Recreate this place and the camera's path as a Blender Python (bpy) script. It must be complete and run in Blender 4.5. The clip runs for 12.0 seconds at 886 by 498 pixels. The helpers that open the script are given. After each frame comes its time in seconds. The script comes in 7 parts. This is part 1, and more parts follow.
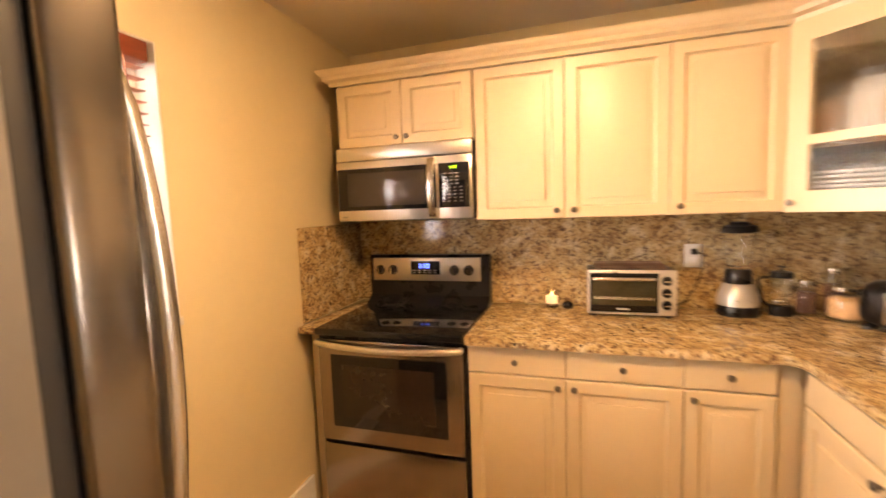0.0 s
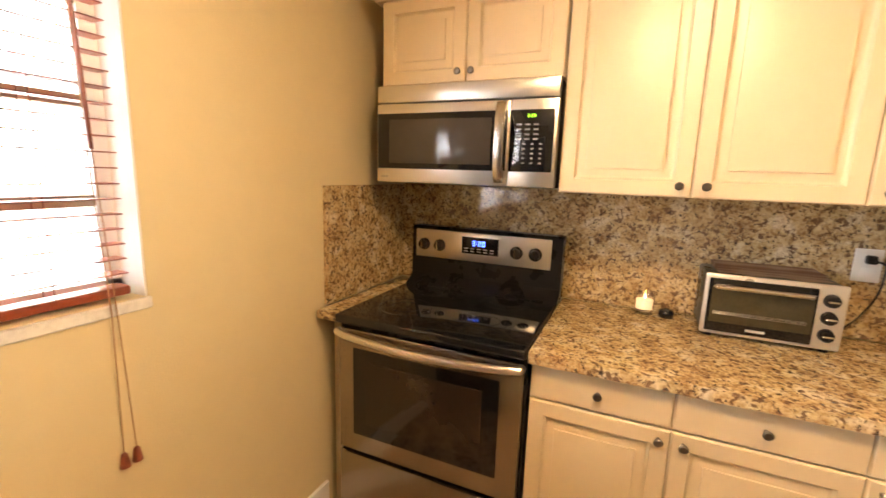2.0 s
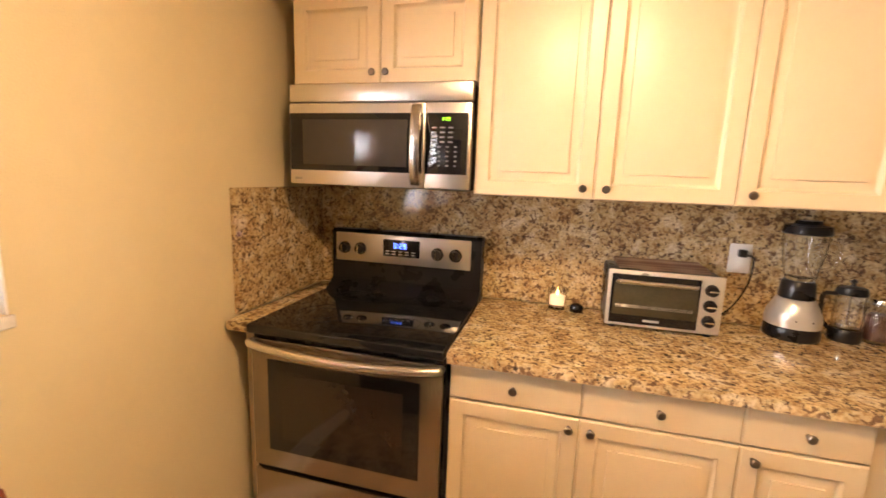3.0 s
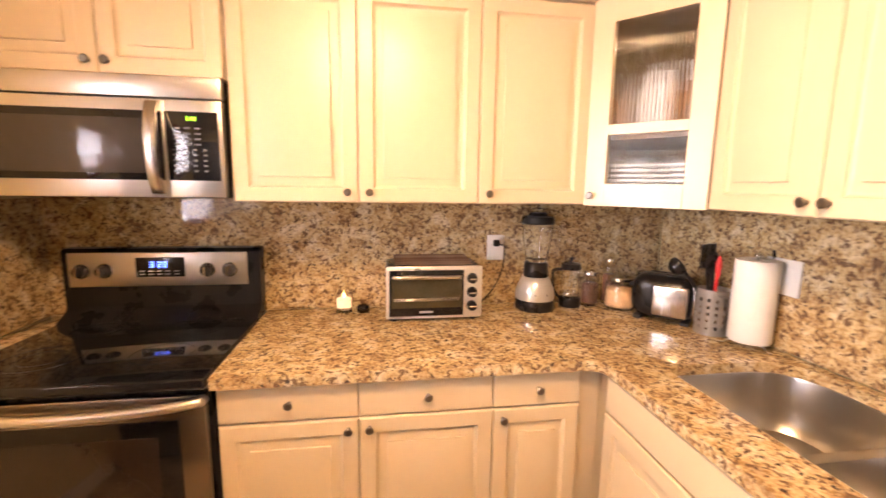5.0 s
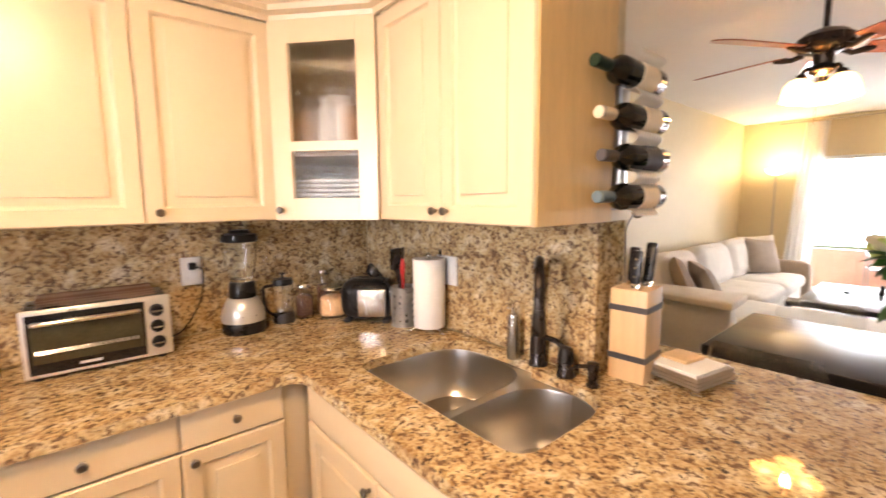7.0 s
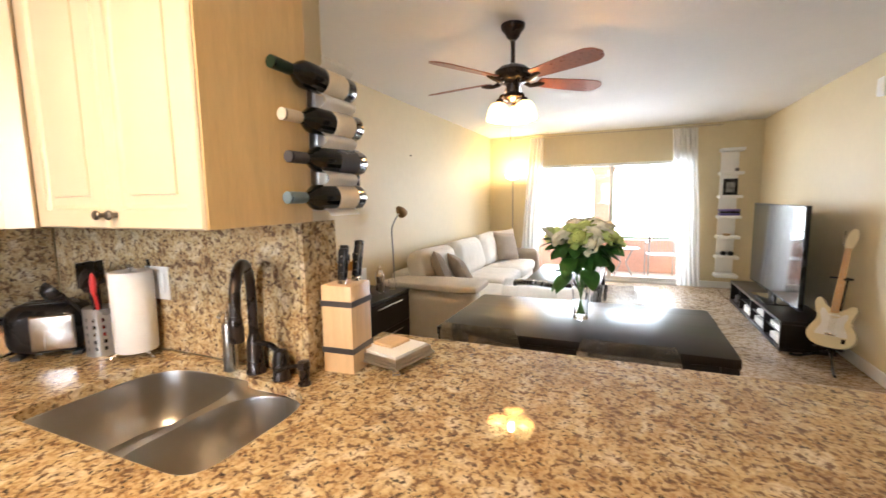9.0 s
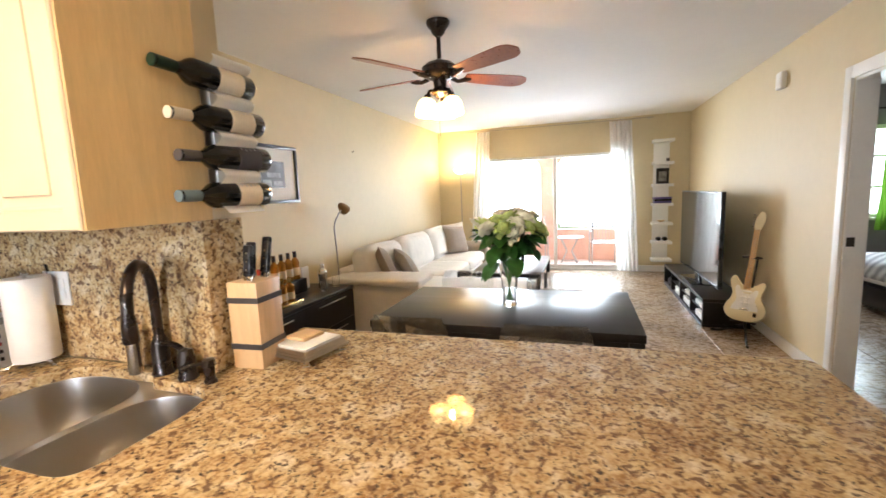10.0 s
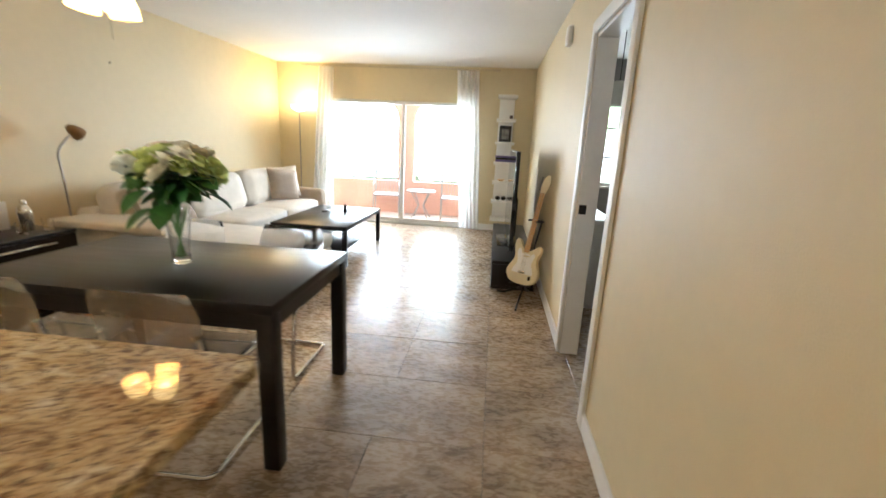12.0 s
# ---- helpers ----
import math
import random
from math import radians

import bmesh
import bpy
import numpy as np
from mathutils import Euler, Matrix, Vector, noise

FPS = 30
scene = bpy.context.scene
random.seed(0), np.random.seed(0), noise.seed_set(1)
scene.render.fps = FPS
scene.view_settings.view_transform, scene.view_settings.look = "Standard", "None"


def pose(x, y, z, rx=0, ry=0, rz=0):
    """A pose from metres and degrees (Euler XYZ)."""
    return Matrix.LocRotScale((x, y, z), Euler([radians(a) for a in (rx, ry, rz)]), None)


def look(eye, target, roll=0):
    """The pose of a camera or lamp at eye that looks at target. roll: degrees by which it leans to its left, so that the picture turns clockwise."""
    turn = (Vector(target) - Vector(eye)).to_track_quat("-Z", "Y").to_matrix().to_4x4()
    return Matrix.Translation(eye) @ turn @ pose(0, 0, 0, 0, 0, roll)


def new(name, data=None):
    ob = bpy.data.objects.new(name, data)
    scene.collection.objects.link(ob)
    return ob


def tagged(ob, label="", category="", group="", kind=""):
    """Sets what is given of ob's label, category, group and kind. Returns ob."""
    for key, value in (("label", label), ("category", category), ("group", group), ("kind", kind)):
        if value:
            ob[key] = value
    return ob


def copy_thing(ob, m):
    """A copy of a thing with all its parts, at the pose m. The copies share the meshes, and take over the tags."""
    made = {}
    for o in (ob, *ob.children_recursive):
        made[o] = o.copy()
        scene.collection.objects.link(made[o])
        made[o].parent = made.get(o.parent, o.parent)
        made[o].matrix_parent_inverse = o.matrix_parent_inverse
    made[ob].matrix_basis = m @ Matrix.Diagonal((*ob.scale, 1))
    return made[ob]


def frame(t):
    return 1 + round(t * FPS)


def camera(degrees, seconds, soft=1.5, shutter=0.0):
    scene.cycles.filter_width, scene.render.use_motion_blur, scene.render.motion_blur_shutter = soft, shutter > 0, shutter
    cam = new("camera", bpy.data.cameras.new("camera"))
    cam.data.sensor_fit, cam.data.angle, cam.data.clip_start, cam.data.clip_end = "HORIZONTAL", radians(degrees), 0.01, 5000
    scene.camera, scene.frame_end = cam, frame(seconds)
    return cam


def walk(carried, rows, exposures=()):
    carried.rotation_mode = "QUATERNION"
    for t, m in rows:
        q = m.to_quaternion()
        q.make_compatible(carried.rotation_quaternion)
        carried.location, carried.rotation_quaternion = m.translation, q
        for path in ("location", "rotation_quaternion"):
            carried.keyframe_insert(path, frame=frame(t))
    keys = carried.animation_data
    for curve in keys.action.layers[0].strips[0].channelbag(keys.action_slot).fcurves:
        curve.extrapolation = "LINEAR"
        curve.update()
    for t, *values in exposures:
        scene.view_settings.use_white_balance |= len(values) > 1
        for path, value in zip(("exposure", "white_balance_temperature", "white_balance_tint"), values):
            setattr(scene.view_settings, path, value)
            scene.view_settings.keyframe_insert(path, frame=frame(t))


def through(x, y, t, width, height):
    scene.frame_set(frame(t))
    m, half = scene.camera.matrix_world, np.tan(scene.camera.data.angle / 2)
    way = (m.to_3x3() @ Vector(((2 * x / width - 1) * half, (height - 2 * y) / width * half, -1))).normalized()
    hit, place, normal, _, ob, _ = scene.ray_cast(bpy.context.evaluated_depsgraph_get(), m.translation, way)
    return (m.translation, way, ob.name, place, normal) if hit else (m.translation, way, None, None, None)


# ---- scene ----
cam = camera(92.0, 12.0, shutter=0.5)
PATH = [
    (0, (1.245, 0.172, 1.428), (0.646, 2.071, 1.244), -2.1),
    (0.5, (1.123, 0.426, 1.428), (0.264, 2.217, 1.196), 0.9),
    (1, (1.036, 0.56, 1.422), (0.098, 2.3, 1.119), 2.5),
    (1.5, (1.028, 0.588, 1.422), (0.125, 2.34, 1.085), 1.9),
    (2, (1.051, 0.607, 1.422), (0.252, 2.408, 1.075), 1.8),
    (2.5, (1.066, 0.618, 1.423), (0.413, 2.478, 1.082), 2.1),
    (4.5, (1.213, 0.644, 1.432), (1.277, 2.619, 1.133), 1),
    (5, (1.258, 0.639, 1.434), (1.559, 2.593, 1.139), 0.85),
    (5.5, (1.307, 0.616, 1.437), (1.849, 2.52, 1.156), 0.7),
    (6, (1.346, 0.588, 1.439), (2.154, 2.398, 1.174), 0.4),
    (6.5, (1.378, 0.566, 1.435), (2.447, 2.24, 1.193), 0.1),
    (7, (1.442, 0.53, 1.44), (2.729, 2.043, 1.209), -0.5),
    (7.5, (1.502, 0.477, 1.436), (2.977, 1.81, 1.218), -0.7),
    (9.5, (1.597, 0.23, 1.432), (3.465, 0.901, 1.185), -1.5),
    (10, (1.601, 0.128, 1.423), (3.487, 0.74, 1.163), -2.4),
    (10.5, (1.588, -0.022, 1.425), (3.494, 0.522, 1.156), -2.65),
    (11, (1.627, -0.283, 1.418), (3.558, 0.16, 1.143), -2.2),
    (11.5, (1.843, -0.664, 1.405), (3.801, -0.446, 1.065), 0.2),
    (12, (2.232, -0.95, 1.371), (4.162, -0.744, 0.888), 2.8),
]
EXPOSURES = [(0.0, -0.10, 8400, 27), (0.5, -0.13, 7500, 20), (1.5, -0.13, 6900, 15), (2.5, -0.13, 6900, 18), (4.5, 0.17, 7050, 32), (6.5, -0.05, 6750, 26), (7.5, 0.0, 6250, 19), (9.5, 0.04, 5850, 13), (11.0, 0.10, 5750, 11), (12.0, -0.04, 5700, 8)]
walk(cam, [(t, look(eye, target, roll)) for t, eye, target, roll in PATH], EXPOSURES)

# ---- light ----
world = bpy.data.worlds.new("sky")
scene.world = world
world.use_nodes = True
wn = world.node_tree.nodes
sky = wn.new("ShaderNodeTexSky")
sky.sky_type, sky.sun_disc = "NISHITA", False
sky.sun_elevation, sky.sun_rotation = radians(56), radians(114)
world.node_tree.links.new(sky.outputs[0], wn["Background"].inputs[0])
wn["Background"].inputs[1].default_value = 0.15


def lamp(name, kind, m, energy, color, size=0.1, size_y=None):
    d = bpy.data.lights.new(name, kind)
    d.energy, d.color = energy, color
    if kind == "AREA":
        d.size = size
        if size_y:
            d.shape, d.size_y = "RECTANGLE", size_y
    elif kind == "SUN":
        d.angle = size
    else:
        d.shadow_soft_size = size
    ob = new(name, d)
    ob.matrix_world = m
    return ob


WARM = (1.0, 0.69, 0.36)
lamp("sun", "SUN", look((5.0, -2.2, 8.3), (0, 0, 0)), 4.0, (1.0, 0.95, 0.86), radians(0.5))
lamp("kitchen_light", "POINT", pose(1.20, 0.90, 2.17), 23, WARM, 0.07)
lamp("kitchen_light", "AREA", look((1.20, 0.90, 2.278), (1.20, 0.90, 0)), 40, WARM, 0.22)
DAY = (0.90, 0.96, 1.0)
lamp("balcony_daylight", "AREA", look((10.72, 1.86, 1.38), (5, 1.0, 1.0)), 205, DAY, 1.85, 1.5)
lamp("balcony_daylight", "AREA", look((10.72, -0.39, 1.38), (5, 0.3, 1.0)), 205, DAY, 1.85, 1.5)
lamp("window_daylight", "AREA", look((-0.155, 0.764, 1.54), (2, 0.764, 1.45)), 92, DAY, 0.90, 0.84)
lamp("bedroom_daylight", "AREA", look((8.13, -2.73, 1.46), (5.5, -2.6, 1.0)), 45, DAY, 1.2, 1.06)
lamp("fan_bulb", "POINT", pose(4.36, 0.995, 1.985), 17, (1.0, 0.52, 0.17), 0.03)
lamp("floor_lamp_bulb", "POINT", pose(8.9, 2.12, 1.86), 42, (1.0, 0.70, 0.36), 0.06)
lamp("sideboard_glow", "POINT", pose(3.98, 2.38, 0.80), 2.2, (1.0, 0.55, 0.16), 0.03)

# ---- materials ----
MATS = {}


def material(name, color, rough=0.5, metal=0.0, var=0.06, scale=8.0, bump=0.0, bscale=60.0, coat=0.0,
             emit=0.0, trans=0.0, spec=0.5, stretch=(1, 1, 1), alpha=1.0, rvar=0.08):
    """A principled material with colour variation at two scales, varied gloss and fine relief."""
    if name in MATS:
        return MATS[name]
    m = bpy.data.materials.new(name)
    m.use_nodes = True
    nt = m.node_tree
    p = nt.nodes["Principled BSDF"]
    tc = nt.nodes.new("ShaderNodeTexCoord")
    mp = nt.nodes.new("ShaderNodeMapping")
    mp.inputs["Scale"].default_value = stretch
    nt.links.new(tc.outputs["Object"], mp.inputs[0])
    if var > 0:
        n1, n2 = nt.nodes.new("ShaderNodeTexNoise"), nt.nodes.new("ShaderNodeTexNoise")
        n1.inputs["Scale"].default_value, n2.inputs["Scale"].default_value = scale, scale * 9
        n1.inputs["Detail"].default_value, n2.inputs["Detail"].default_value = 4, 2
        add = nt.nodes.new("ShaderNodeMath")
        add.operation = "MULTIPLY_ADD"
        add.inputs[1].default_value = 0.35
        sub = nt.nodes.new("ShaderNodeMath")
        sub.operation = "MULTIPLY_ADD"
        sub.inputs[1].default_value, sub.inputs[2].default_value = 0.65, 0.0
        for n in (n1, n2):
            nt.links.new(mp.outputs[0], n.inputs["Vector"])
        nt.links.new(n1.outputs["Fac"], sub.inputs[0])
        nt.links.new(n2.outputs["Fac"], add.inputs[0])
        nt.links.new(sub.outputs[0], add.inputs[2])
        ramp = nt.nodes.new("ShaderNodeValToRGB")
        e = ramp.color_ramp.elements
        e[0].position, e[1].position = 0.3, 0.7
        e[0].color = (*[max(0, c * (1 - var * 1.6)) for c in color], 1)
        e[1].color = (*[min(1, c * (1 + var)) for c in color], 1)
        nt.links.new(add.outputs[0], ramp.inputs[0])
        nt.links.new(ramp.outputs[0], p.inputs["Base Color"])
        mr = nt.nodes.new("ShaderNodeMapRange")
        mr.inputs["To Min"].default_value, mr.inputs["To Max"].default_value = max(0.02, rough - rvar), min(1, rough + rvar)
        nt.links.new(n1.outputs["Fac"], mr.inputs[0])
        nt.links.new(mr.outputs[0], p.inputs["Roughness"])
    else:
        p.inputs["Base Color"].default_value = (*color, 1)
        p.inputs["Roughness"].default_value = rough
    if bump > 0:
        nb, b = nt.nodes.new("ShaderNodeTexNoise"), nt.nodes.new("ShaderNodeBump")
        nb.inputs["Scale"].default_value, nb.inputs["Detail"].default_value = bscale, 5
        nt.links.new(mp.outputs[0], nb.inputs["Vector"])
        b.inputs["Strength"].default_value, b.inputs["Distance"].default_value = bump, 0.01
        nt.links.new(nb.outputs["Fac"], b.inputs["Height"])
        nt.links.new(b.outputs[0], p.inputs["Normal"])
    p.inputs["Metallic"].default_value = metal
    p.inputs["Coat Weight"].default_value = coat
    p.inputs["Coat Roughness"].default_value = 0.08
    p.inputs["Specular IOR Level"].default_value = spec
    p.inputs["Transmission Weight"].default_value = trans
    p.inputs["Alpha"].default_value = alpha
    if emit > 0:
        p.inputs["Emission Color"].default_value = (*color, 1)
        p.inputs["Emission Strength"].default_value = emit
    MATS[name] = m
    return m


def granite_material(name="granite"):
    """Polished gold granite: cream ground, ochre clouds, brown and near-black flecks."""
    m = bpy.data.materials.new(name)
    m.use_nodes = True
    nt = m.node_tree
    p = nt.nodes["Principled BSDF"]
    geo = nt.nodes.new("ShaderNodeNewGeometry")

    def noise_node(scale, detail, dist=0.0):
        n = nt.nodes.new("ShaderNodeTexNoise")
        n.inputs["Scale"].default_value, n.inputs["Detail"].default_value, n.inputs["Distortion"].default_value = scale, detail, dist
        nt.links.new(geo.outputs["Position"], n.inputs["Vector"])
        return n

    def ramp_node(src, stops):
        r = nt.nodes.new("ShaderNodeValToRGB")
        while len(r.color_ramp.elements) < len(stops):
            r.color_ramp.elements.new(0.5)
        for e, (pos, col) in zip(r.color_ramp.elements, stops):
            e.position, e.color = pos, (*col, 1)
        nt.links.new(src, r.inputs[0])
        return r

    def mix_node(fac, a, b):
        x = nt.nodes.new("ShaderNodeMix")
        x.data_type = "RGBA"
        nt.links.new(fac, x.inputs[0])
        nt.links.new(a, x.inputs[6])
        nt.links.new(b, x.inputs[7])
        return x.outputs[2]

    base = ramp_node(noise_node(17, 6, 0.5).outputs["Fac"], [(0.30, (0.20, 0.10, 0.036)), (0.42, (0.37, 0.232, 0.092)), (0.53, (0.52, 0.38, 0.185)), (0.67, (0.66, 0.565, 0.40))])
    grain = ramp_node(noise_node(95, 3).outputs["Fac"], [(0.38, (0.21, 0.122, 0.055)), (0.58, (0.60, 0.49, 0.30))])
    fa = nt.nodes.new("ShaderNodeValue")
    fa.outputs[0].default_value = 0.42
    c1 = mix_node(fa.outputs[0], base.outputs[0], grain.outputs[0])
    fl = ramp_node(noise_node(58, 4, 0.7).outputs["Fac"], [(0.53, (0, 0, 0)), (0.61, (0.88, 0.88, 0.88))])
    dk = nt.nodes.new("ShaderNodeRGB")
    dk.outputs[0].default_value = (0.115, 0.062, 0.036, 1)
    c2 = mix_node(fl.outputs[0], c1, dk.outputs[0])
    fl2 = ramp_node(noise_node(84, 3, 0.4).outputs["Fac"], [(0.60, (0, 0, 0)), (0.66, (0.92, 0.92, 0.92))])
    dk2 = nt.nodes.new("ShaderNodeRGB")
    dk2.outputs[0].default_value = (0.035, 0.028, 0.027, 1)
    c3 = mix_node(fl2.outputs[0], c2, dk2.outputs[0])
    nt.links.new(c3, p.inputs["Base Color"])
    p.inputs["Roughness"].default_value = 0.035
    p.inputs["Specular IOR Level"].default_value = 0.5
    return m


def tile_material():
    """Brown slate-look floor tile, each tile drifting by its own shade."""
    m = bpy.data.materials.new("floor_tile")
    m.use_nodes = True
    nt = m.node_tree
    p = nt.nodes["Principled BSDF"]
    geo, info = nt.nodes.new("ShaderNodeNewGeometry"), nt.nodes.new("ShaderNodeObjectInfo")
    off = nt.nodes.new("ShaderNodeVectorMath")
    off.operation = "MULTIPLY_ADD"
    off.inputs[1].default_value = (1, 1, 1)
    sc = nt.nodes.new("ShaderNodeVectorMath")
    sc.operation = "SCALE"
    sc.inputs[0].default_value = (17, 9, 5)
    nt.links.new(info.outputs["Random"], sc.inputs["Scale"])
    nt.links.new(geo.outputs["Position"], off.inputs[0])
    nt.links.new(sc.outputs[0], off.inputs[2])
    mp = nt.nodes.new("ShaderNodeMapping")
    mp.inputs["Scale"].default_value = (1.9, 1.0, 1.0)
    mp.inputs["Rotation"].default_value = (0, 0, 0.5)
    nt.links.new(off.outputs[0], mp.inputs[0])
    n1, n2 = nt.nodes.new("ShaderNodeTexNoise"), nt.nodes.new("ShaderNodeTexNoise")
    for n, s, d in ((n1, 3.0, 8), (n2, 22, 6)):
        n.inputs["Scale"].default_value, n.inputs["Detail"].default_value, n.inputs["Distortion"].default_value = s, d, 0.5
        n.inputs["Roughness"].default_value = 0.62
        nt.links.new(mp.outputs[0], n.inputs["Vector"])
    mx = nt.nodes.new("ShaderNodeMath")
    mx.operation = "MULTIPLY_ADD"
    mx.inputs[1].default_value = 0.3
    ml = nt.nodes.new("ShaderNodeMath")
    ml.operation = "MULTIPLY"
    ml.inputs[1].default_value = 0.7
    nt.links.new(n1.outputs["Fac"], ml.inputs[0])
    nt.links.new(n2.outputs["Fac"], mx.inputs[0])
    nt.links.new(ml.outputs[0], mx.inputs[2])
    r = nt.nodes.new("ShaderNodeValToRGB")
    stops = [(0.33, (0.15, 0.104, 0.066)), (0.44, (0.25, 0.176, 0.110)), (0.54, (0.39, 0.288, 0.185)), (0.68, (0.52, 0.405, 0.28))]
    while len(r.color_ramp.elements) < 4:
        r.color_ramp.elements.new(0.5)
    for e, (pos, col) in zip(r.color_ramp.elements, stops):
        e.position, e.color = pos, (*col, 1)
    nt.links.new(mx.outputs[0], r.inputs[0])
    nt.links.new(r.outputs[0], p.inputs["Base Color"])
    mr = nt.nodes.new("ShaderNodeMapRange")
    mr.inputs["From Min"].default_value, mr.inputs["From Max"].default_value = 0.3, 0.7
    mr.inputs["To Min"].default_value, mr.inputs["To Max"].default_value = 0.20, 0.36
    nt.links.new(n2.outputs["Fac"], mr.inputs[0])
    nt.links.new(mr.outputs[0], p.inputs["Roughness"])
    b = nt.nodes.new("ShaderNodeBump")
    b.inputs["Strength"].default_value, b.inputs["Distance"].default_value = 0.25, 0.004
    nt.links.new(mx.outputs[0], b.inputs["Height"])
    nt.links.new(b.outputs[0], p.inputs["Normal"])
    return m


def bands_material(name, a, b, scale, axis, rough=0.8):
    """Two-tone woven or stained bands along one axis."""
    m = bpy.data.materials.new(name)
    m.use_nodes = True
    nt = m.node_tree
    p = nt.nodes["Principled BSDF"]
    tc = nt.nodes.new("ShaderNodeTexCoord")
    w = nt.nodes.new("ShaderNodeTexWave")
    w.bands_direction = axis
    w.inputs["Scale"].default_value, w.inputs["Distortion"].default_value = scale, 2.0
    nt.links.new(tc.outputs["Object"], w.inputs["Vector"])
    r = nt.nodes.new("ShaderNodeValToRGB")
    r.color_ramp.elements[0].color, r.color_ramp.elements[1].color = (*a, 1), (*b, 1)
    nt.links.new(w.outputs["Fac"], r.inputs[0])
    nt.links.new(r.outputs[0], p.inputs["Base Color"])
    p.inputs["Roughness"].default_value = rough
    return m


WALL = material("wall_paint", (0.63, 0.53, 0.325), 0.62, var=0.03, scale=1.5, bump=0.12, bscale=180)
CEIL = material("ceiling_paint", (0.78, 0.76, 0.72), 0.8, var=0.02, scale=2, bump=0.3, bscale=220)
# Warmer and darker than CEIL: dim bounced lamplight is put into this colour.
KCEIL = material("dim_lit_kitchen_ceiling", (0.72, 0.66, 0.56), 0.8, var=0.02, scale=2, bump=0.2, bscale=220)
WHITE = material("white_trim", (0.80, 0.79, 0.76), 0.4, var=0.03, scale=5)
CREAM = material("cream_cabinet", (0.60, 0.485, 0.32), 0.33, var=0.025, scale=3, bump=0.03, bscale=90)
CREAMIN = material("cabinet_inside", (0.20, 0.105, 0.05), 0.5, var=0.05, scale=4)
GRANITE = granite_material()
STEEL = material("stainless_steel", (0.58, 0.55, 0.51), 0.26, 1.0, var=0.015, scale=4, stretch=(1, 1, 40), rvar=0.015)
STEELH = material("stainless_steel_horizontal", (0.74, 0.71, 0.67), 0.30, 1.0, var=0.015, scale=4, stretch=(1, 40, 40), rvar=0.05)
FRIDGE = material("fridge_steel", (0.22, 0.20, 0.18), 0.22, 1.0, var=0.02, scale=4, stretch=(1, 1, 40), rvar=0.02)
OVENSTEEL = material("oven_steel", (0.34, 0.30, 0.27), 0.26, 1.0, var=0.02, scale=4, stretch=(1, 40, 40), rvar=0.02)
SINKM = material("sink_steel", (0.53, 0.505, 0.47), 0.31, 1.0, var=0.03, scale=4, rvar=0.04)
CHROME = material("chrome", (0.75, 0.75, 0.75), 0.1, 1.0, var=0.02)
NICKEL = material("brushed_nickel", (0.40, 0.37, 0.33), 0.3, 1.0, var=0.05, scale=20)
KNOBM = material("dark_pewter", (0.17, 0.15, 0.13), 0.32, 1.0, var=0.06, scale=20)
BLACKG = material("black_glass", (0.008, 0.008, 0.009), 0.05, var=0.0)
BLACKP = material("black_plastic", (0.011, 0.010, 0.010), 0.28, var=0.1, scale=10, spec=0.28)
BRONZE = material("dark_bronze", (0.03, 0.022, 0.018), 0.28, 0.6, var=0.15, scale=12)
ESPRESSO = material("espresso_wood", (0.012, 0.009, 0.008), 0.30, var=0.25, scale=3, stretch=(12, 1, 12), rvar=0.05, spec=0.25)
BIRCH = material("light_beech", (0.62, 0.42, 0.22), 0.45, var=0.10, scale=4, stretch=(14, 14, 1))
REDWOOD = material("cherry_blind_slat", (0.20, 0.045, 0.022), 0.35, var=0.15, scale=5, stretch=(8, 1, 8))
FANWOOD = material("cherry_fan_blade", (0.29, 0.09, 0.042), 0.3, var=0.2, scale=5, stretch=(10, 10, 1), coat=0.3)
GLASS = material("clear_glass", (1, 1, 1), 0.02, var=0.0, trans=1.0)
ACRYL = material("clear_acrylic", (0.94, 0.95, 0.95), 0.04, var=0.0, trans=1.0)
FABRIC = material("cream_slipcover", (0.76, 0.71, 0.63), 0.9, var=0.06, scale=9, bump=0.35, bscale=260)
PILLOWM = material("taupe_cushion_cloth", (0.40, 0.33, 0.26), 0.9, var=0.08, scale=12, bump=0.35, bscale=260)
SHEER = material("white_curtain_cloth", (0.80, 0.79, 0.76), 0.85, var=0.03, scale=8, bump=0.1, bscale=300, trans=0.0)
SALMON = material("salmon_stucco", (0.70, 0.40, 0.31), 0.85, var=0.08, scale=3, bump=0.5, bscale=80)
PAPER = material("white_paper", (0.82, 0.81, 0.78), 0.8, var=0.03, scale=20, bump=0.1, bscale=150)
MARBLE = material("sill_marble", (0.68, 0.66, 0.63), 0.25, var=0.14, scale=9)
GROUT = material("grout", (0.12, 0.10, 0.08), 0.85, var=0.1, scale=20, bump=0.3)
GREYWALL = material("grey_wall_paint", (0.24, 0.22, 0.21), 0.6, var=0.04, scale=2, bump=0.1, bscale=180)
GREEN = material("green_curtain_cloth", (0.16, 0.34, 0.03), 0.85, var=0.08, scale=10, bump=0.2, bscale=200)
DARKSTEEL = material("dark_band_metal", (0.10, 0.09, 0.085), 0.4, 0.7, var=0.1)
RUBBER = material("rubber", (0.012, 0.012, 0.012), 0.6, var=0.1)
TILE = tile_material()

# ---- mesh builders ----


def bm_new():
    return bmesh.new()


def box(bm, x0, x1, y0, y1, z0, z1):
    m = Matrix.Translation(((x0 + x1) / 2, (y0 + y1) / 2, (z0 + z1) / 2)) @ Matrix.Diagonal((abs(x1 - x0), abs(y1 - y0), abs(z1 - z0), 1))
    return bmesh.ops.create_cube(bm, size=1, matrix=m)["verts"]


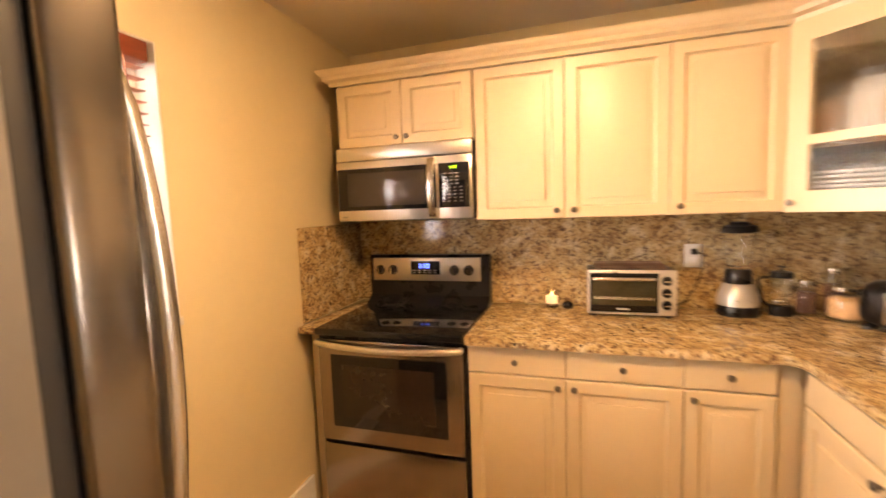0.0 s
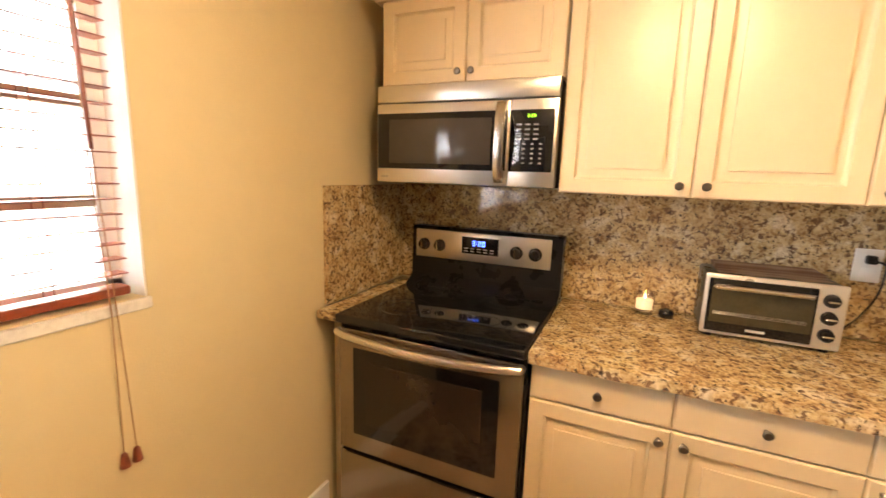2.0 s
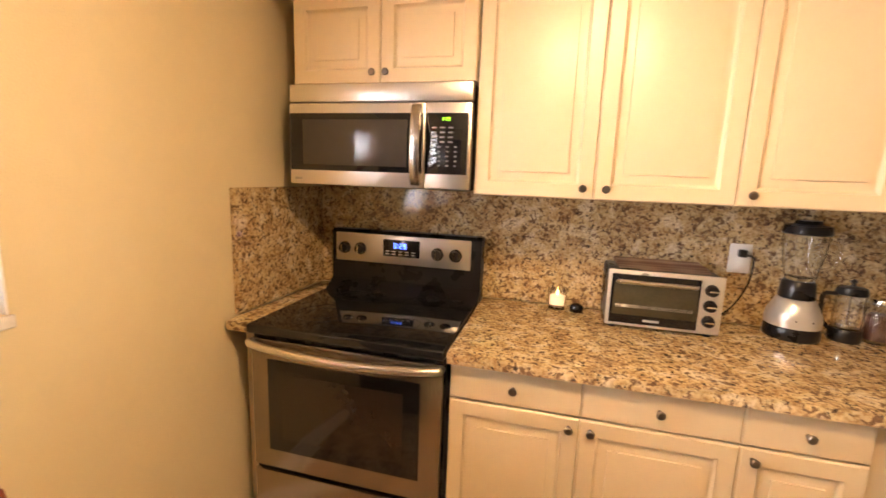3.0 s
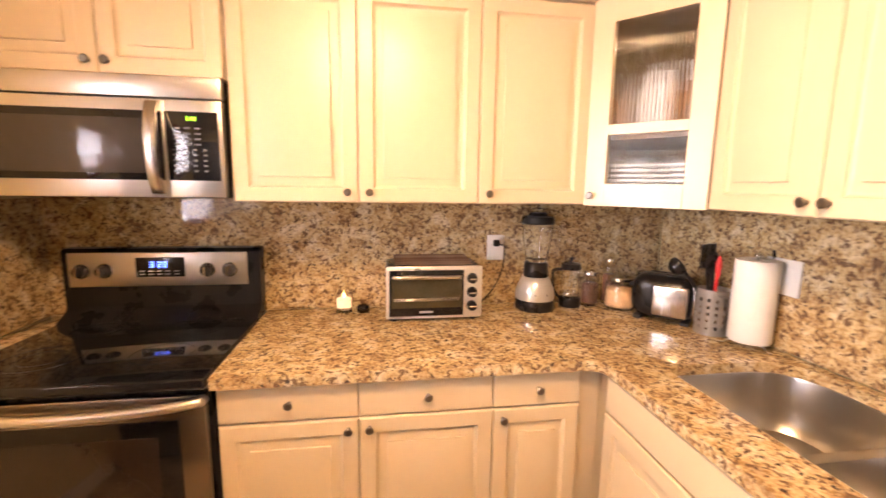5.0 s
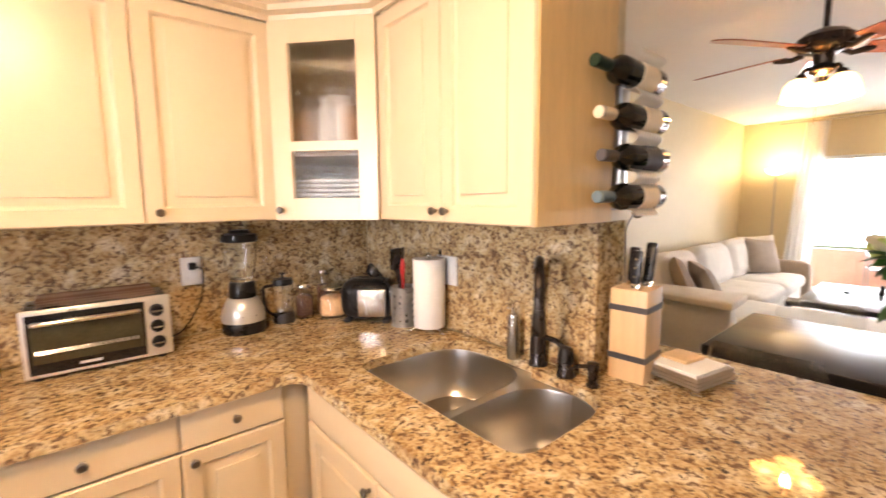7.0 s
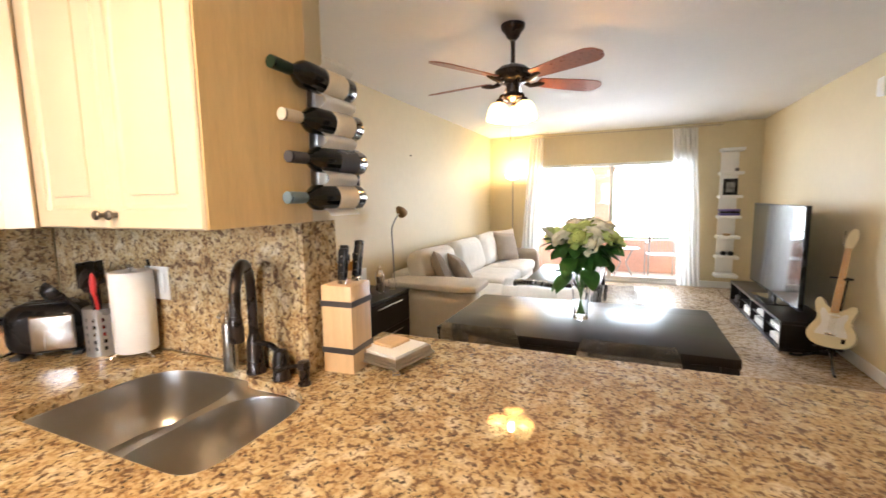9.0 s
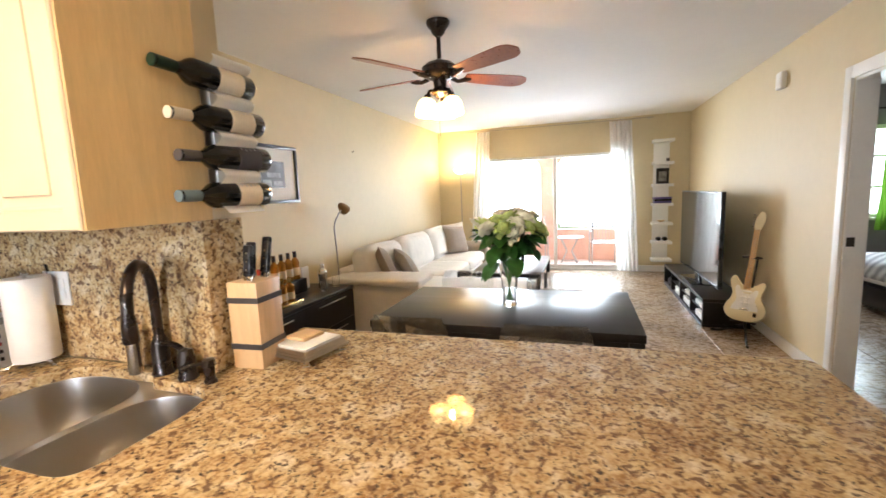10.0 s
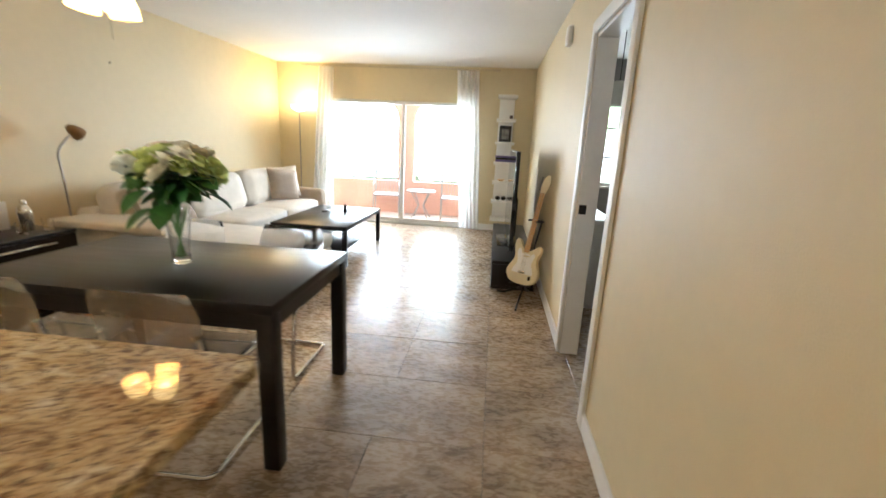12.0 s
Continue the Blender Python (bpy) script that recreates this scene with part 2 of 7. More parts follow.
def rbox(x0, x1, y0, y1, z0, z1, r=0.003, seg=2):
    """A box with rounded edges, as a bmesh."""
    bm = bm_new()
    box(bm, x0, x1, y0, y1, z0, z1)
    bmesh.ops.bevel(bm, geom=list(bm.edges), offset=r, segments=seg, affect="EDGES", profile=0.5, clamp_overlap=True)
    return bm


def cyl(bm, p0, p1, r0, r1=None, seg=20):
    p0, p1 = Vector(p0), Vector(p1)
    d = p1 - p0
    m = Matrix.Translation((p0 + p1) / 2) @ d.to_track_quat("Z", "Y").to_matrix().to_4x4()
    return bmesh.ops.create_cone(bm, cap_ends=True, segments=seg, radius1=r0, radius2=r0 if r1 is None else r1, depth=d.length, matrix=m)["verts"]


def lathe(bm, profile, seg=24, at=(0, 0, 0), turn=None):
    """Spins a profile of (radius, height) about z."""
    rows = []
    for r, z in profile:
        row = []
        for k in range(seg):
            a = 2 * math.pi * k / seg
            v = Vector((r * math.cos(a), r * math.sin(a), z))
            if turn:
                v = turn @ v
            row.append(bm.verts.new(v + Vector(at)))
        rows.append(row)
    for a, b in zip(rows, rows[1:]):
        for k in range(seg):
            bm.faces.new((a[k], a[(k + 1) % seg], b[(k + 1) % seg], b[k]))
    if profile[0][0] > 1e-4:
        bm.faces.new(rows[0][::-1])
    if profile[-1][0] > 1e-4:
        bm.faces.new(rows[-1])
    return bm


def tube(bm, pts, r, seg=10, closed=False):
    """A round bar along a line of points; r may be one radius or one for each point."""
    pts = [Vector(p) for p in pts]
    n = len(pts)
    rad = r if isinstance(r, (list, tuple)) else [r] * n
    up, rows = None, []
    for i, p in enumerate(pts):
        a = pts[(i - 1) % n] if (closed or i > 0) else p
        b = pts[(i + 1) % n] if (closed or i < n - 1) else p
        t = (b - a).normalized()
        if up is None:
            up = t.orthogonal().normalized()
        up = (up - t * up.dot(t)).normalized()
        s = t.cross(up)
        rows.append([bm.verts.new(p + (up * math.cos(2 * math.pi * k / seg) + s * math.sin(2 * math.pi * k / seg)) * rad[i]) for k in range(seg)])
    for i in range(n if closed else n - 1):
        a, b = rows[i], rows[(i + 1) % n]
        for k in range(seg):
            bm.faces.new((a[k], a[(k + 1) % seg], b[(k + 1) % seg], b[k]))
    if not closed:
        bm.faces.new(rows[0][::-1])
        bm.faces.new(rows[-1])
    return bm


def rounded(pts, r, n=5):
    """A line of points with its corners rounded."""
    pts = [Vector(p) for p in pts]
    out = [pts[0]]
    for a, b, c in zip(pts, pts[1:], pts[2:]):
        u, v = (a - b), (c - b)
        k = min(r, u.length * 0.49, v.length * 0.49)
        p, q = b + u.normalized() * k, b + v.normalized() * k
        for i in range(n + 1):
            t = i / n
            out.append(p * (1 - t) ** 2 + b * 2 * t * (1 - t) + q * t * t)
    out.append(pts[-1])
    return out


def panel_rings(bm, w, h, rings, x0=0.0, z0=0.0):
    """A board in the xz plane, facing -y, from nested rectangles (inset, y)."""
    rows = []
    for i, y in rings:
        rows.append([bm.verts.new(p) for p in ((x0 + i, y, z0 + i), (x0 + w - i, y, z0 + i), (x0 + w - i, y, z0 + h - i), (x0 + i, y, z0 + h - i))])
    bm.faces.new(rows[0][::-1])
    for a, b in zip(rows, rows[1:]):
        for k in range(4):
            bm.faces.new((a[k], a[(k + 1) % 4], b[(k + 1) % 4], b[k]))
    bm.faces.new(rows[-1])
    return bm


def extrude_xy(bm, outline, z0, z1):
    """A prism over an outline in the xy plane."""
    lo = [bm.verts.new((x, y, z0)) for x, y in outline]
    hi = [bm.verts.new((x, y, z1)) for x, y in outline]
    n = len(lo)
    bm.faces.new(lo[::-1])
    bm.faces.new(hi)
    for k in range(n):
        bm.faces.new((lo[k], lo[(k + 1) % n], hi[(k + 1) % n], hi[k]))
    return bm


def finish(name, bm, mat, smooth=True):
    bmesh.ops.recalc_face_normals(bm, faces=list(bm.faces))
    me = bpy.data.meshes.new(name)
    bm.to_mesh(me)
    bm.free()
    me.materials.append(mat)
    if smooth:
        me.shade_smooth()
        me.set_sharp_from_angle(angle=radians(38))
    return me


def part(name, bm, mat, parent=None, label="", m=None, smooth=True):
    """Links a bmesh as one mesh object under a thing or under a part."""
    ob = new(name, finish(name, bm, mat, smooth))
    if parent is not None:
        ob.parent = parent
    if m is not None:
        ob.matrix_basis = m
    if label:
        ob["label"] = label
    return ob


def thing(name, m, label, category, group=""):
    ob = new(name)
    ob.empty_display_size = 0.1
    ob.matrix_basis = m
    return tagged(ob, label, category, group)


def single(name, bm, mat, label, category, m=None, group="", smooth=True):
    return tagged(part(name, bm, mat, None, "", m, smooth), label, category, group)


def structure(name, bm, mat, label="", m=None, smooth=False):
    return tagged(part(name, bm, mat, None, label, m, smooth), kind="structure")


# ---- plan ----
LW, BW = 0.0, 2.46           # kitchen's window wall (x) and stove wall (y)
SX0, SX1, SEND = 2.58, 2.712, 1.187   # wall behind the sink and where it ends
LN, LS, LE = 2.62, -1.495, 9.24       # living room: walls at y+, y-, and the glass end
KC, LC = 2.325, 2.508                 # ceilings
CT = 0.914                            # worktop


def wall(name, x0, x1, y0, y1, z0, z1, mat=None, label=""):
    bm = bm_new()
    box(bm, x0, x1, y0, y1, z0, z1)
    return structure(name, bm, mat or WALL, label)


def wall_with_hole(name, axis, c0, c1, a0, a1, z0, z1, h0, h1, hz0, hz1, mat=None):
    """A wall of thickness c0..c1 along the other axis, with one opening."""
    bm = bm_new()
    for a, b, p, q in ((a0, h0, z0, z1), (h1, a1, z0, z1), (h0, h1, z0, hz0), (h0, h1, hz1, z1)):
        if b - a > 1e-4 and q - p > 1e-4:
            if axis == "x":
                box(bm, c0, c1, a, b, p, q)
            else:
                box(bm, a, b, c0, c1, p, q)
    bmesh.ops.remove_doubles(bm, verts=list(bm.verts), dist=1e-5)
    return structure(name, bm, mat or WALL)


KW = (0.30, 1.228, 1.11, 1.975)       # kitchen window: y0, y1, z0, z1
SD = (-0.62, 1.80, 0.0, 1.975)        # sliding door
BD = (4.25, 5.025, 2.025)              # bedroom doorway: x0, x1, head
wall_with_hole("wall_west", "x", -0.16, LW, -1.495, 2.62, 0, 2.6, *KW)
wall("wall_kitchen_back", LW, SX0, BW, 2.62, 0, 2.6)
wall("wall_sink", SX0, SX1, SEND, 2.62, 0, 2.6)
wall("wall_north", -0.16, LE + 0.16, LN, LN + 0.14, 0, 2.6)
wall_with_hole("wall_south", "y", LS - 0.12, LS, -0.16, LE + 0.16, 0, 2.6, BD[0], BD[1], 0, BD[2])
wall_with_hole("wall_east", "x", LE, LE + 0.16, LS, LN, 0, 2.6, *SD)
wall("wall_fridge", LW, 1.0, -0.50, -0.42, 0, 2.6)
bm = bm_new()
box(bm, SX1 - 0.0, LE + 0.16, LS - 0.0, LN, LC, LC + 0.1)
structure("ceiling_living", bm, CEIL)
# KCEIL's colour carries the dim warm bounce light
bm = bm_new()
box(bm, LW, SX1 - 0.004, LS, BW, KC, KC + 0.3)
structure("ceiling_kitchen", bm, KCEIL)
bm = bm_new()
box(bm, -0.16, LE, LS - 3.6, LN + 0.14, -0.2, -0.004)
structure("floor", bm, GROUT)

# ---- kitchen: worktop and splashback ----


def plate(bm, outer, holes, z0, z1):
    """A slab over an outline with holes."""
    top, bot = [], []
    for loop in [outer, *holes]:
        for z, keep in ((z1, top), (z0, bot)):
            vs = [bm.verts.new((x, y, z)) for x, y in loop]
            keep.append([vs, [bm.edges.new((vs[k], vs[(k + 1) % len(vs)])) for k in range(len(vs))]])
    for keep in (top, bot):
        bmesh.ops.triangle_fill(bm, use_beauty=True, use_dissolve=False, edges=[e for _, es in keep for e in es])
    for (a, _), (b, _) in zip(top, bot):
        for k in range(len(a)):
            bm.faces.new((a[k], a[(k + 1) % len(a)], b[(k + 1) % len(b)], b[k]))
    return bm


def round_poly(pts, radii, n=6):
    out = []
    m = len(pts)
    for i in range(m):
        b, a, c = Vector(pts[i]), Vector(pts[i - 1]), Vector(pts[(i + 1) % m])
        r = radii[i]
        if r <= 0:
            out.append((b.x, b.y))
            continue
        u, v = (a - b).normalized(), (c - b).normalized()
        p, q = b + u * r, b + v * r
        for k in range(n + 1):
            t = k / n
            w = p * (1 - t) ** 2 + b * 2 * t * (1 - t) + q * t * t
            out.append((w.x, w.y))
    return out


BOWLS = (((2.085, 1.345), (2.515, 1.725)), ((2.085, 1.045), (2.475, 1.315)))


def bowl_outline(lo, hi, grow=0.0):
    pts = [(lo[0] - grow, lo[1] - grow), (hi[0] + grow, lo[1] - grow), (hi[0] + grow, hi[1] + grow), (lo[0] - grow, hi[1] + grow)]
    return round_poly(pts, (0.07 + grow, 0.16 + grow, 0.16 + grow, 0.07 + grow), 8)


outline = round_poly([(0.808, 1.79), (1.93, 1.79), (1.93, -0.495), (3.005, -0.495), (3.005, 1.182), (2.557, 1.182), (2.557, 2.437), (0.808, 2.437)],
                     (0.006, 0.055, 0.03, 0.03, 0, 0, 0, 0))
cutout = round_poly([(2.085, 1.045), (2.475, 1.045), (2.480, 1.33), (2.515, 1.345), (2.515, 1.725), (2.085, 1.725)], (0.07, 0.16, 0, 0, 0.16, 0.07), 8)
bm = plate(bm_new(), outline, [cutout], 0.882, CT)
sharp = [e for e in bm.edges if len(e.link_faces) == 2 and e.calc_face_angle(0) > 1.2 and abs(e.verts[0].co.z - e.verts[1].co.z) < 1e-6]
bmesh.ops.bevel(bm, geom=sharp, offset=0.006, segments=3, affect="EDGES", profile=0.5, clamp_overlap=True)
single("worktop", bm, GRANITE, "polished gold and brown speckled granite kitchen worktop", "worktop")
single("worktop_strip", rbox(0.022, 0.106, 1.80, 2.437, 0.882, CT, 0.004), GRANITE, "narrow granite strip beside the cooker", "worktop")
bm = bm_new()
box(bm, 0.022, 0.100, 1.90, 2.437, 0.0, 0.881)
structure("trim_cooker_filler", bm, CREAM)

for nm, a in (("splashback_back", (0.021, 2.557, 2.439, BW, CT + 0.001, 1.372)), ("splashback_side", (0.0, 0.020, 1.868, 2.458, 0.915, 1.366)),
              ("splashback_sink", (2.559, SX0, 1.184, 2.438, CT + 0.001, 1.372)), ("splashback_end", (2.559, SX1 + 0.002, 1.165, SEND - 0.004, CT + 0.001, 1.372))):
    structure("trim_" + nm, rbox(*a, 0.002, 1), GRANITE, "granite splashback slab on the wall")


# ---- kitchen: cabinets ----
DOOR_RINGS = [(0, 0.0), (0, -0.015), (0.004, -0.020), (0.046, -0.020), (0.050, -0.0125), (0.055, -0.0095), (0.060, -0.0095), (0.080, -0.0145), (0.081, -0.0195), (0.083, -0.0200)]
DRAWER_RINGS = [(0, 0.0), (0, -0.014), (0.003, -0.018), (0.009, -0.019)]


def knob(parent, x, z, y=-0.019):
    bm = bm_new()
    turn = Matrix.Rotation(radians(90), 3, "X")
    lathe(bm, [(0.006, 0), (0.005, 0.012), (0.0115, 0.016), (0.0125, 0.021), (0.009, 0.025), (0.0, 0.0255)], 16, (x, y, z), turn)
    return part("knob", bm, KNOBM, parent, "dark pewter knob")


def door(parent, x, w, z, h, y, knob_at=None, rings=None, name="door"):
    """A raised-panel front, its lower left corner at x, z, and its knob."""
    g = 0.0015
    ob = part(name, panel_rings(bm_new(), w - 2 * g, h - 2 * g, rings or DOOR_RINGS, g, g), CREAM, parent, m=pose(x, y, z))
    if knob_at:
        knob(ob, *knob_at)
    return ob


def carcass(parent, w, d, z0, z1, name="body"):
    return part(name, rbox(0.0005, w - 0.0005, -d, 0, z0, z1, 0.0015, 1), CREAM, parent)


def base_unit(m, w, knobside, label):
    c = thing("base_cabinet", m, label, "cabinet", "base cabinets")
    d = 0.60
    carcass(c, w, d, 0.105, 0.880)
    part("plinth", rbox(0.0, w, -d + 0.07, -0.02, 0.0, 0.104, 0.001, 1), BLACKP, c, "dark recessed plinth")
    door(c, 0, w, 0.764, 0.112, -d, (w / 2, 0.056), DRAWER_RINGS, "drawer")
    door(c, 0, w, 0.115, 0.646, -d, (w - 0.03 if knobside > 0 else 0.03, 0.615))
    return c


BASE_LABEL = "cream raised-panel base cabinet with one drawer under granite"
base_unit(pose(0.814, 2.437, 0), 0.386, 1, BASE_LABEL)
base_unit(pose(1.200, 2.437, 0), 0.402, -1, BASE_LABEL)
base_unit(pose(1.602, 2.437, 0), 0.282, -1, "narrow cream base cabinet with one drawer in the corner")

corner = thing("corner_cabinet", pose(1.885, 1.837, 0), "cream corner base filler under the granite worktop", "cabinet", "base cabinets")
part("body", rbox(0, 0.665, 0.002, 0.59, 0.105, 0.880, 0.002, 1), CREAM, corner)
part("filler_panel", rbox(0.001, 0.068, -0.005, 0.0, 0.105, 0.880, 0.001, 1), CREAM, corner)

sink_unit = thing("sink_cabinet", pose(2.555, 1.765, 0, 0, 0, -90), "cream sink cabinet with a false drawer front", "cabinet", "base cabinets")
bm = bm_new()
box(bm, 0.0, 0.80, -0.600, -0.580, 0.105, 0.880)
box(bm, 0.0, 0.02, -0.58, 0, 0.105, 0.880)
box(bm, 0.78, 0.80, -0.58, 0, 0.105, 0.880)
box(bm, 0.02, 0.78, -0.58, 0, 0.105, 0.125)
part("body", bm, CREAM, sink_unit)
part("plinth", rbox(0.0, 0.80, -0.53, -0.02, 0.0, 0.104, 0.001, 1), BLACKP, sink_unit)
door(sink_unit, 0.0, 0.80, 0.764, 0.112, -0.60, None, DRAWER_RINGS, "drawer")
door(sink_unit, 0.0, 0.40, 0.115, 0.646, -0.60, (0.37, 0.615))
door(sink_unit, 0.40, 0.40, 0.115, 0.646, -0.60, (0.03, 0.615))

pen = thing("peninsula_base", pose(1.955, -0.485, 0), "cream panelled peninsula base carrying the granite worktop", "cabinet")
part("body", rbox(0, 0.70, 0, 1.44, 0.105, 0.880, 0.002, 1), CREAM, pen)
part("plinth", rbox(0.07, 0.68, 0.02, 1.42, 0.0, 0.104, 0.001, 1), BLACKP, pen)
part("end_panel", rbox(-0.004, 0.72, -0.018, -0.001, 0.0, 0.880, 0.002, 1), CREAM, pen)
part("back_panel", rbox(0.701, 0.72, 0.0, 1.61, 0.0, 0.880, 0.002, 1), CREAM, pen)
for k in (0.25, 1.2):
    part("bracket", extrude_xy(bm_new(), [(0, 0), (0.30, 0), (0.30, -0.03), (0.03, -0.25), (0, -0.25)], -0.02, 0.02), CREAM, pen, m=pose(0.721, k, 0.880, 90, 0, 0))

U0, U1 = 1.372, 2.048


def wall_unit(m, w, knobside, label, d=0.352, z0=U0, z1=U1, doors=1):
    c = thing("wall_cabinet", m, label, "cabinet", "wall cabinets")
    carcass(c, w, d, z0 + 0.002, z1)
    if doors == 1:
        door(c, 0, w, z0, z1 - z0 - 0.012, -d, (w - 0.035 if knobside > 0 else 0.035, 0.035))
    else:
        door(c, 0, w / 2, z0, z1 - z0 - 0.012, -d, (w / 2 - 0.025, 0.035))
        door(c, w / 2, w / 2, z0, z1 - z0 - 0.012, -d, (0.025, 0.035))
    return c


WL = "cream raised-panel wall cabinet above the granite splashback"
wall_unit(pose(0.130, 2.438, 0), 0.676, 1, "short cream wall cabinet with two doors over the microwave", z0=1.738, doors=2)
wall_unit(pose(0.812, 2.438, 0), 0.386, 1, WL)
wall_unit(pose(1.198, 2.438, 0), 0.398, -1, WL)
wall_unit(pose(1.596, 2.438, 0), 0.390, -1, WL)
# the unit by the living room, facing the sink
end_unit = wall_unit(pose(2.558, 1.790, 0, 0, 0, -90), 0.648, 1, "cream wall cabinet with two doors and a maple end panel", d=0.305, doors=2)
part("end_panel", rbox(0.6485, 0.654, -0.318, 0.018, 1.374, 2.046, 0.001, 1), material("maple_end_panel", (0.60, 0.415, 0.18), 0.4, var=0.10, scale=3, stretch=(10, 10, 1)), end_unit, "light maple veneer end panel")

# corner unit with a reeded glass door
diag = thing("glass_wall_cabinet", pose(1.988, 2.070, 0, 0, 0, math.degrees(math.atan2(1.790 - 2.070, 2.236 - 1.988))),
             "cream corner wall cabinet with a reeded glass door and dishes inside", "cabinet", "wall cabinets")
DW = math.hypot(0.248, 0.280)
rot = diag.matrix_basis.inverted()


def to_diag(x, y):
    v = rot @ Vector((x, y, 0))
    return (v.x, v.y)


inner = [to_diag(*p) for p in ((1.990, 2.075), (2.240, 1.792), (2.555, 1.792), (2.555, 2.436), (1.990, 2.436))]
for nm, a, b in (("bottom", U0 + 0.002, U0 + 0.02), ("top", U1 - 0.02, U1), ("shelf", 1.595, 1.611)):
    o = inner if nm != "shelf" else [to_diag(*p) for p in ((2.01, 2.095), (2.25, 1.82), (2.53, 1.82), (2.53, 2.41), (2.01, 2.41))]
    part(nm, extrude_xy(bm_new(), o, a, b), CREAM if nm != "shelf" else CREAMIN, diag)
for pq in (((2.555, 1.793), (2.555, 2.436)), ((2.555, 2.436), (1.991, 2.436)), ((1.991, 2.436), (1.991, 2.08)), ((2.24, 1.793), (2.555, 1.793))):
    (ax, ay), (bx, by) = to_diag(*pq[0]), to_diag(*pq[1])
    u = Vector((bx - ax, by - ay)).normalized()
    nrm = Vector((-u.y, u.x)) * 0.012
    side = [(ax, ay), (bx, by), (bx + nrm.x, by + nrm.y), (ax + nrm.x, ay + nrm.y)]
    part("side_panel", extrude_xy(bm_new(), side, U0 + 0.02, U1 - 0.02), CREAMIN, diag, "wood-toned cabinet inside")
bm = bm_new()
S, RT, RB = 0.068, 0.075, 0.075
H = U1 - U0 - 0.012
box(bm, 0.001, S, -0.021, -0.001, 0, H)
gd = part("door", bm, CREAM, diag, "cream framed door", m=pose(0, 0, U0))
for nm, a in (("stile", (DW - S, DW - 0.001, 0, H)), ("rail", (S, DW - S, 0, RB)), ("rail", (S, DW - S, H - RT, H)), ("rail", (S, DW - S, 0.235, 0.268))):
    part(nm, rbox(a[0], a[1], -0.021, -0.001, a[2], a[3], 0.001, 1), CREAM, gd)
knob(gd, 0.025, 0.035, -0.021)
for z0, z1 in ((RB, 0.235), (0.268, H - RT)):
    bm = bm_new()
    n = 24
    w0, w1 = S - 0.004, DW - S + 0.004
    a = [(w0 + (w1 - w0) * k / (6 * n), -0.0100 - 0.0024 * abs(math.sin(math.pi * k / 6))) for k in range(6 * n + 1)]
    extrude_xy(bm, a + [(w1, -0.007), (w0, -0.007)], z0 - 0.004, z1 + 0.004)
    gp = part("pane", bm, GLASS, gd, "clear reeded glass pane")
    gp.visible_shadow = False

# what stands in the glass cabinet
GLASSWARE = material("cloudy_glassware", (0.80, 0.78, 0.72), 0.10, var=0.05, trans=0.5)
PORC = material("white_porcelain", (0.80, 0.82, 0.84), 0.2, var=0.02)
SPICE = material("spice_jar", (0.30, 0.15, 0.07), 0.3, var=0.2, scale=20)
for x, y, h, r, mt in ((2.085, 2.075, 0.15, 0.026, SPICE), (2.130, 2.030, 0.19, 0.028, GLASSWARE), (2.178, 1.985, 0.20, 0.028, PORC), (2.226, 1.938, 0.16, 0.028, SPICE), (2.272, 1.890, 0.19, 0.028, GLASSWARE),
                       (2.19, 2.13, 0.23, 0.036, GLASSWARE), (2.27, 2.04, 0.25, 0.036, PORC), (2.36, 1.94, 0.22, 0.036, SPICE)):
    bm = bm_new()
    lathe(bm, [(r * 0.9, 0), (r, 0.01), (r, h * 0.75), (r * 0.6, h * 0.86), (r * 0.6, h), (0, h)], 16)
    single("storage_jar" if mt is SPICE else "drinking_glass", bm, mt, "small jar on the shelf behind reeded glass" if mt is SPICE else "tall drinking glass on the shelf behind reeded glass", "jar" if mt is SPICE else "glass", pose(x, y, 1.6115), "glassware in the cabinet")
for x, y in ((2.16, 2.075), (2.275, 1.945), (2.34, 2.13)):
    bm = bm_new()
    prof = [(0.04, 0)]
    for j in range(7):
        prof += [(0.075, 0.012 + j * 0.017), (0.078, 0.020 + j * 0.017), (0.05, 0.024 + j * 0.017)]
    lathe(bm, prof + [(0, 0.15)], 20)
    single("bowl_stack", bm, PORC, "stack of white porcelain bowls behind reeded glass", "bowl", pose(x, y, U0 + 0.0215), "bowl stacks in the cabinet")

# crown moulding on the wall cabinets
bm = bm_new()
path = [(0.112, 2.44), (0.112, 2.062), (1.984, 2.062), (2.229, 1.786), (2.229, 1.134), (2.575, 1.134)]
prof = [(0.0, 2.036), (0.008, 2.036), (0.012, 2.052), (0.030, 2.062), (0.034, 2.078), (0.052, 2.092), (0.056, 2.106), (0.0, 2.106)]
rows = []
for i, p in enumerate(path):
    p = Vector(p)
    d0 = (p - Vector(path[i - 1])).normalized() if i > 0 else None
    d1 = (Vector(path[i + 1]) - p).normalized() if i < len(path) - 1 else None
    n0 = Vector((d0.y, -d0.x)) if d0 else None
    n1 = Vector((d1.y, -d1.x)) if d1 else None
    if n0 is None or n1 is None:
        n = n0 or n1
    else:
        n = (n0 + n1) / (1 + n0.dot(n1))
    rows.append([bm.verts.new((p.x + n.x * o, p.y + n.y * o, z)) for o, z in prof])
for a, b in zip(rows, rows[1:]):
    for k in range(len(prof)):
        bm.faces.new((a[k], a[(k + 1) % len(prof)], b[(k + 1) % len(prof)], b[k]))
bm.faces.new(rows[0])
bm.faces.new(rows[-1][::-1])
structure("trim_crown_moulding", bm, CREAM, smooth=True)
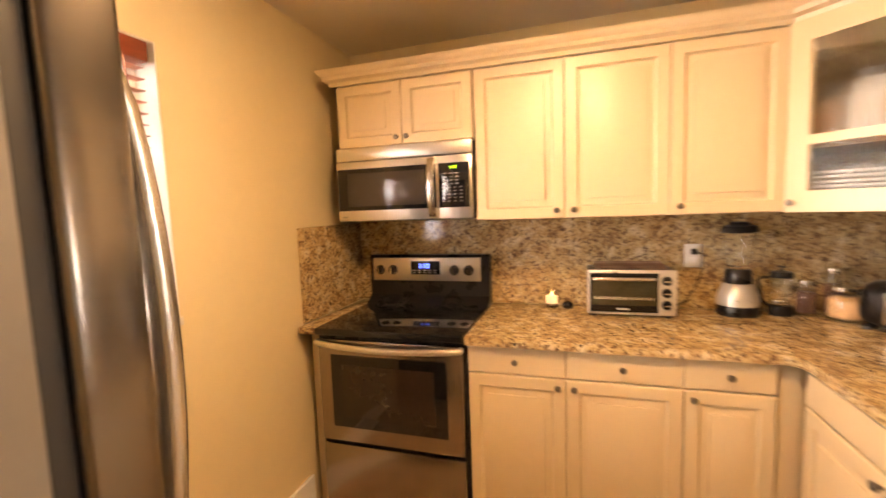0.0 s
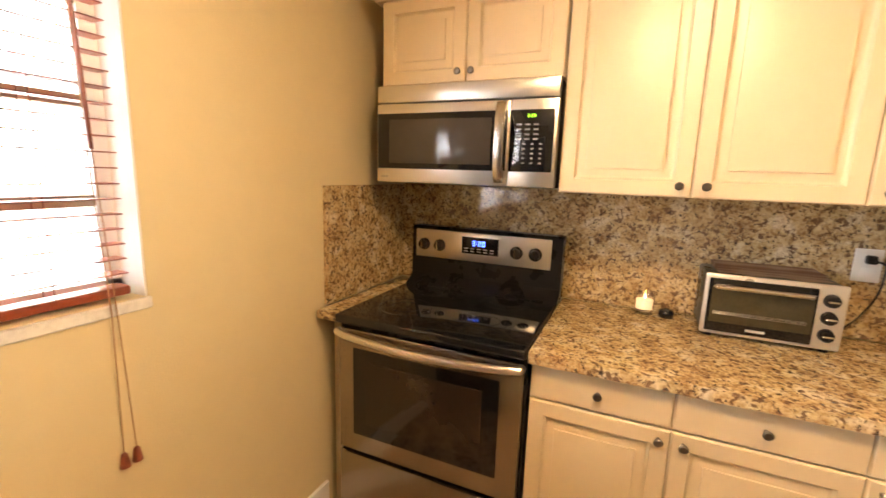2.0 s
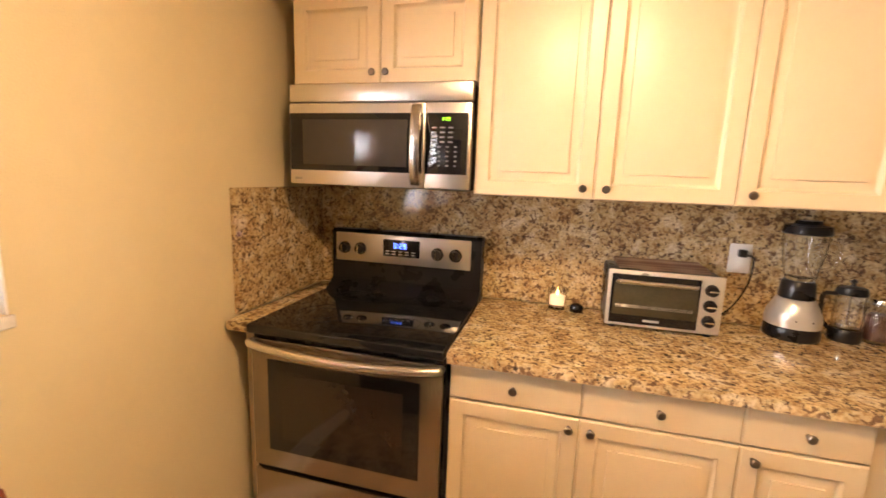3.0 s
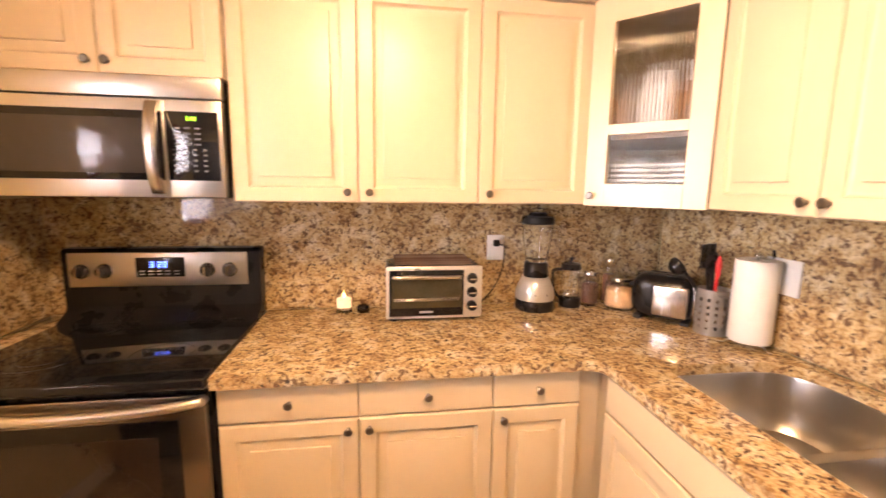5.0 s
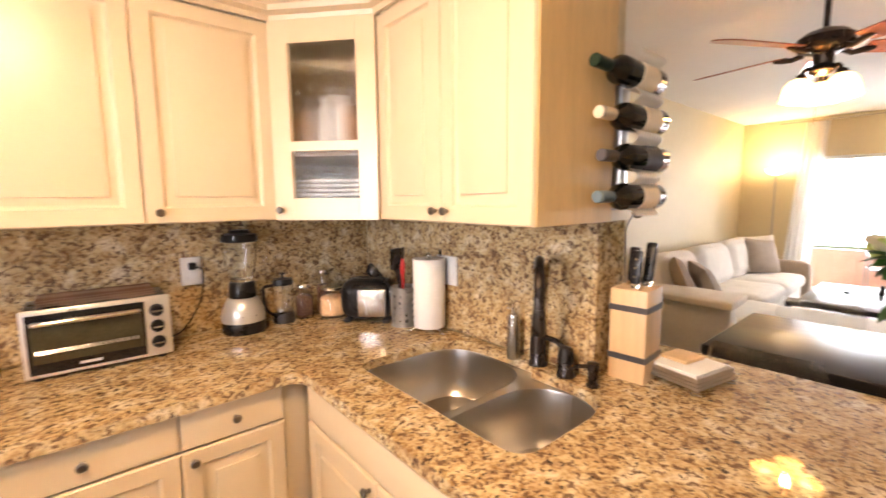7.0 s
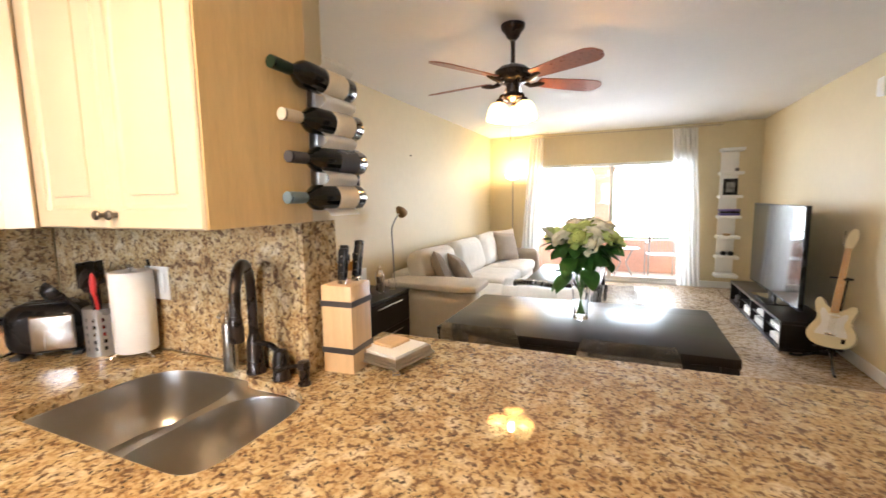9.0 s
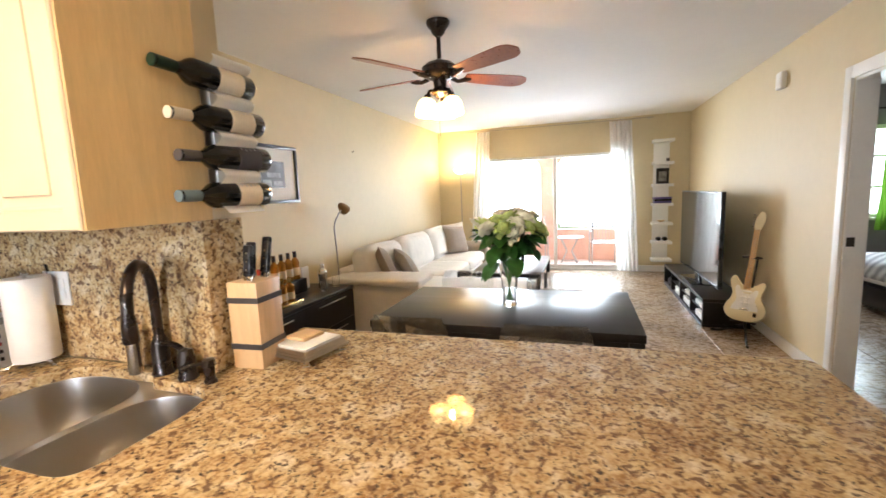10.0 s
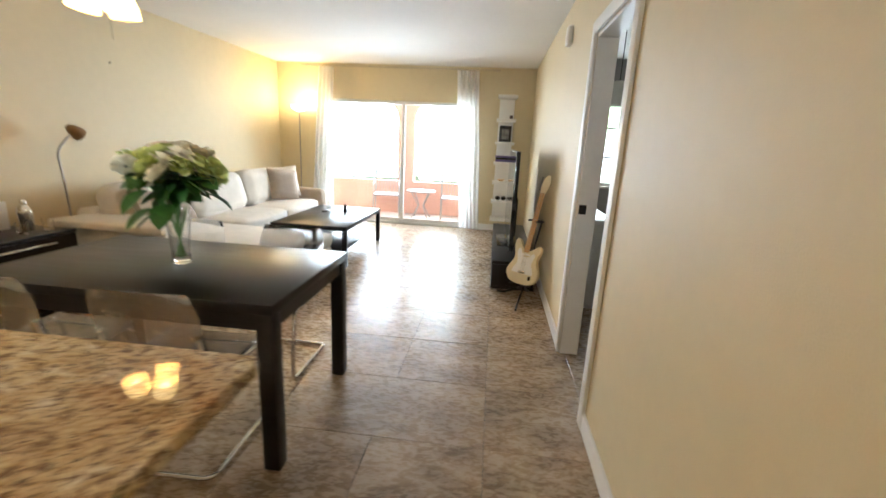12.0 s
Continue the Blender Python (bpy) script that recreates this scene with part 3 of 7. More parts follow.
structure("trim_wall_corner", rbox(2.5765, 2.584, 1.140, 1.1835, 1.374, KC - 0.001, 0.002, 1), CREAM)

# ---- cooker ----
cooker = thing("cooker", pose(0.112, 2.435, 0), "stainless steel freestanding cooker with a black glass hob", "cooker")
CW = 0.690
part("body", rbox(0, CW, -0.610, -0.045, 0.03, 0.885, 0.004), BLACKP, cooker, "black enamelled body")
hob = part("hob", rbox(-0.001, CW + 0.001, -0.648, -0.055, 0.886, 0.918, 0.008, 3), BLACKG, cooker, "black glass ceramic hob")
RING = material("hob_ring_print", (0.035, 0.035, 0.036), 0.2, var=0.0)
for x, y, r in ((0.18, -0.45, 0.10), (0.50, -0.45, 0.085), (0.18, -0.20, 0.075), (0.50, -0.20, 0.10)):
    bm = bm_new()
    for rr in (r, r * 0.6):
        ring = [(x + rr * math.cos(a * math.pi / 20), y + rr * math.sin(a * math.pi / 20), 0.9183) for a in range(40)]
        tube(bm, ring, 0.0008, 4, True)
    part("burner_ring", bm, RING, hob)
od = part("oven_door", rbox(0.006, CW - 0.006, -0.634, -0.611, 0.395, 0.868, 0.006, 2), OVENSTEEL, cooker, "stainless oven door")
part("window_frame", rbox(0.070, CW - 0.075, -0.6365, -0.630, 0.465, 0.800, 0.02, 4), BLACKG, od, "black glass oven window")
part("window_pane", rbox(0.125, CW - 0.13, -0.638, -0.633, 0.515, 0.755, 0.012, 3), material("oven_glass", (0.022, 0.015, 0.011), 0.06, var=0.1, scale=4), od, "brown tinted oven glass")
bm = bm_new()
hp = [(0.012 + (CW - 0.024) * k / 14, -0.637 - 0.036 * math.sin(math.pi * k / 14) ** 0.6 - 0.012, 0.855 - 0.008 * math.sin(math.pi * k / 14)) for k in range(15)]
tube(bm, hp, 0.0135, 12)
for k in (0, 14):
    cyl(bm, (hp[k][0], -0.632, 0.855), (hp[k][0], -0.652, 0.855), 0.013)
part("handle", bm, STEELH, od, "curved stainless bar handle")
dr = part("drawer", rbox(0.006, CW - 0.006, -0.632, -0.611, 0.085, 0.378, 0.006, 2), OVENSTEEL, cooker, "stainless storage drawer")
bm = bm_new()
prof = [(-0.125, 0.918), (-0.075, 0.945), (-0.062, 0.960), (-0.062, 1.170), (-0.050, 1.182), (0.0, 1.182), (0.0, 0.886), (-0.125, 0.886)]
extrude_xy(bm, prof, 0.0, CW)
bg = part("backguard", bm, BLACKP, cooker, "black backguard", m=Matrix(((0, 0, 1, 0), (1, 0, 0, 0), (0, 1, 0, 0), (0, 0, 0, 1))))
part("control_panel", rbox(0.020, CW - 0.045, -0.068, -0.060, 1.040, 1.168, 0.006, 2), STEELH, cooker, "brushed stainless control panel")
cpn = bpy.data.objects["control_panel"]
part("display", rbox(0.250, 0.420, -0.0705, -0.067, 1.075, 1.150, 0.006, 2), BLACKG, cpn, "dark clock display")
CLOCK = material("blue_clock_digits", (0.10, 0.25, 1.0), 0.4, var=0.0, emit=5.0)
CLOCKG = material("green_clock_digits", (0.45, 1.0, 0.05), 0.4, var=0.0, emit=2.0)


def segments(parent, text, x, y, z, h, mat):
    """Seven-segment digits as thin bars."""
    seg = {"1": "bc", "2": "abged", "3": "abgcd", "0": "abcdef", "7": "abc", "9": "abcdfg", "8": "abcdefg"}
    w, t = h * 0.55, h * 0.14
    bm = bm_new()
    for ch in text:
        if ch == ":":
            for q in (0.3, 0.7):
                box(bm, x, x + t, y - 0.0008, y, z + h * q - t / 2, z + h * q + t / 2)
            x += t * 3
            continue
        place = {"a": (0, w, h - t, h), "g": (0, w, h / 2 - t / 2, h / 2 + t / 2), "d": (0, w, 0, t), "f": (0, t, h / 2, h), "b": (w - t, w, h / 2, h), "e": (0, t, 0, h / 2), "c": (w - t, w, 0, h / 2)}
        for s in seg[ch]:
            a, b, c, d = place[s]
            box(bm, x + a, x + b, y - 0.0008, y, z + c, z + d)
        x += w * 1.5
    return part("clock_digits", bm, mat, parent, "glowing clock digits", smooth=False)


segments(cpn, "3:20", 0.300, -0.0708, 1.112, 0.022, CLOCK)
PRINT = material("grey_print", (0.45, 0.45, 0.45), 0.5, var=0.0)
bm = bm_new()
for k in range(5):
    for j in range(2):
        box(bm, 0.262 + 0.03 * k, 0.280 + 0.03 * k, -0.0712, -0.0705, 1.084 + 0.012 * j, 1.088 + 0.012 * j)
part("print", bm, PRINT, cpn, smooth=False)
for x in (0.065, 0.142, 0.500, 0.580):
    bm = bm_new()
    lathe(bm, [(0.027, 0), (0.026, 0.006), (0.022, 0.008), (0.020, 0.026), (0.016, 0.030), (0, 0.030)], 20, (x, -0.068, 1.100), Matrix.Rotation(radians(90), 3, "X"))
    kb = part("knob", bm, BLACKP, cpn, "black knob with a chrome rim")
    kb2 = bm_new()
    lathe(kb2, [(0.0275, 0), (0.029, 0.003), (0.0275, 0.005)], 20, (x, -0.068, 1.100), Matrix.Rotation(radians(90), 3, "X"))
    part("knob_rim", kb2, CHROME, cooker)
    kb3 = bm_new()
    box(kb3, x - 0.003, x + 0.003, -0.105, -0.096, 1.082, 1.118)
    part("knob_grip", kb3, CHROME, cooker)

# ---- microwave ----
mw = thing("microwave_oven", pose(0.128, 2.437, 1.384), "stainless over-the-range microwave with black glass door", "microwave")
MWW, MWH, MD = 0.674, 0.352, 0.365
part("body", rbox(0.002, MWW - 0.002, -MD, 0, 0.0, MWH, 0.003), BLACKP, mw, "dark casing")
part("vent_panel", rbox(0, MWW, -MD - 0.034, -MD, MWH - 0.062, MWH - 0.001, 0.004), STEELH, mw, "stainless vent strip")
mdoor = part("door", rbox(0, MWW * 0.765, -MD - 0.036, -MD - 0.001, 0.002, MWH - 0.066, 0.004), STEELH, mw, "stainless framed door")
part("door_glass", rbox(0.004, MWW * 0.755, -MD - 0.0385, -MD - 0.034, 0.052, MWH - 0.100, 0.004), BLACKG, mdoor, "black door glass")
part("door_window", rbox(0.055, MWW * 0.675, -MD - 0.0395, -MD - 0.036, 0.072, MWH - 0.122, 0.004), material("microwave_mesh_window", (0.045, 0.038, 0.033), 0.08, var=0.05, scale=30), mdoor, "dark mesh window")
cp = part("control_panel", rbox(MWW * 0.767, MWW, -MD - 0.036, -MD - 0.001, 0.002, MWH - 0.066, 0.004), STEELH, mw, "stainless control column")
part("keypad", rbox(MWW * 0.770, MWW - 0.010, -MD - 0.0385, -MD - 0.034, 0.052, MWH - 0.100, 0.003), BLACKG, cp, "black keypad")
segments(cp, "3:29", MWW * 0.855, -MD - 0.0386, MWH - 0.125, 0.010, CLOCKG)
bm = bm_new()
for r in range(9):
    for c in range(4 if r > 3 else 3):
        x = MWW * 0.795 + c * 0.028 + (0.006 if r < 4 else 0)
        z = MWH - 0.150 - r * 0.0155
        box(bm, x, x + (0.016 if r < 4 else 0.009), -MD - 0.0392, -MD - 0.0385, z, z + 0.005)
part("key_print", bm, material("dim_key_print", (0.16, 0.16, 0.16), 0.5, var=0.0), cp, "pale key legends", smooth=False)
bm = bm_new()
box(bm, 0.02, 0.05, -MD - 0.0366, -MD - 0.036, 0.018, 0.026)
part("badge", bm, PRINT, mdoor, "small plain badge", smooth=False)
bm = bm_new()
sec = []
for k in range(17):
    t = k / 16
    sec.append((MWW * 0.725 + 0.006 * math.sin(math.pi * t), -MD - 0.040 - 0.040 * math.sin(math.pi * t) ** 0.7, 0.012 + t * (MWH - 0.085)))
rows = []
for x, y, z in sec:
    rows.append([bm.verts.new((x + dx, y + dy, z)) for dx, dy in ((-0.018, 0.006), (-0.016, -0.004), (0, -0.008), (0.016, -0.004), (0.018, 0.006), (0, 0.008))])
for a, b in zip(rows, rows[1:]):
    for k in range(6):
        bm.faces.new((a[k], a[(k + 1) % 6], b[(k + 1) % 6], b[k]))
bm.faces.new(rows[0][::-1])
bm.faces.new(rows[-1])
part("handle", bm, STEEL, mdoor, "bowed stainless handle")

# ---- fridge ----
fr = thing("refrigerator", pose(0.02, -0.347, 0), "stainless refrigerator with a bowed bar handle", "refrigerator")
FX = 0.822
part("body", rbox(0, FX, 0, 0.735, 0.02, 1.76, 0.006), material("fridge_side_grey", (0.12, 0.115, 0.11), 0.4, var=0.06, scale=6), fr, "dark grey cabinet")
for nm, z0, z1 in (("door", 0.68, 1.765), ("freezer_drawer", 0.04, 0.668)):
    part("gasket", rbox(0.012, FX - 0.008, 0.736, 0.757, z0 + 0.01, z1 - 0.01, 0.002, 1), RUBBER, fr, "black door gasket")
    d = part(nm, rbox(0.0, FX + 0.003, 0.758, 0.828, z0, z1, 0.010, 3), FRIDGE, fr, "stainless steel front")
    if nm == "door":
        bm = bm_new()
        pts = [(FX - 0.03, 0.832 + 0.034 * math.sin(math.pi * k / 14) ** 0.55, 0.985 + 0.60 * k / 14) for k in range(15)]
        tube(bm, pts, [0.010 + 0.005 * math.sin(math.pi * k / 14) for k in range(15)], 12)
        for k in (0, -1):
            cyl(bm, (pts[k][0], 0.825, pts[k][2]), (pts[k][0], 0.838, pts[k][2]), 0.013)
        part("handle", bm, STEEL, d, "bowed stainless bar handle")
    else:
        bm = bm_new()
        tube(bm, [(0.10, 0.86, 0.60), (FX - 0.10, 0.86, 0.60)], 0.012, 12)
        for x in (0.12, FX - 0.12):
            cyl(bm, (x, 0.825, 0.60), (x, 0.86, 0.60), 0.010)
        part("handle", bm, STEEL, d, "stainless bar handle")

# ---- sink ----
sink = thing("kitchen_sink", pose(0, 0, 0), "undermount stainless steel double bowl sink", "sink")
for lo, hi in BOWLS:
    bm = bm_new()
    rows = []
    for grow, z in ((0.0025, 0.8806), (0.0005, 0.8806), (-0.001, 0.874), (-0.004, 0.79), (-0.012, 0.735), (-0.030, 0.712), (-0.065, 0.704)):
        rows.append([bm.verts.new((x, y, z)) for x, y in bowl_outline(lo, hi, grow)])
    for a, b in zip(rows, rows[1:]):
        for k in range(len(a)):
            bm.faces.new((a[k], a[(k + 1) % len(a)], b[(k + 1) % len(a)], b[k]))
    bm.faces.new(rows[-1])
    bw = part("bowl", bm, SINKM, sink)
    bm = bm_new()
    cx, cy = (lo[0] + hi[0]) / 2 + 0.02, (lo[1] + hi[1]) / 2
    lathe(bm, [(0.045, 0.7045), (0.042, 0.708), (0.034, 0.708), (0.030, 0.7055), (0.0, 0.7055)], 24, (cx, cy, 0))
    part("drain", bm, CHROME, bw, "chrome drain strainer")

rim = round_poly([(2.070, 1.030), (2.495, 1.030), (2.500, 1.32), (2.535, 1.335), (2.535, 1.740), (2.070, 1.740)], (0.07, 0.16, 0, 0, 0.16, 0.07), 8)
part("flange", plate(bm_new(), rim, [bowl_outline(lo, hi, 0.002) for lo, hi in BOWLS], 0.872, 0.8800), SINKM, sink, "flat steel rim between the bowls", smooth=False)

tap = thing("kitchen_tap", pose(2.522, 1.338, CT, 0, 0, 37), "oil-rubbed black pull-down gooseneck tap by the sink", "tap")
bm = bm_new()
lathe(bm, [(0.030, 0), (0.030, 0.006), (0.026, 0.012), (0.025, 0.08), (0.021, 0.105), (0.014, 0.125)], 20)
part("base", bm, BRONZE, tap)
bm = bm_new()
pts = [(0, 0, 0.10), (0, 0, 0.20), (-0.003, 0, 0.255)]
for k in range(1, 11):
    a = math.pi * k / 10
    pts.append((-0.105 + 0.105 * math.cos(a) - 0.003, 0.0, 0.255 + 0.095 * math.sin(a)))
pts.append((-0.216, 0, 0.225))
tube(bm, pts, 0.0145, 14)
part("spout", bm, BRONZE, tap)
bm = bm_new()
lathe(bm, [(0.017, 0.165), (0.019, 0.17), (0.018, 0.215), (0.015, 0.235)], 16, (-0.216, 0, 0))
part("spray_head", bm, BRONZE, tap)
th = thing("tap_handle", pose(2.512, 1.228, CT), "black lever tap handle on its own base", "tap handle")
bm = bm_new()
lathe(bm, [(0.028, 0), (0.028, 0.008), (0.024, 0.014), (0.025, 0.06), (0.018, 0.085), (0.0, 0.092)], 20)
part("base", bm, BRONZE, th)
bm = bm_new()
tube(bm, rounded([(0, 0, 0.075), (0.0, 0.03, 0.098), (0.0, 0.085, 0.10)], 0.02), 0.009, 10)
part("lever", bm, BRONZE, th)
sd = thing("soap_pump", pose(2.503, 1.135, CT), "small black worktop soap pump", "soap dispenser")
bm = bm_new()
lathe(bm, [(0.018, 0), (0.018, 0.006), (0.014, 0.01), (0.015, 0.045), (0.019, 0.050), (0.017, 0.068), (0, 0.070)], 16)
part("base", bm, BRONZE, sd)
bm = bm_new()
tube(bm, [(0, 0, 0.058), (-0.03, 0.025, 0.060), (-0.055, 0.045, 0.054)], 0.006, 8)
part("nozzle", bm, BRONZE, sd)
bt = thing("soap_bottle", pose(2.505, 1.425, CT), "slim stainless liquid soap dispenser behind the sink", "soap dispenser")
bm = bm_new()
lathe(bm, [(0.021, 0), (0.022, 0.004), (0.020, 0.14), (0.017, 0.150), (0.009, 0.155), (0.008, 0.172), (0.0, 0.173)], 20)
part("bottle", bm, STEEL, bt)
bm = bm_new()
cyl(bm, (0, 0, 0.172), (0, 0, 0.195), 0.006)
tube(bm, [(0, 0, 0.192), (-0.03, -0.012, 0.193), (-0.048, -0.02, 0.182)], 0.005, 8)
part("pump", bm, CHROME, bt)

# ---- kitchen window and blind ----
y0, y1, z0, z1 = KW
bm = bm_new()
for a in ((-0.13, -0.09, y0, y0 + 0.04, z0, z1), (-0.13, -0.09, y1 - 0.04, y1, z0, z1), (-0.13, -0.09, y0, y1, z0, z0 + 0.035), (-0.13, -0.09, y0, y1, z1 - 0.04, z1)):
    box(bm, *a)
win = structure("window_1", bm, WHITE)
for z in (1.335, 1.556, 1.772):
    part("window_rail", rbox(-0.128, -0.092, y0 + 0.04, y1 - 0.04, z - 0.014, z + 0.014, 0.002), material("bronze_window_rail", (0.42, 0.31, 0.21), 0.4, 0.3, var=0.08), win)
zz = [z0 + 0.035, 1.321, 1.542, 1.758]
for a, b in zip(zz, (1.307, 1.528, 1.744, z1 - 0.04)):
    bm = bm_new()
    box(bm, -0.112, -0.108, y0 + 0.04, y1 - 0.04, a, b + 0.014)
    pn = part("pane", bm, GLASS, win, smooth=False)
    pn.visible_shadow = False
for k, a in enumerate(((-0.089, -0.001, y1 - 0.005, y1 - 0.0005, z0, z1), (-0.089, -0.001, y0 + 0.0005, y0 + 0.005, z0, z1), (-0.089, -0.001, y0 + 0.006, y1 - 0.006, z1 - 0.005, z1 - 0.0005))):
    bm = bm_new()
    box(bm, *a)
    structure("trim_window_reveal", bm, WHITE)
structure("window_sill", rbox(-0.088, 0.006, y0 - 0.03, y1 + 0.008, z0 - 0.030, z0 - 0.001, 0.004), MARBLE, "white marble window sill")
bl = thing("venetian_blind", pose(-0.042, 0, 0), "cherry red wooden venetian blind with open slats", "blind")
part("headrail", rbox(-0.035, 0.035, y0 + 0.01, y1 - 0.02, z1 - 0.065, z1 - 0.002, 0.004), REDWOOD, bl)
N = 22
slat = finish("slat", rbox(-0.021, 0.021, y0 + 0.012, y1 - 0.025, -0.0014, 0.0014, 0.001, 1), REDWOOD)
for k in range(N):
    s = new("slat", slat)
    s.parent = bl
    s.matrix_basis = pose(0, 0, 1.170 + k * 0.0345, 0, random.uniform(-2, 2), 0)
part("bottom_rail", rbox(-0.024, 0.024, y0 + 0.012, y1 - 0.025, 1.119, 1.140, 0.004), REDWOOD, bl)
for y in (y0 + 0.18, y1 - 0.17, (y0 + y1) / 2):
    for dx in (-0.0225, 0.0225):
        bm = bm_new()
        cyl(bm, (dx, y, 1.13), (dx, y, z1 - 0.03), 0.0011, seg=6)
        part("ladder_cord", bm, REDWOOD, bl)
bm = bm_new()
tube(bm, [(0.036, y1 - 0.105, z1 - 0.05), (0.046, y1 - 0.095, 1.70), (0.050, y1 - 0.09, 1.45)], 0.0045, 8)
part("tilt_wand", bm, REDWOOD, bl, "dark red tilt wand")
CORD = material("blind_cord", (0.36, 0.20, 0.10), 0.7, var=0.1)
for k, dy in enumerate((0.0, 0.028)):
    bm = bm_new()
    tube(bm, [(0.036, y1 - 0.10, z1 - 0.06), (0.050, y1 - 0.098 + dy * 0.3, 1.45), (0.060, y1 - 0.090 + dy * 0.4, 1.09), (0.050, y1 - 0.090 + dy, 0.748)], 0.0014, 6)
    c = part("pull_cord", bm, CORD, bl)
    bm = bm_new()
    lathe(bm, [(0.003, 0.0), (0.007, -0.004), (0.011, -0.030), (0.012, -0.036), (0.0, -0.038)], 12, (0.050, y1 - 0.090 + dy, 0.749))
    part("tassel", bm, REDWOOD, c, "dark wooden tassel")

# ---- things on the worktop ----
SILVER = material("silver_plastic", (0.66, 0.64, 0.61), 0.3, 0.6, var=0.03)
to = thing("toaster_oven", pose(1.287, 2.42, CT), "silver countertop toaster oven with three black knobs", "toaster oven")
TW, TD, TH = 0.370, 0.205, 0.216
part("body", rbox(0.004, TW - 0.004, -TD + 0.012, 0, 0.016, TH - 0.004, 0.008), BLACKP, to, "black casing")
part("front_frame", rbox(0, TW, -TD, -TD + 0.014, 0.012, TH, 0.010, 3), SILVER, to, "silver front bezel")
tdoor = part("door", rbox(0.012, TW * 0.80, -TD - 0.006, -TD - 0.0005, 0.024, TH - 0.014, 0.006, 2), BLACKG, to, "black glass door")
part("door_window", rbox(0.020, TW * 0.785, -TD - 0.008, -TD - 0.005, 0.056, TH - 0.044, 0.003), material("toaster_window", (0.045, 0.038, 0.022), 0.06, var=0.2, scale=12), tdoor, "amber lit oven window")
bm = bm_new()
tube(bm, rounded([(0.03, -TD - 0.006, TH - 0.038), (0.03, -TD - 0.026, TH - 0.038), (TW * 0.755, -TD - 0.026, TH - 0.038), (TW * 0.755, -TD - 0.006, TH - 0.038)], 0.01), 0.008, 10)
part("door_handle", bm, CHROME, tdoor, "chrome bar handle")
bm = bm_new()
for k in range(3):
    tube(bm, [(0.03, -TD - 0.0085, 0.085 + 0.004 * k), (TW * 0.75, -TD - 0.0085, 0.085 + 0.004 * k)], 0.0008, 5)
part("rack", bm, CHROME, tdoor)
bm = bm_new()
box(bm, TW * 0.34, TW * 0.48, -TD - 0.0068, -TD - 0.006, 0.036, 0.044)
part("badge", bm, PRINT, tdoor, "small plain badge", smooth=False)
for k in range(3):
    z = 0.168 - 0.054 * k
    bm = bm_new()
    lathe(bm, [(0.021, 0), (0.020, 0.004), (0.018, 0.018), (0.015, 0.021), (0, 0.021)], 18, (TW * 0.89, -TD, z), Matrix.Rotation(radians(90), 3, "X"))
    kn = part("knob", bm, BLACKP, to)
    part("pointer", rbox(TW * 0.89 - 0.014, TW * 0.89 + 0.014, -TD - 0.024, -TD - 0.0205, z - 0.003, z + 0.003, 0.001, 1), CHROME, kn)
for x in (0.03, TW - 0.03):
    for y in (-TD + 0.03, -0.03):
        bm = bm_new()
        cyl(bm, (x, y, 0.0), (x, y, 0.018), 0.012)
        part("foot", bm, RUBBER, to)
bm = bm_new()
nx, ny = 16, 8
for lay in range(3):
    vs = [[bm.verts.new((0.035 + 0.30 * i / nx + 0.004 * lay * math.sin(i), -0.19 + 0.02 * lay + (0.175 - 0.015 * lay) * j / ny, 0.004 + 0.006 * lay + 0.0018 * math.sin(i * 0.9 + lay) * math.cos(j * 1.1 + lay))) for j in range(ny + 1)] for i in range(nx + 1)]
    for i in range(nx):
        for j in range(ny):
            bm.faces.new((vs[i][j], vs[i + 1][j], vs[i + 1][j + 1], vs[i][j + 1]))
bmesh.ops.solidify(bm, geom=list(bm.faces), thickness=0.004)
single("folded_cloth", bm, bands_material("striped_mauve_cloth", (0.26, 0.15, 0.13), (0.50, 0.38, 0.30), 3.0, "Y"), "folded mauve striped dish cloth on the toaster oven", "cloth", pose(1.287, 2.42, CT + TH - 0.002))

candle = thing("candle", pose(1.120, 2.375, CT), "lit white candle in a small glass holder", "candle")
bm = bm_new()
lathe(bm, [(0.030, 0), (0.033, 0.004), (0.028, 0.014), (0.034, 0.022), (0.037, 0.09), (0.0355, 0.09), (0.032, 0.024), (0.0, 0.022)], 20)
g = part("holder", bm, GLASS, candle, "clear glass holder")
g.visible_shadow = False
bm = bm_new()
lathe(bm, [(0.028, 0.024), (0.029, 0.060), (0.020, 0.058), (0, 0.057)], 18)
# the wax emits to stand in for flame light shining through it
part("wax", bm, material("flame_lit_wax", (0.90, 0.72, 0.45), 0.5, var=0.02, emit=0.8), candle)
bm = bm_new()
lathe(bm, [(0.0, 0.060), (0.004, 0.065), (0.005, 0.070), (0.0025, 0.080), (0.0, 0.087)], 12)
part("flame", bm, material("candle_flame", (1.0, 0.66, 0.22), 0.5, var=0.0, emit=9.0), candle, "small yellow flame")
# small dark lid lying next to the candle
bm = bm_new()
lathe(bm, [(0.024, 0), (0.026, 0.004), (0.026, 0.022), (0.022, 0.028), (0.008, 0.034), (0, 0.036)], 18)
single("candle_lid", bm, BLACKG, "small round dark lid set down by the candle", "box", pose(1.197, 2.372, CT))

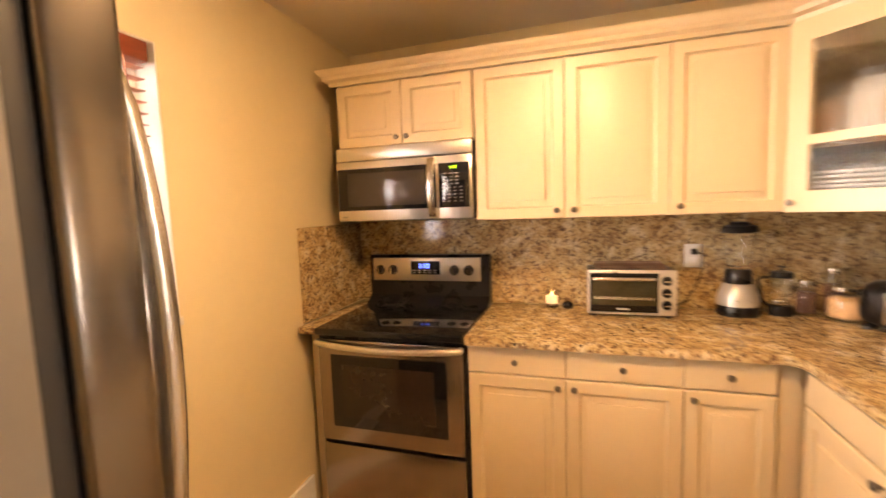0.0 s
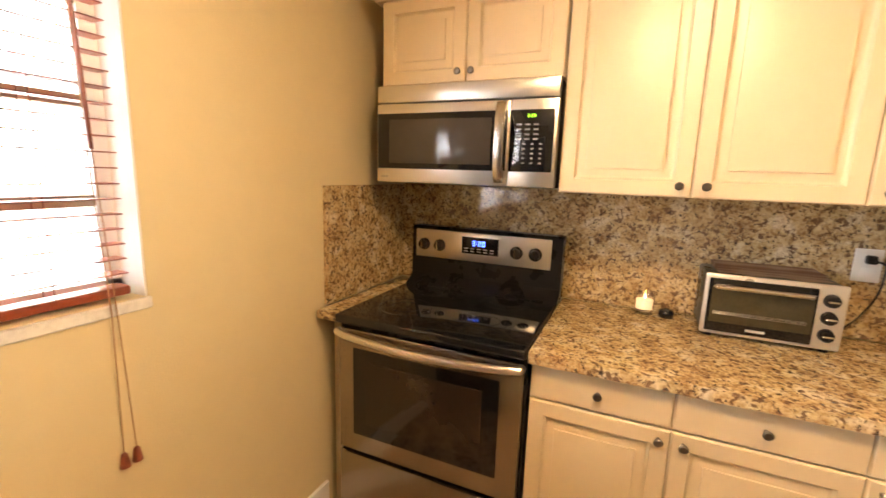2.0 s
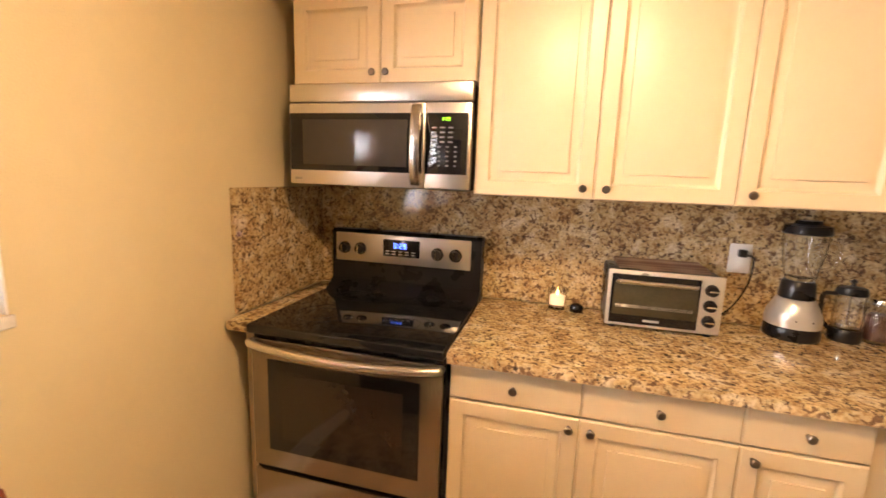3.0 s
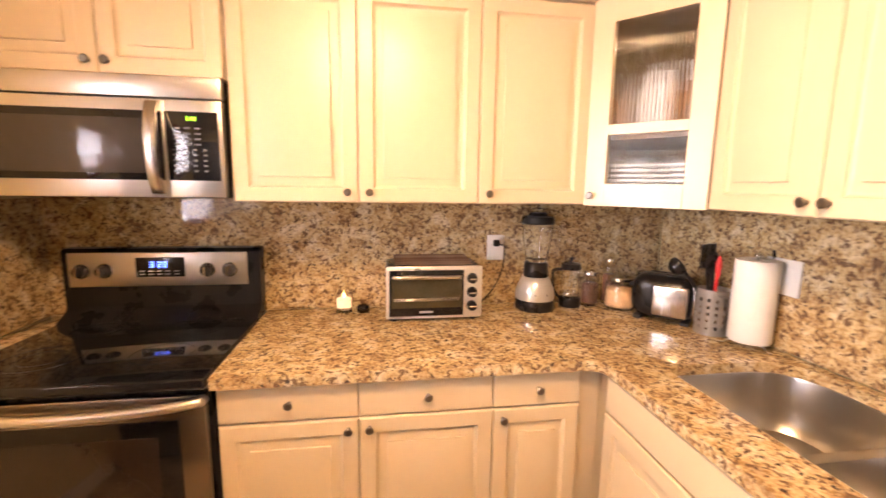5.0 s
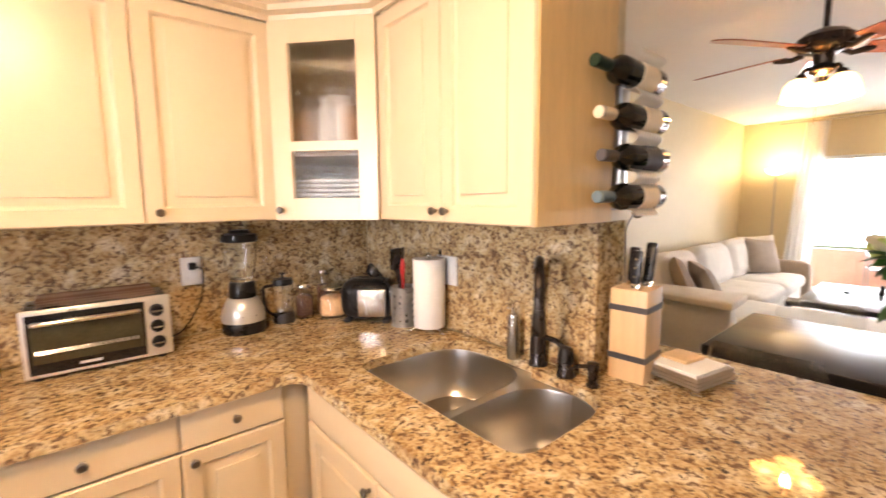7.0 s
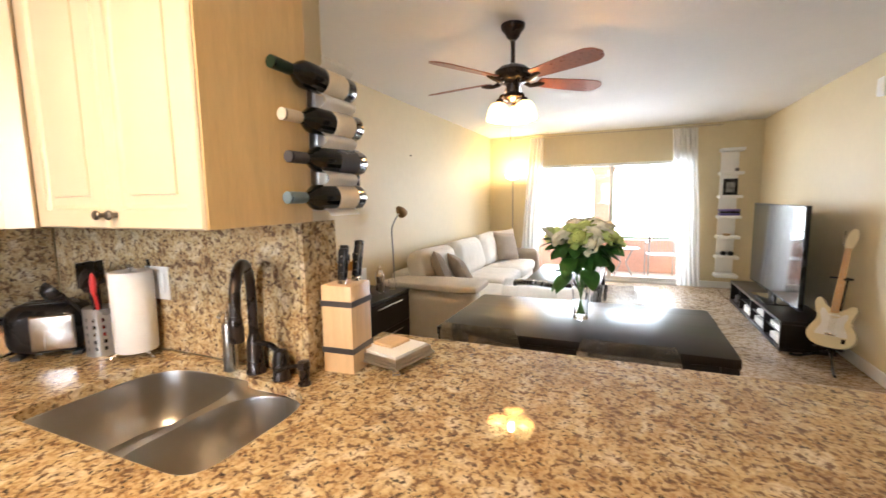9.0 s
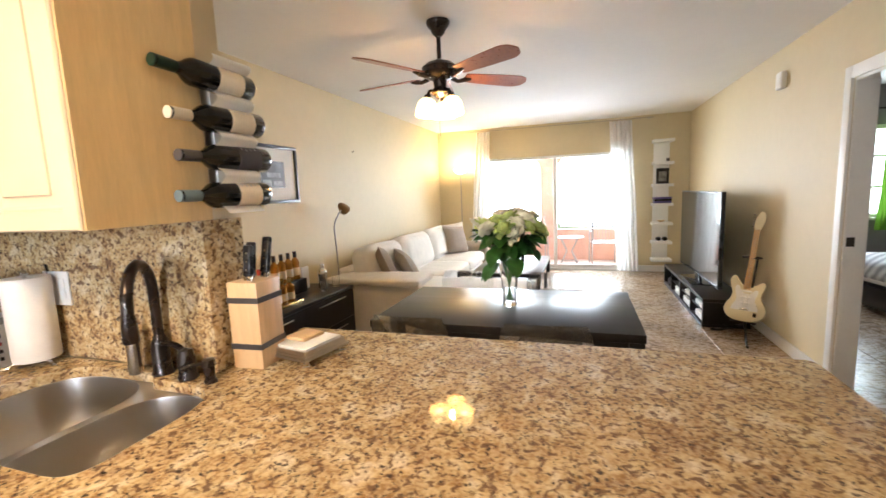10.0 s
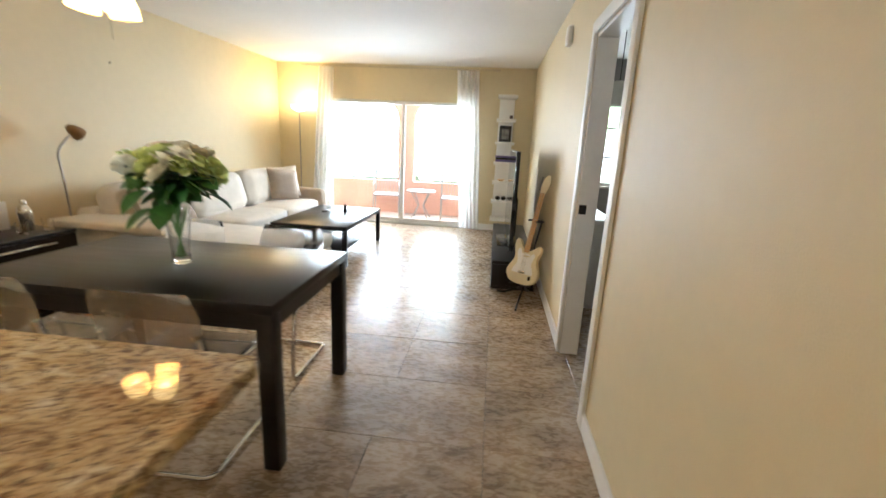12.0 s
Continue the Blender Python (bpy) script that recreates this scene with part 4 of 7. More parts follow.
bl2 = thing("blender", pose(1.925, 2.355, CT), "black and silver blender with a clear jug", "blender")
bm = bm_new()
lathe(bm, [(0.080, 0), (0.084, 0.006), (0.082, 0.035), (0.078, 0.045), (0.0, 0.046)], 28)
part("foot_base", bm, BLACKP, bl2, "black lower base")
bm = bm_new()
lathe(bm, [(0.081, 0.0455), (0.083, 0.066), (0.078, 0.092), (0.066, 0.118), (0.056, 0.138), (0.050, 0.141), (0.0, 0.141)], 28)
mb = part("motor_base", bm, SILVER, bl2, "silver motor base")
part("switch_panel", rbox(-0.028, 0.028, -0.078, -0.055, 0.062, 0.078, 0.004), BLACKP, mb)
bm = bm_new()
lathe(bm, [(0.052, 0.1415), (0.054, 0.15), (0.050, 0.195), (0.044, 0.205), (0.0, 0.206)], 24)
part("jug_collar", bm, BLACKP, bl2, "black jug collar")
bm = bm_new()
lathe(bm, [(0.040, 0.206), (0.046, 0.22), (0.060, 0.300), (0.066, 0.365), (0.0635, 0.365), (0.057, 0.300), (0.043, 0.222), (0.0, 0.215)], 28)
jg = part("jug", bm, GLASS, bl2, "clear glass jug")
jg.visible_shadow = False
bm = bm_new()
tube(bm, rounded([(0.055, 0, 0.345), (0.105, 0, 0.34), (0.095, 0, 0.25), (0.052, 0, 0.245)], 0.03), 0.007, 10)
part("jug_handle", bm, GLASS, bl2)
bm = bm_new()
lathe(bm, [(0.066, 0.3655), (0.070, 0.370), (0.066, 0.395), (0.040, 0.400), (0.036, 0.412), (0.0, 0.413)], 28)
part("lid", bm, BLACKP, bl2, "black lid")

pr = thing("coffee_press", pose(2.095, 2.375, CT), "black framed glass coffee press", "coffee maker")
bm = bm_new()
lathe(bm, [(0.046, 0), (0.048, 0.006), (0.046, 0.04), (0.043, 0.045), (0, 0.046)], 22)
part("base", bm, BLACKP, pr)
bm = bm_new()
lathe(bm, [(0.041, 0.046), (0.041, 0.165), (0.039, 0.165), (0.039, 0.05), (0.0, 0.048)], 22)
g = part("beaker", bm, GLASS, pr)
g.visible_shadow = False
bm = bm_new()
lathe(bm, [(0.043, 0.1655), (0.045, 0.170), (0.040, 0.190), (0.008, 0.195), (0.006, 0.205), (0.012, 0.212), (0.0, 0.220)], 22)
part("lid", bm, BLACKP, pr)
bm = bm_new()
tube(bm, rounded([(-0.042, 0, 0.165), (-0.085, 0, 0.165), (-0.080, 0, 0.07), (-0.045, 0, 0.035)], 0.025), 0.007, 8)
part("handle", bm, BLACKP, pr)
bm = bm_new()
cyl(bm, (0, 0, 0.06), (0, 0, 0.166), 0.0025, seg=8)
cyl(bm, (0, 0, 0.058), (0, 0, 0.064), 0.037)
part("plunger", bm, CHROME, pr)


def glass_jar(m, r, h, fill, label, lid):
    j = thing("storage_jar", m, label, "jar", "jars on the worktop")
    bm = bm_new()
    lathe(bm, [(r * 0.92, 0), (r, 0.008), (r, h * 0.74), (r * 0.86, h * 0.83), (r * 0.84, h * 0.88), (r * 0.80, h * 0.88), (r * 0.81, h * 0.83), (r * 0.95, h * 0.73), (r * 0.95, 0.012), (0, 0.008)], 24)
    g = part("jar", bm, GLASS, j)
    g.visible_shadow = False
    bm = bm_new()
    lathe(bm, [(r * 0.90, 0.0125), (r * 0.935, 0.02), (r * 0.935, h * 0.60), (r * 0.7, h * 0.66), (0, h * 0.65)], 24)
    part("contents", bm, fill, j)
    bm = bm_new()
    lathe(bm, [(r * 0.86, h * 0.882), (r * 0.89, h * 0.89), (r * 0.89, h * 0.98), (r * 0.84, h), (0, h)], 24)
    part("lid", bm, lid, j)
    return j


COFFEE = material("coffee_beans", (0.07, 0.025, 0.012), 0.5, var=0.3, scale=60, bump=0.6, bscale=120)
COOKIE = material("cookie_pieces", (0.66, 0.42, 0.22), 0.7, var=0.28, scale=28, bump=0.8, bscale=50)
TEA = material("dark_tea", (0.12, 0.05, 0.03), 0.6, var=0.3, scale=50, bump=0.5)
glass_jar(pose(2.192, 2.385, CT), 0.038, 0.155, COFFEE, "clear glass jar of dark coffee with a metal lid", CHROME)
glass_jar(pose(2.300, 2.320, CT), 0.060, 0.140, COOKIE, "round glass jar full of pale biscuits", CHROME)
glass_jar(pose(2.295, 2.402, CT), 0.033, 0.205, TEA, "tall glass jar with a metal lid behind the biscuits", CHROME)
cup = thing("steel_canister", pose(2.445, 2.345, CT), "stainless canister with a dark rim beside the toaster", "canister")
bm = bm_new()
lathe(bm, [(0.040, 0), (0.042, 0.004), (0.044, 0.130), (0.0, 0.131)], 22)
part("body", bm, STEEL, cup)
bm = bm_new()
lathe(bm, [(0.045, 0.1312), (0.046, 0.137), (0.044, 0.150), (0.0, 0.152)], 22)
part("lid", bm, BLACKP, cup)

tst = thing("toaster", pose(2.392, 2.155, CT, 0, 0, -46), "black and stainless two-slot toaster", "toaster")
bm = rbox(-0.115, 0.115, -0.078, 0.078, 0.012, 0.185, 0.055, 6)
part("shell", bm, BLACKP, tst, "glossy black shell")
TOASTER = material("toaster_steel", (0.58, 0.55, 0.52), 0.24, 1.0, var=0.02, scale=4, stretch=(40, 1, 1))
part("side_panel", rbox(-0.030, 0.094, -0.0815, -0.066, 0.030, 0.150, 0.007, 3), TOASTER, tst, "brushed stainless side")
part("side_panel", rbox(-0.030, 0.094, 0.066, 0.0815, 0.030, 0.150, 0.007, 3), TOASTER, tst)
part("end_panel", rbox(0.100, 0.1185, -0.050, 0.050, 0.026, 0.160, 0.008, 3), TOASTER, tst)
for y in (-0.028, 0.028):
    part("slot", rbox(-0.060, 0.060, y - 0.012, y + 0.012, 0.1830, 0.1862, 0.001, 1), RUBBER, tst, "dark bread slot")
part("lever", rbox(-0.132, -0.113, -0.018, 0.018, 0.12, 0.132, 0.003), BLACKP, tst)
for x in (-0.085, 0.085):
    part("foot", rbox(x - 0.015, x + 0.015, -0.06, 0.06, 0, 0.0125, 0.002), RUBBER, tst)

cd = thing("utensil_holder", pose(2.462, 1.985, CT), "slotted stainless holder full of black cooking tools", "utensil holder")
bm = bm_new()
seg, R0 = 36, 0.053
rings = [0.0, 0.022] + [0.022 + 0.0125 * k for k in range(1, 11)] + [0.165]
verts = [[bm.verts.new((R0 * math.cos(2 * math.pi * k / seg), R0 * math.sin(2 * math.pi * k / seg), z)) for k in range(seg)] for z in rings]
for i in range(len(rings) - 1):
    for k in range(seg):
        if 1 <= i <= 10 and i % 2 == 1 and k % 3 == 0:
            continue
        bm.faces.new((verts[i][k], verts[i][(k + 1) % seg], verts[i + 1][(k + 1) % seg], verts[i + 1][k]))
bm.faces.new(verts[0][::-1])
bmesh.ops.solidify(bm, geom=list(bm.faces), thickness=0.0015)
part("holder", bm, SILVER, cd)
REDP = material("red_handle", (0.45, 0.02, 0.02), 0.35, var=0.05)
for nm, dx, dy, h, kind, mt in (("ladle", -0.055, 0.045, 0.225, "ladle", BLACKP), ("spatula", 0.02, 0.045, 0.275, "flat", BLACKP), ("spoon", -0.03, -0.02, 0.265, "spoon", BLACKP), ("tongs", -0.035, -0.045, 0.255, "bar", REDP), ("turner", -0.015, 0.02, 0.28, "flat", BLACKP)):
    bm = bm_new()
    tip = Vector((dx * 1.5, dy * 1.5, h))
    tube(bm, [(-dx * 0.3, -dy * 0.3, 0.006), (dx * 0.8, dy * 0.8, 0.16), tip], 0.006, 8)
    if kind == "ladle":
        lathe(bm, [(0.0, -0.03), (0.02, -0.026), (0.032, -0.012), (0.036, 0.004), (0.034, 0.004), (0.029, -0.010), (0.0, -0.026)], 18, tip + Vector((-0.02, 0, 0.01)), Matrix.Rotation(radians(60), 3, "Y"))
    elif kind == "spoon":
        bmesh.ops.create_icosphere(bm, subdivisions=2, radius=1, matrix=Matrix.Translation(tip) @ Matrix.Diagonal((0.030, 0.010, 0.042, 1)))
    elif kind == "flat":
        bmesh.ops.create_cube(bm, size=1, matrix=Matrix.Translation(tip) @ Matrix.Rotation(0.5, 4, "Z") @ Matrix.Diagonal((0.075, 0.006, 0.085, 1)))
    else:
        bmesh.ops.create_icosphere(bm, subdivisions=2, radius=1, matrix=Matrix.Translation(tip) @ Matrix.Diagonal((0.010, 0.009, 0.042, 1)))
    part(nm, bm, mt, cd, "red handled tool" if mt is REDP else "")

pt = thing("paper_towel_holder", pose(2.484, 1.842, CT), "white paper towel roll on a chrome wire stand", "paper towel")
bm = bm_new()
seg = 40
lathe(bm, [(0.060, 0.022), (0.063, 0.026), (0.0635, 0.289), (0.062, 0.294), (0.020, 0.294), (0.020, 0.286), (0.0, 0.286)], seg)
part("roll", bm, PAPER, pt, "white quilted paper roll")
bm = bm_new()
cyl(bm, (0, 0, 0.01), (0, 0, 0.305), 0.004, seg=10)
bmesh.ops.create_uvsphere(bm, u_segments=12, v_segments=8, radius=0.011, matrix=Matrix.Translation((0, 0, 0.308)))
part("spindle", bm, CHROME, pt)
for a in (30, 150, 270):
    c, s = math.cos(radians(a)), math.sin(radians(a))
    bm = bm_new()
    tube(bm, rounded([(0, 0, 0.016), (0.062 * c, 0.062 * s, 0.016), (0.072 * c, 0.072 * s, 0.005), (0.090 * c, 0.090 * s, 0.005)], 0.01), 0.004, 8)
    part("leg", bm, CHROME, pt)
bm = bm_new()
tube(bm, [(0.070, 0.01, 0.008), (0.070, 0.01, 0.30), (0.066, 0.012, 0.325)], 0.004, 8)
part("guide_wire", bm, BRONZE, pt, "dark upright guide wire")

ol = thing("wall_outlet", pose(1.765, 2.4385, 1.168), "white wall outlet with a black plug in it", "outlet")
part("plate", rbox(-0.037, 0.037, -0.007, 0, -0.055, 0.055, 0.003), WHITE, ol)
for z in (-0.022, 0.022):
    part("socket", rbox(-0.016, 0.016, -0.009, -0.006, z - 0.014, z + 0.014, 0.003), PAPER, ol)
pl = thing("power_cord", pose(1.765, 2.4285, 1.168), "black power cord from the outlet to the toaster oven", "cord")
part("plug", rbox(-0.013, 0.013, -0.028, 0, 0.008, 0.036, 0.005), BLACKP, pl)
bm = bm_new()
tube(bm, rounded([(0.002, -0.026, 0.02), (0.03, -0.04, 0.015), (0.028, -0.035, -0.09), (-0.02, -0.03, -0.19), (-0.08, -0.025, -0.247), (-0.13, -0.04, -0.200)], 0.05), 0.0032, 8)
part("cable", bm, BLACKP, pl)
sw = thing("light_switch", pose(2.5585, 1.815, 1.157, 0, 0, -90), "white double light switch plate on granite", "switch")
part("plate", rbox(-0.060, 0.060, -0.007, 0, -0.058, 0.058, 0.003), WHITE, sw)
for x in (-0.026, 0.026):
    part("rocker", rbox(x - 0.016, x + 0.016, -0.0095, -0.006, -0.034, 0.034, 0.002), PAPER, sw)

# knife block, napkin tray, bottle rack at the wall's end
kn = thing("knife_block", pose(2.664, 1.097, CT, 0, 0, 4), "light wooden knife block with metal bands and three knives", "knife block")
part("block", rbox(-0.058, 0.058, -0.052, 0.052, 0, 0.268, 0.003), BIRCH, kn)
for z in (0.062, 0.205):
    bm = bm_new()
    for a in ((-0.0605, 0.0605, -0.0545, -0.0522), (-0.0605, 0.0605, 0.0522, 0.0545), (-0.0605, -0.0582, -0.0545, 0.0545), (0.0582, 0.0605, -0.0545, 0.0545)):
        box(bm, *a, z, z + 0.017)
    bmesh.ops.remove_doubles(bm, verts=list(bm.verts), dist=1e-5)
    part("band", bm, DARKSTEEL, kn, "grey metal band")
for x, y, h, ln in ((-0.030, -0.005, 0.115, 8), (0.012, 0.02, 0.120, 10), (0.034, -0.015, 0.135, 14)):
    k = part("knife", rbox(-0.004, 0.004, -0.014, 0.014, 0, 0.02, 0.002), CHROME, kn, "steel bolster", m=pose(x, y, 0.262, 0, ln, 0))
    bm = rbox(-0.009, 0.009, -0.014, 0.014, 0.02, h, 0.005, 3)
    part("handle", bm, BLACKP, k, "black riveted handle")
    bm = bm_new()
    for z in (0.04, 0.065, 0.09):
        cyl(bm, (-0.0098, 0, z), (0.0098, 0, z), 0.003, seg=10)
    part("rivet", bm, CHROME, k)
tr = thing("napkin_tray", pose(2.750, 0.985, CT, 0, 0, -12), "silver footed tray with folded white napkins", "tray")
PEWTER = material("pewter", (0.58, 0.55, 0.52), 0.34, 1.0, var=0.08, scale=14)
part("tray_base", rbox(-0.082, 0.082, -0.082, 0.082, 0.018, 0.028, 0.002), PEWTER, tr)
for z0, z1, e in ((0.019, 0.026, 0.094), (0.0265, 0.034, 0.088), (0.0345, 0.047, 0.0855)):
    bm = bm_new()
    for q in ((-e, e, -e, -0.083), (-e, e, 0.083, e), (-e, -0.083, -0.083, 0.083), (0.083, e, -0.083, 0.083)):
        box(bm, *q, z0, z1)
    bmesh.ops.remove_doubles(bm, verts=list(bm.verts), dist=1e-5)
    part("rim", bm, PEWTER, tr, "stepped pewter moulding")
for x in (-0.08, 0.08):
    for y in (-0.08, 0.08):
        bm = bm_new()
        lathe(bm, [(0.016, 0), (0.016, 0.004), (0.012, 0.006), (0.013, 0.012), (0.010, 0.014), (0.011, 0.0195)], 4, (x, y, 0))
        part("foot", bm, CHROME, tr)
np_ = thing("napkin_stack", pose(2.750, 0.985, CT + 0.0283, 0, 0, -12), "stack of white paper napkins in the tray", "napkins")
for k in range(6):
    part("napkin", rbox(-0.078 + random.uniform(0, 0.004), 0.078, -0.078, 0.078 - random.uniform(0, 0.004), 0.0042 * k, 0.0042 * k + 0.0038, 0.0015, 2), PAPER, np_)
part("wood_insert", rbox(-0.03, 0.06, -0.02, 0.06, 0.0253, 0.036, 0.002), BIRCH, np_, "small wooden weight")

rk = thing("bottle_rack", pose(2.655, 1.185, 1.385), "wavy brushed metal wall rack for wine bottles", "wine rack")
bm = bm_new()
n = 150
a, b = [], []
BZ = (1.443, 1.548, 1.652, 1.757)
for k in range(n + 1):
    z = 0.006 + 0.428 * k / n
    ph = (z + 1.385 - BZ[0]) / 0.1047
    y = -0.056 - 0.068 * ((1 - math.cos(2 * math.pi * ph)) / 2) ** 0.9
    for lst, x in ((a, -0.095), (b, 0.045)):
        lst.append(bm.verts.new((x, y, z)))
for k in range(n):
    bm.faces.new((a[k], b[k], b[k + 1], a[k + 1]))
bmesh.ops.solidify(bm, geom=list(bm.faces), thickness=0.003)
part("wave_strip", bm, material("satin_aluminium", (0.88, 0.86, 0.82), 0.32, 0.0, var=0.02), rk)
part("back_plate", rbox(-0.050, -0.010, -0.054, -0.0005, 0.020, 0.42, 0.002), SILVER, rk)


def bottle(m, glass, label_mat, foil, text, r=0.0375, h=0.30, group="wine bottles", liquid=None, neck=0.0145):
    o = thing("wine_bottle" if liquid is None else "spirit_bottle", m, text, "bottle", group)
    bm = bm_new()
    lathe(bm, [(r * 0.85, 0), (r, 0.008), (r, h * 0.62), (r * 0.95, h * 0.655), (r * 0.80, h * 0.69), (neck * 1.5, h * 0.725), (neck * 1.1, h * 0.755), (neck, h * 0.79), (neck, h * 0.97), (neck * 1.1, h * 0.972), (neck * 1.1, h * 0.99), (0, h * 0.992)], 24)
    part("glass_body", bm, glass, o)
    if label_mat:
        bm = bm_new()
        lathe(bm, [(r + 0.0006, h * 0.15), (r + 0.0012, h * 0.151), (r + 0.0012, h * 0.43), (r + 0.0006, h * 0.431)], 24)
        lb = part("paper_label", bm, label_mat, o)
        bm = bm_new()
        for j, (w, z) in enumerate(((0.5, 0.38), (0.7, 0.33), (0.6, 0.27), (0.45, 0.21))):
            for q in range(5):
                a0 = math.pi * 1.5 + w * (q / 5 - 0.5) * 1.2
                c, s = math.cos(a0), math.sin(a0)
                mm = Matrix.Translation(((r + 0.0014) * c, (r + 0.0014) * s, h * z)) @ Matrix.Rotation(a0, 4, "Z") @ Matrix.Diagonal((0.0006, 0.0045, 0.0035, 1))
                bmesh.ops.create_cube(bm, size=1, matrix=mm)
        part("print", bm, PRINT, lb, smooth=False)
    bm = bm_new()
    lathe(bm, [(neck + 0.0006, h * 0.79), (neck + 0.001, h * 0.80), (neck + 0.0015, h * 0.995), (neck, h), (0, h)], 18)
    part("foil_cap" if liquid is None else "cap", bm, foil, o)
    return o


DARKGLASS = material("dark_wine_glass", (0.004, 0.004, 0.003), 0.07, var=0.0)
LABEL = material("cream_label", (0.68, 0.58, 0.42), 0.6, var=0.06, scale=12)
LABELD = material("dark_label", (0.05, 0.045, 0.05), 0.6, var=0.06, scale=12)
FOILS = [material("blue_grey_foil", (0.20, 0.27, 0.30), 0.35, 0.5, var=0.1), material("grey_foil", (0.10, 0.09, 0.09), 0.4, 0.4, var=0.1),
         material("cream_foil", (0.62, 0.55, 0.42), 0.4, 0.2, var=0.1), material("green_foil", (0.010, 0.028, 0.014), 0.35, 0.3, var=0.1)]
for k, z in enumerate(BZ):
    m = pose((2.745, 2.757, 2.742, 2.714)[k], 1.092, z, 0, -90 + (2.5 if k == 3 else 0), -3)
    bottle(m @ pose(0, 0, 0, 0, 0, 60), DARKGLASS, LABELD if k == 1 else LABEL, FOILS[k], ("dark wine bottle with a dark label lying in the wall rack" if k == 1 else "dark wine bottle with a cream label lying in the wall rack"), r=0.0365, h=0.300)

# ---- living room: trim and openings ----


def trim(name, a, mat=None):
    return structure(name, rbox(*a, 0.004, 2), mat or WHITE)


trim("baseboard_south_far", (5.102, LE - 0.001, LS + 0.0005, LS + 0.016, 0.0, 0.10))
trim("baseboard_south_near", (0.001, 4.173, LS + 0.0005, LS + 0.016, 0.0, 0.10))
trim("baseboard_north", (SX1 + 0.002, LE - 0.001, LN - 0.016, LN - 0.0005, 0.0, 0.10))
trim("baseboard_east_left", (LE - 0.016, LE - 0.0005, SD[1] + 0.05, LN - 0.018, 0.0, 0.10))
trim("baseboard_east_right", (LE - 0.016, LE - 0.0005, LS + 0.018, SD[0] - 0.05, 0.0, 0.10))
trim("baseboard_kitchen", (0.0005, 0.016, 0.50, 1.862, 0.0, 0.165))

dr1 = tagged(part("door_1", rbox(BD[1], BD[1] + 0.075, LS + 0.0005, LS + 0.020, 0, 2.100, 0.004, 2), WHITE), "white painted casing of the bedroom doorway", kind="structure")
part("casing", rbox(4.175, BD[0], LS + 0.0005, LS + 0.020, 0, 2.100, 0.004, 2), WHITE, dr1)
part("casing", rbox(BD[0], BD[1], LS + 0.0005, LS + 0.020, BD[2], 2.100, 0.004, 2), WHITE, dr1)
part("jamb", rbox(BD[1] - 0.020, BD[1] - 0.0005, LS - 0.119, LS, 0, BD[2] - 0.021, 0.002, 1), WHITE, dr1)
part("jamb", rbox(BD[0] + 0.0005, BD[0] + 0.020, LS - 0.119, LS, 0, BD[2] - 0.021, 0.002, 1), WHITE, dr1)
part("jamb", rbox(BD[0] + 0.0005, BD[1] - 0.0005, LS - 0.119, LS, BD[2] - 0.020, BD[2] - 0.0005, 0.002, 1), WHITE, dr1)
part("strike_plate", rbox(BD[1] - 0.024, BD[1] - 0.0195, LS - 0.055, LS - 0.010, 0.97, 1.03, 0.001, 1), BRONZE, dr1, "dark bronze strike plate")

# sliding door
y0, y1, z0, z1 = SD
MULL = 0.545
bm = bm_new()
box(bm, LE + 0.03, LE + 0.12, y0, y1, z1 - 0.045, z1)
sl = structure("sliding_door", bm, WHITE, "white framed sliding glass door to the balcony")
for nm, a in (("sill_track", (LE + 0.03, LE + 0.12, y0, y1, 0.0, 0.030)), ("jamb", (LE + 0.03, LE + 0.12, y0, y0 + 0.05, 0.03, z1 - 0.045)), ("jamb", (LE + 0.03, LE + 0.12, y1 - 0.05, y1, 0.03, z1 - 0.045)),
              ("stile", (LE + 0.05, LE + 0.075, MULL - 0.028, MULL + 0.028, 0.03, z1 - 0.045)), ("stile", (LE + 0.085, LE + 0.11, MULL - 0.028, MULL + 0.028, 0.03, z1 - 0.045)),
              ("bottom_rail", (LE + 0.05, LE + 0.075, y0 + 0.05, MULL - 0.028, 0.03, 0.09)), ("bottom_rail", (LE + 0.085, LE + 0.11, MULL + 0.028, y1 - 0.05, 0.03, 0.09))):
    part(nm, rbox(*a, 0.003, 1), WHITE, sl)
for a in ((LE + 0.060, LE + 0.064, y0 + 0.05, MULL - 0.028, 0.09, z1 - 0.045), (LE + 0.096, LE + 0.100, MULL + 0.028, y1 - 0.05, 0.09, z1 - 0.045)):
    bm = bm_new()
    box(bm, *a)
    p = part("pane", bm, GLASS, sl, smooth=False)
    p.visible_shadow = False


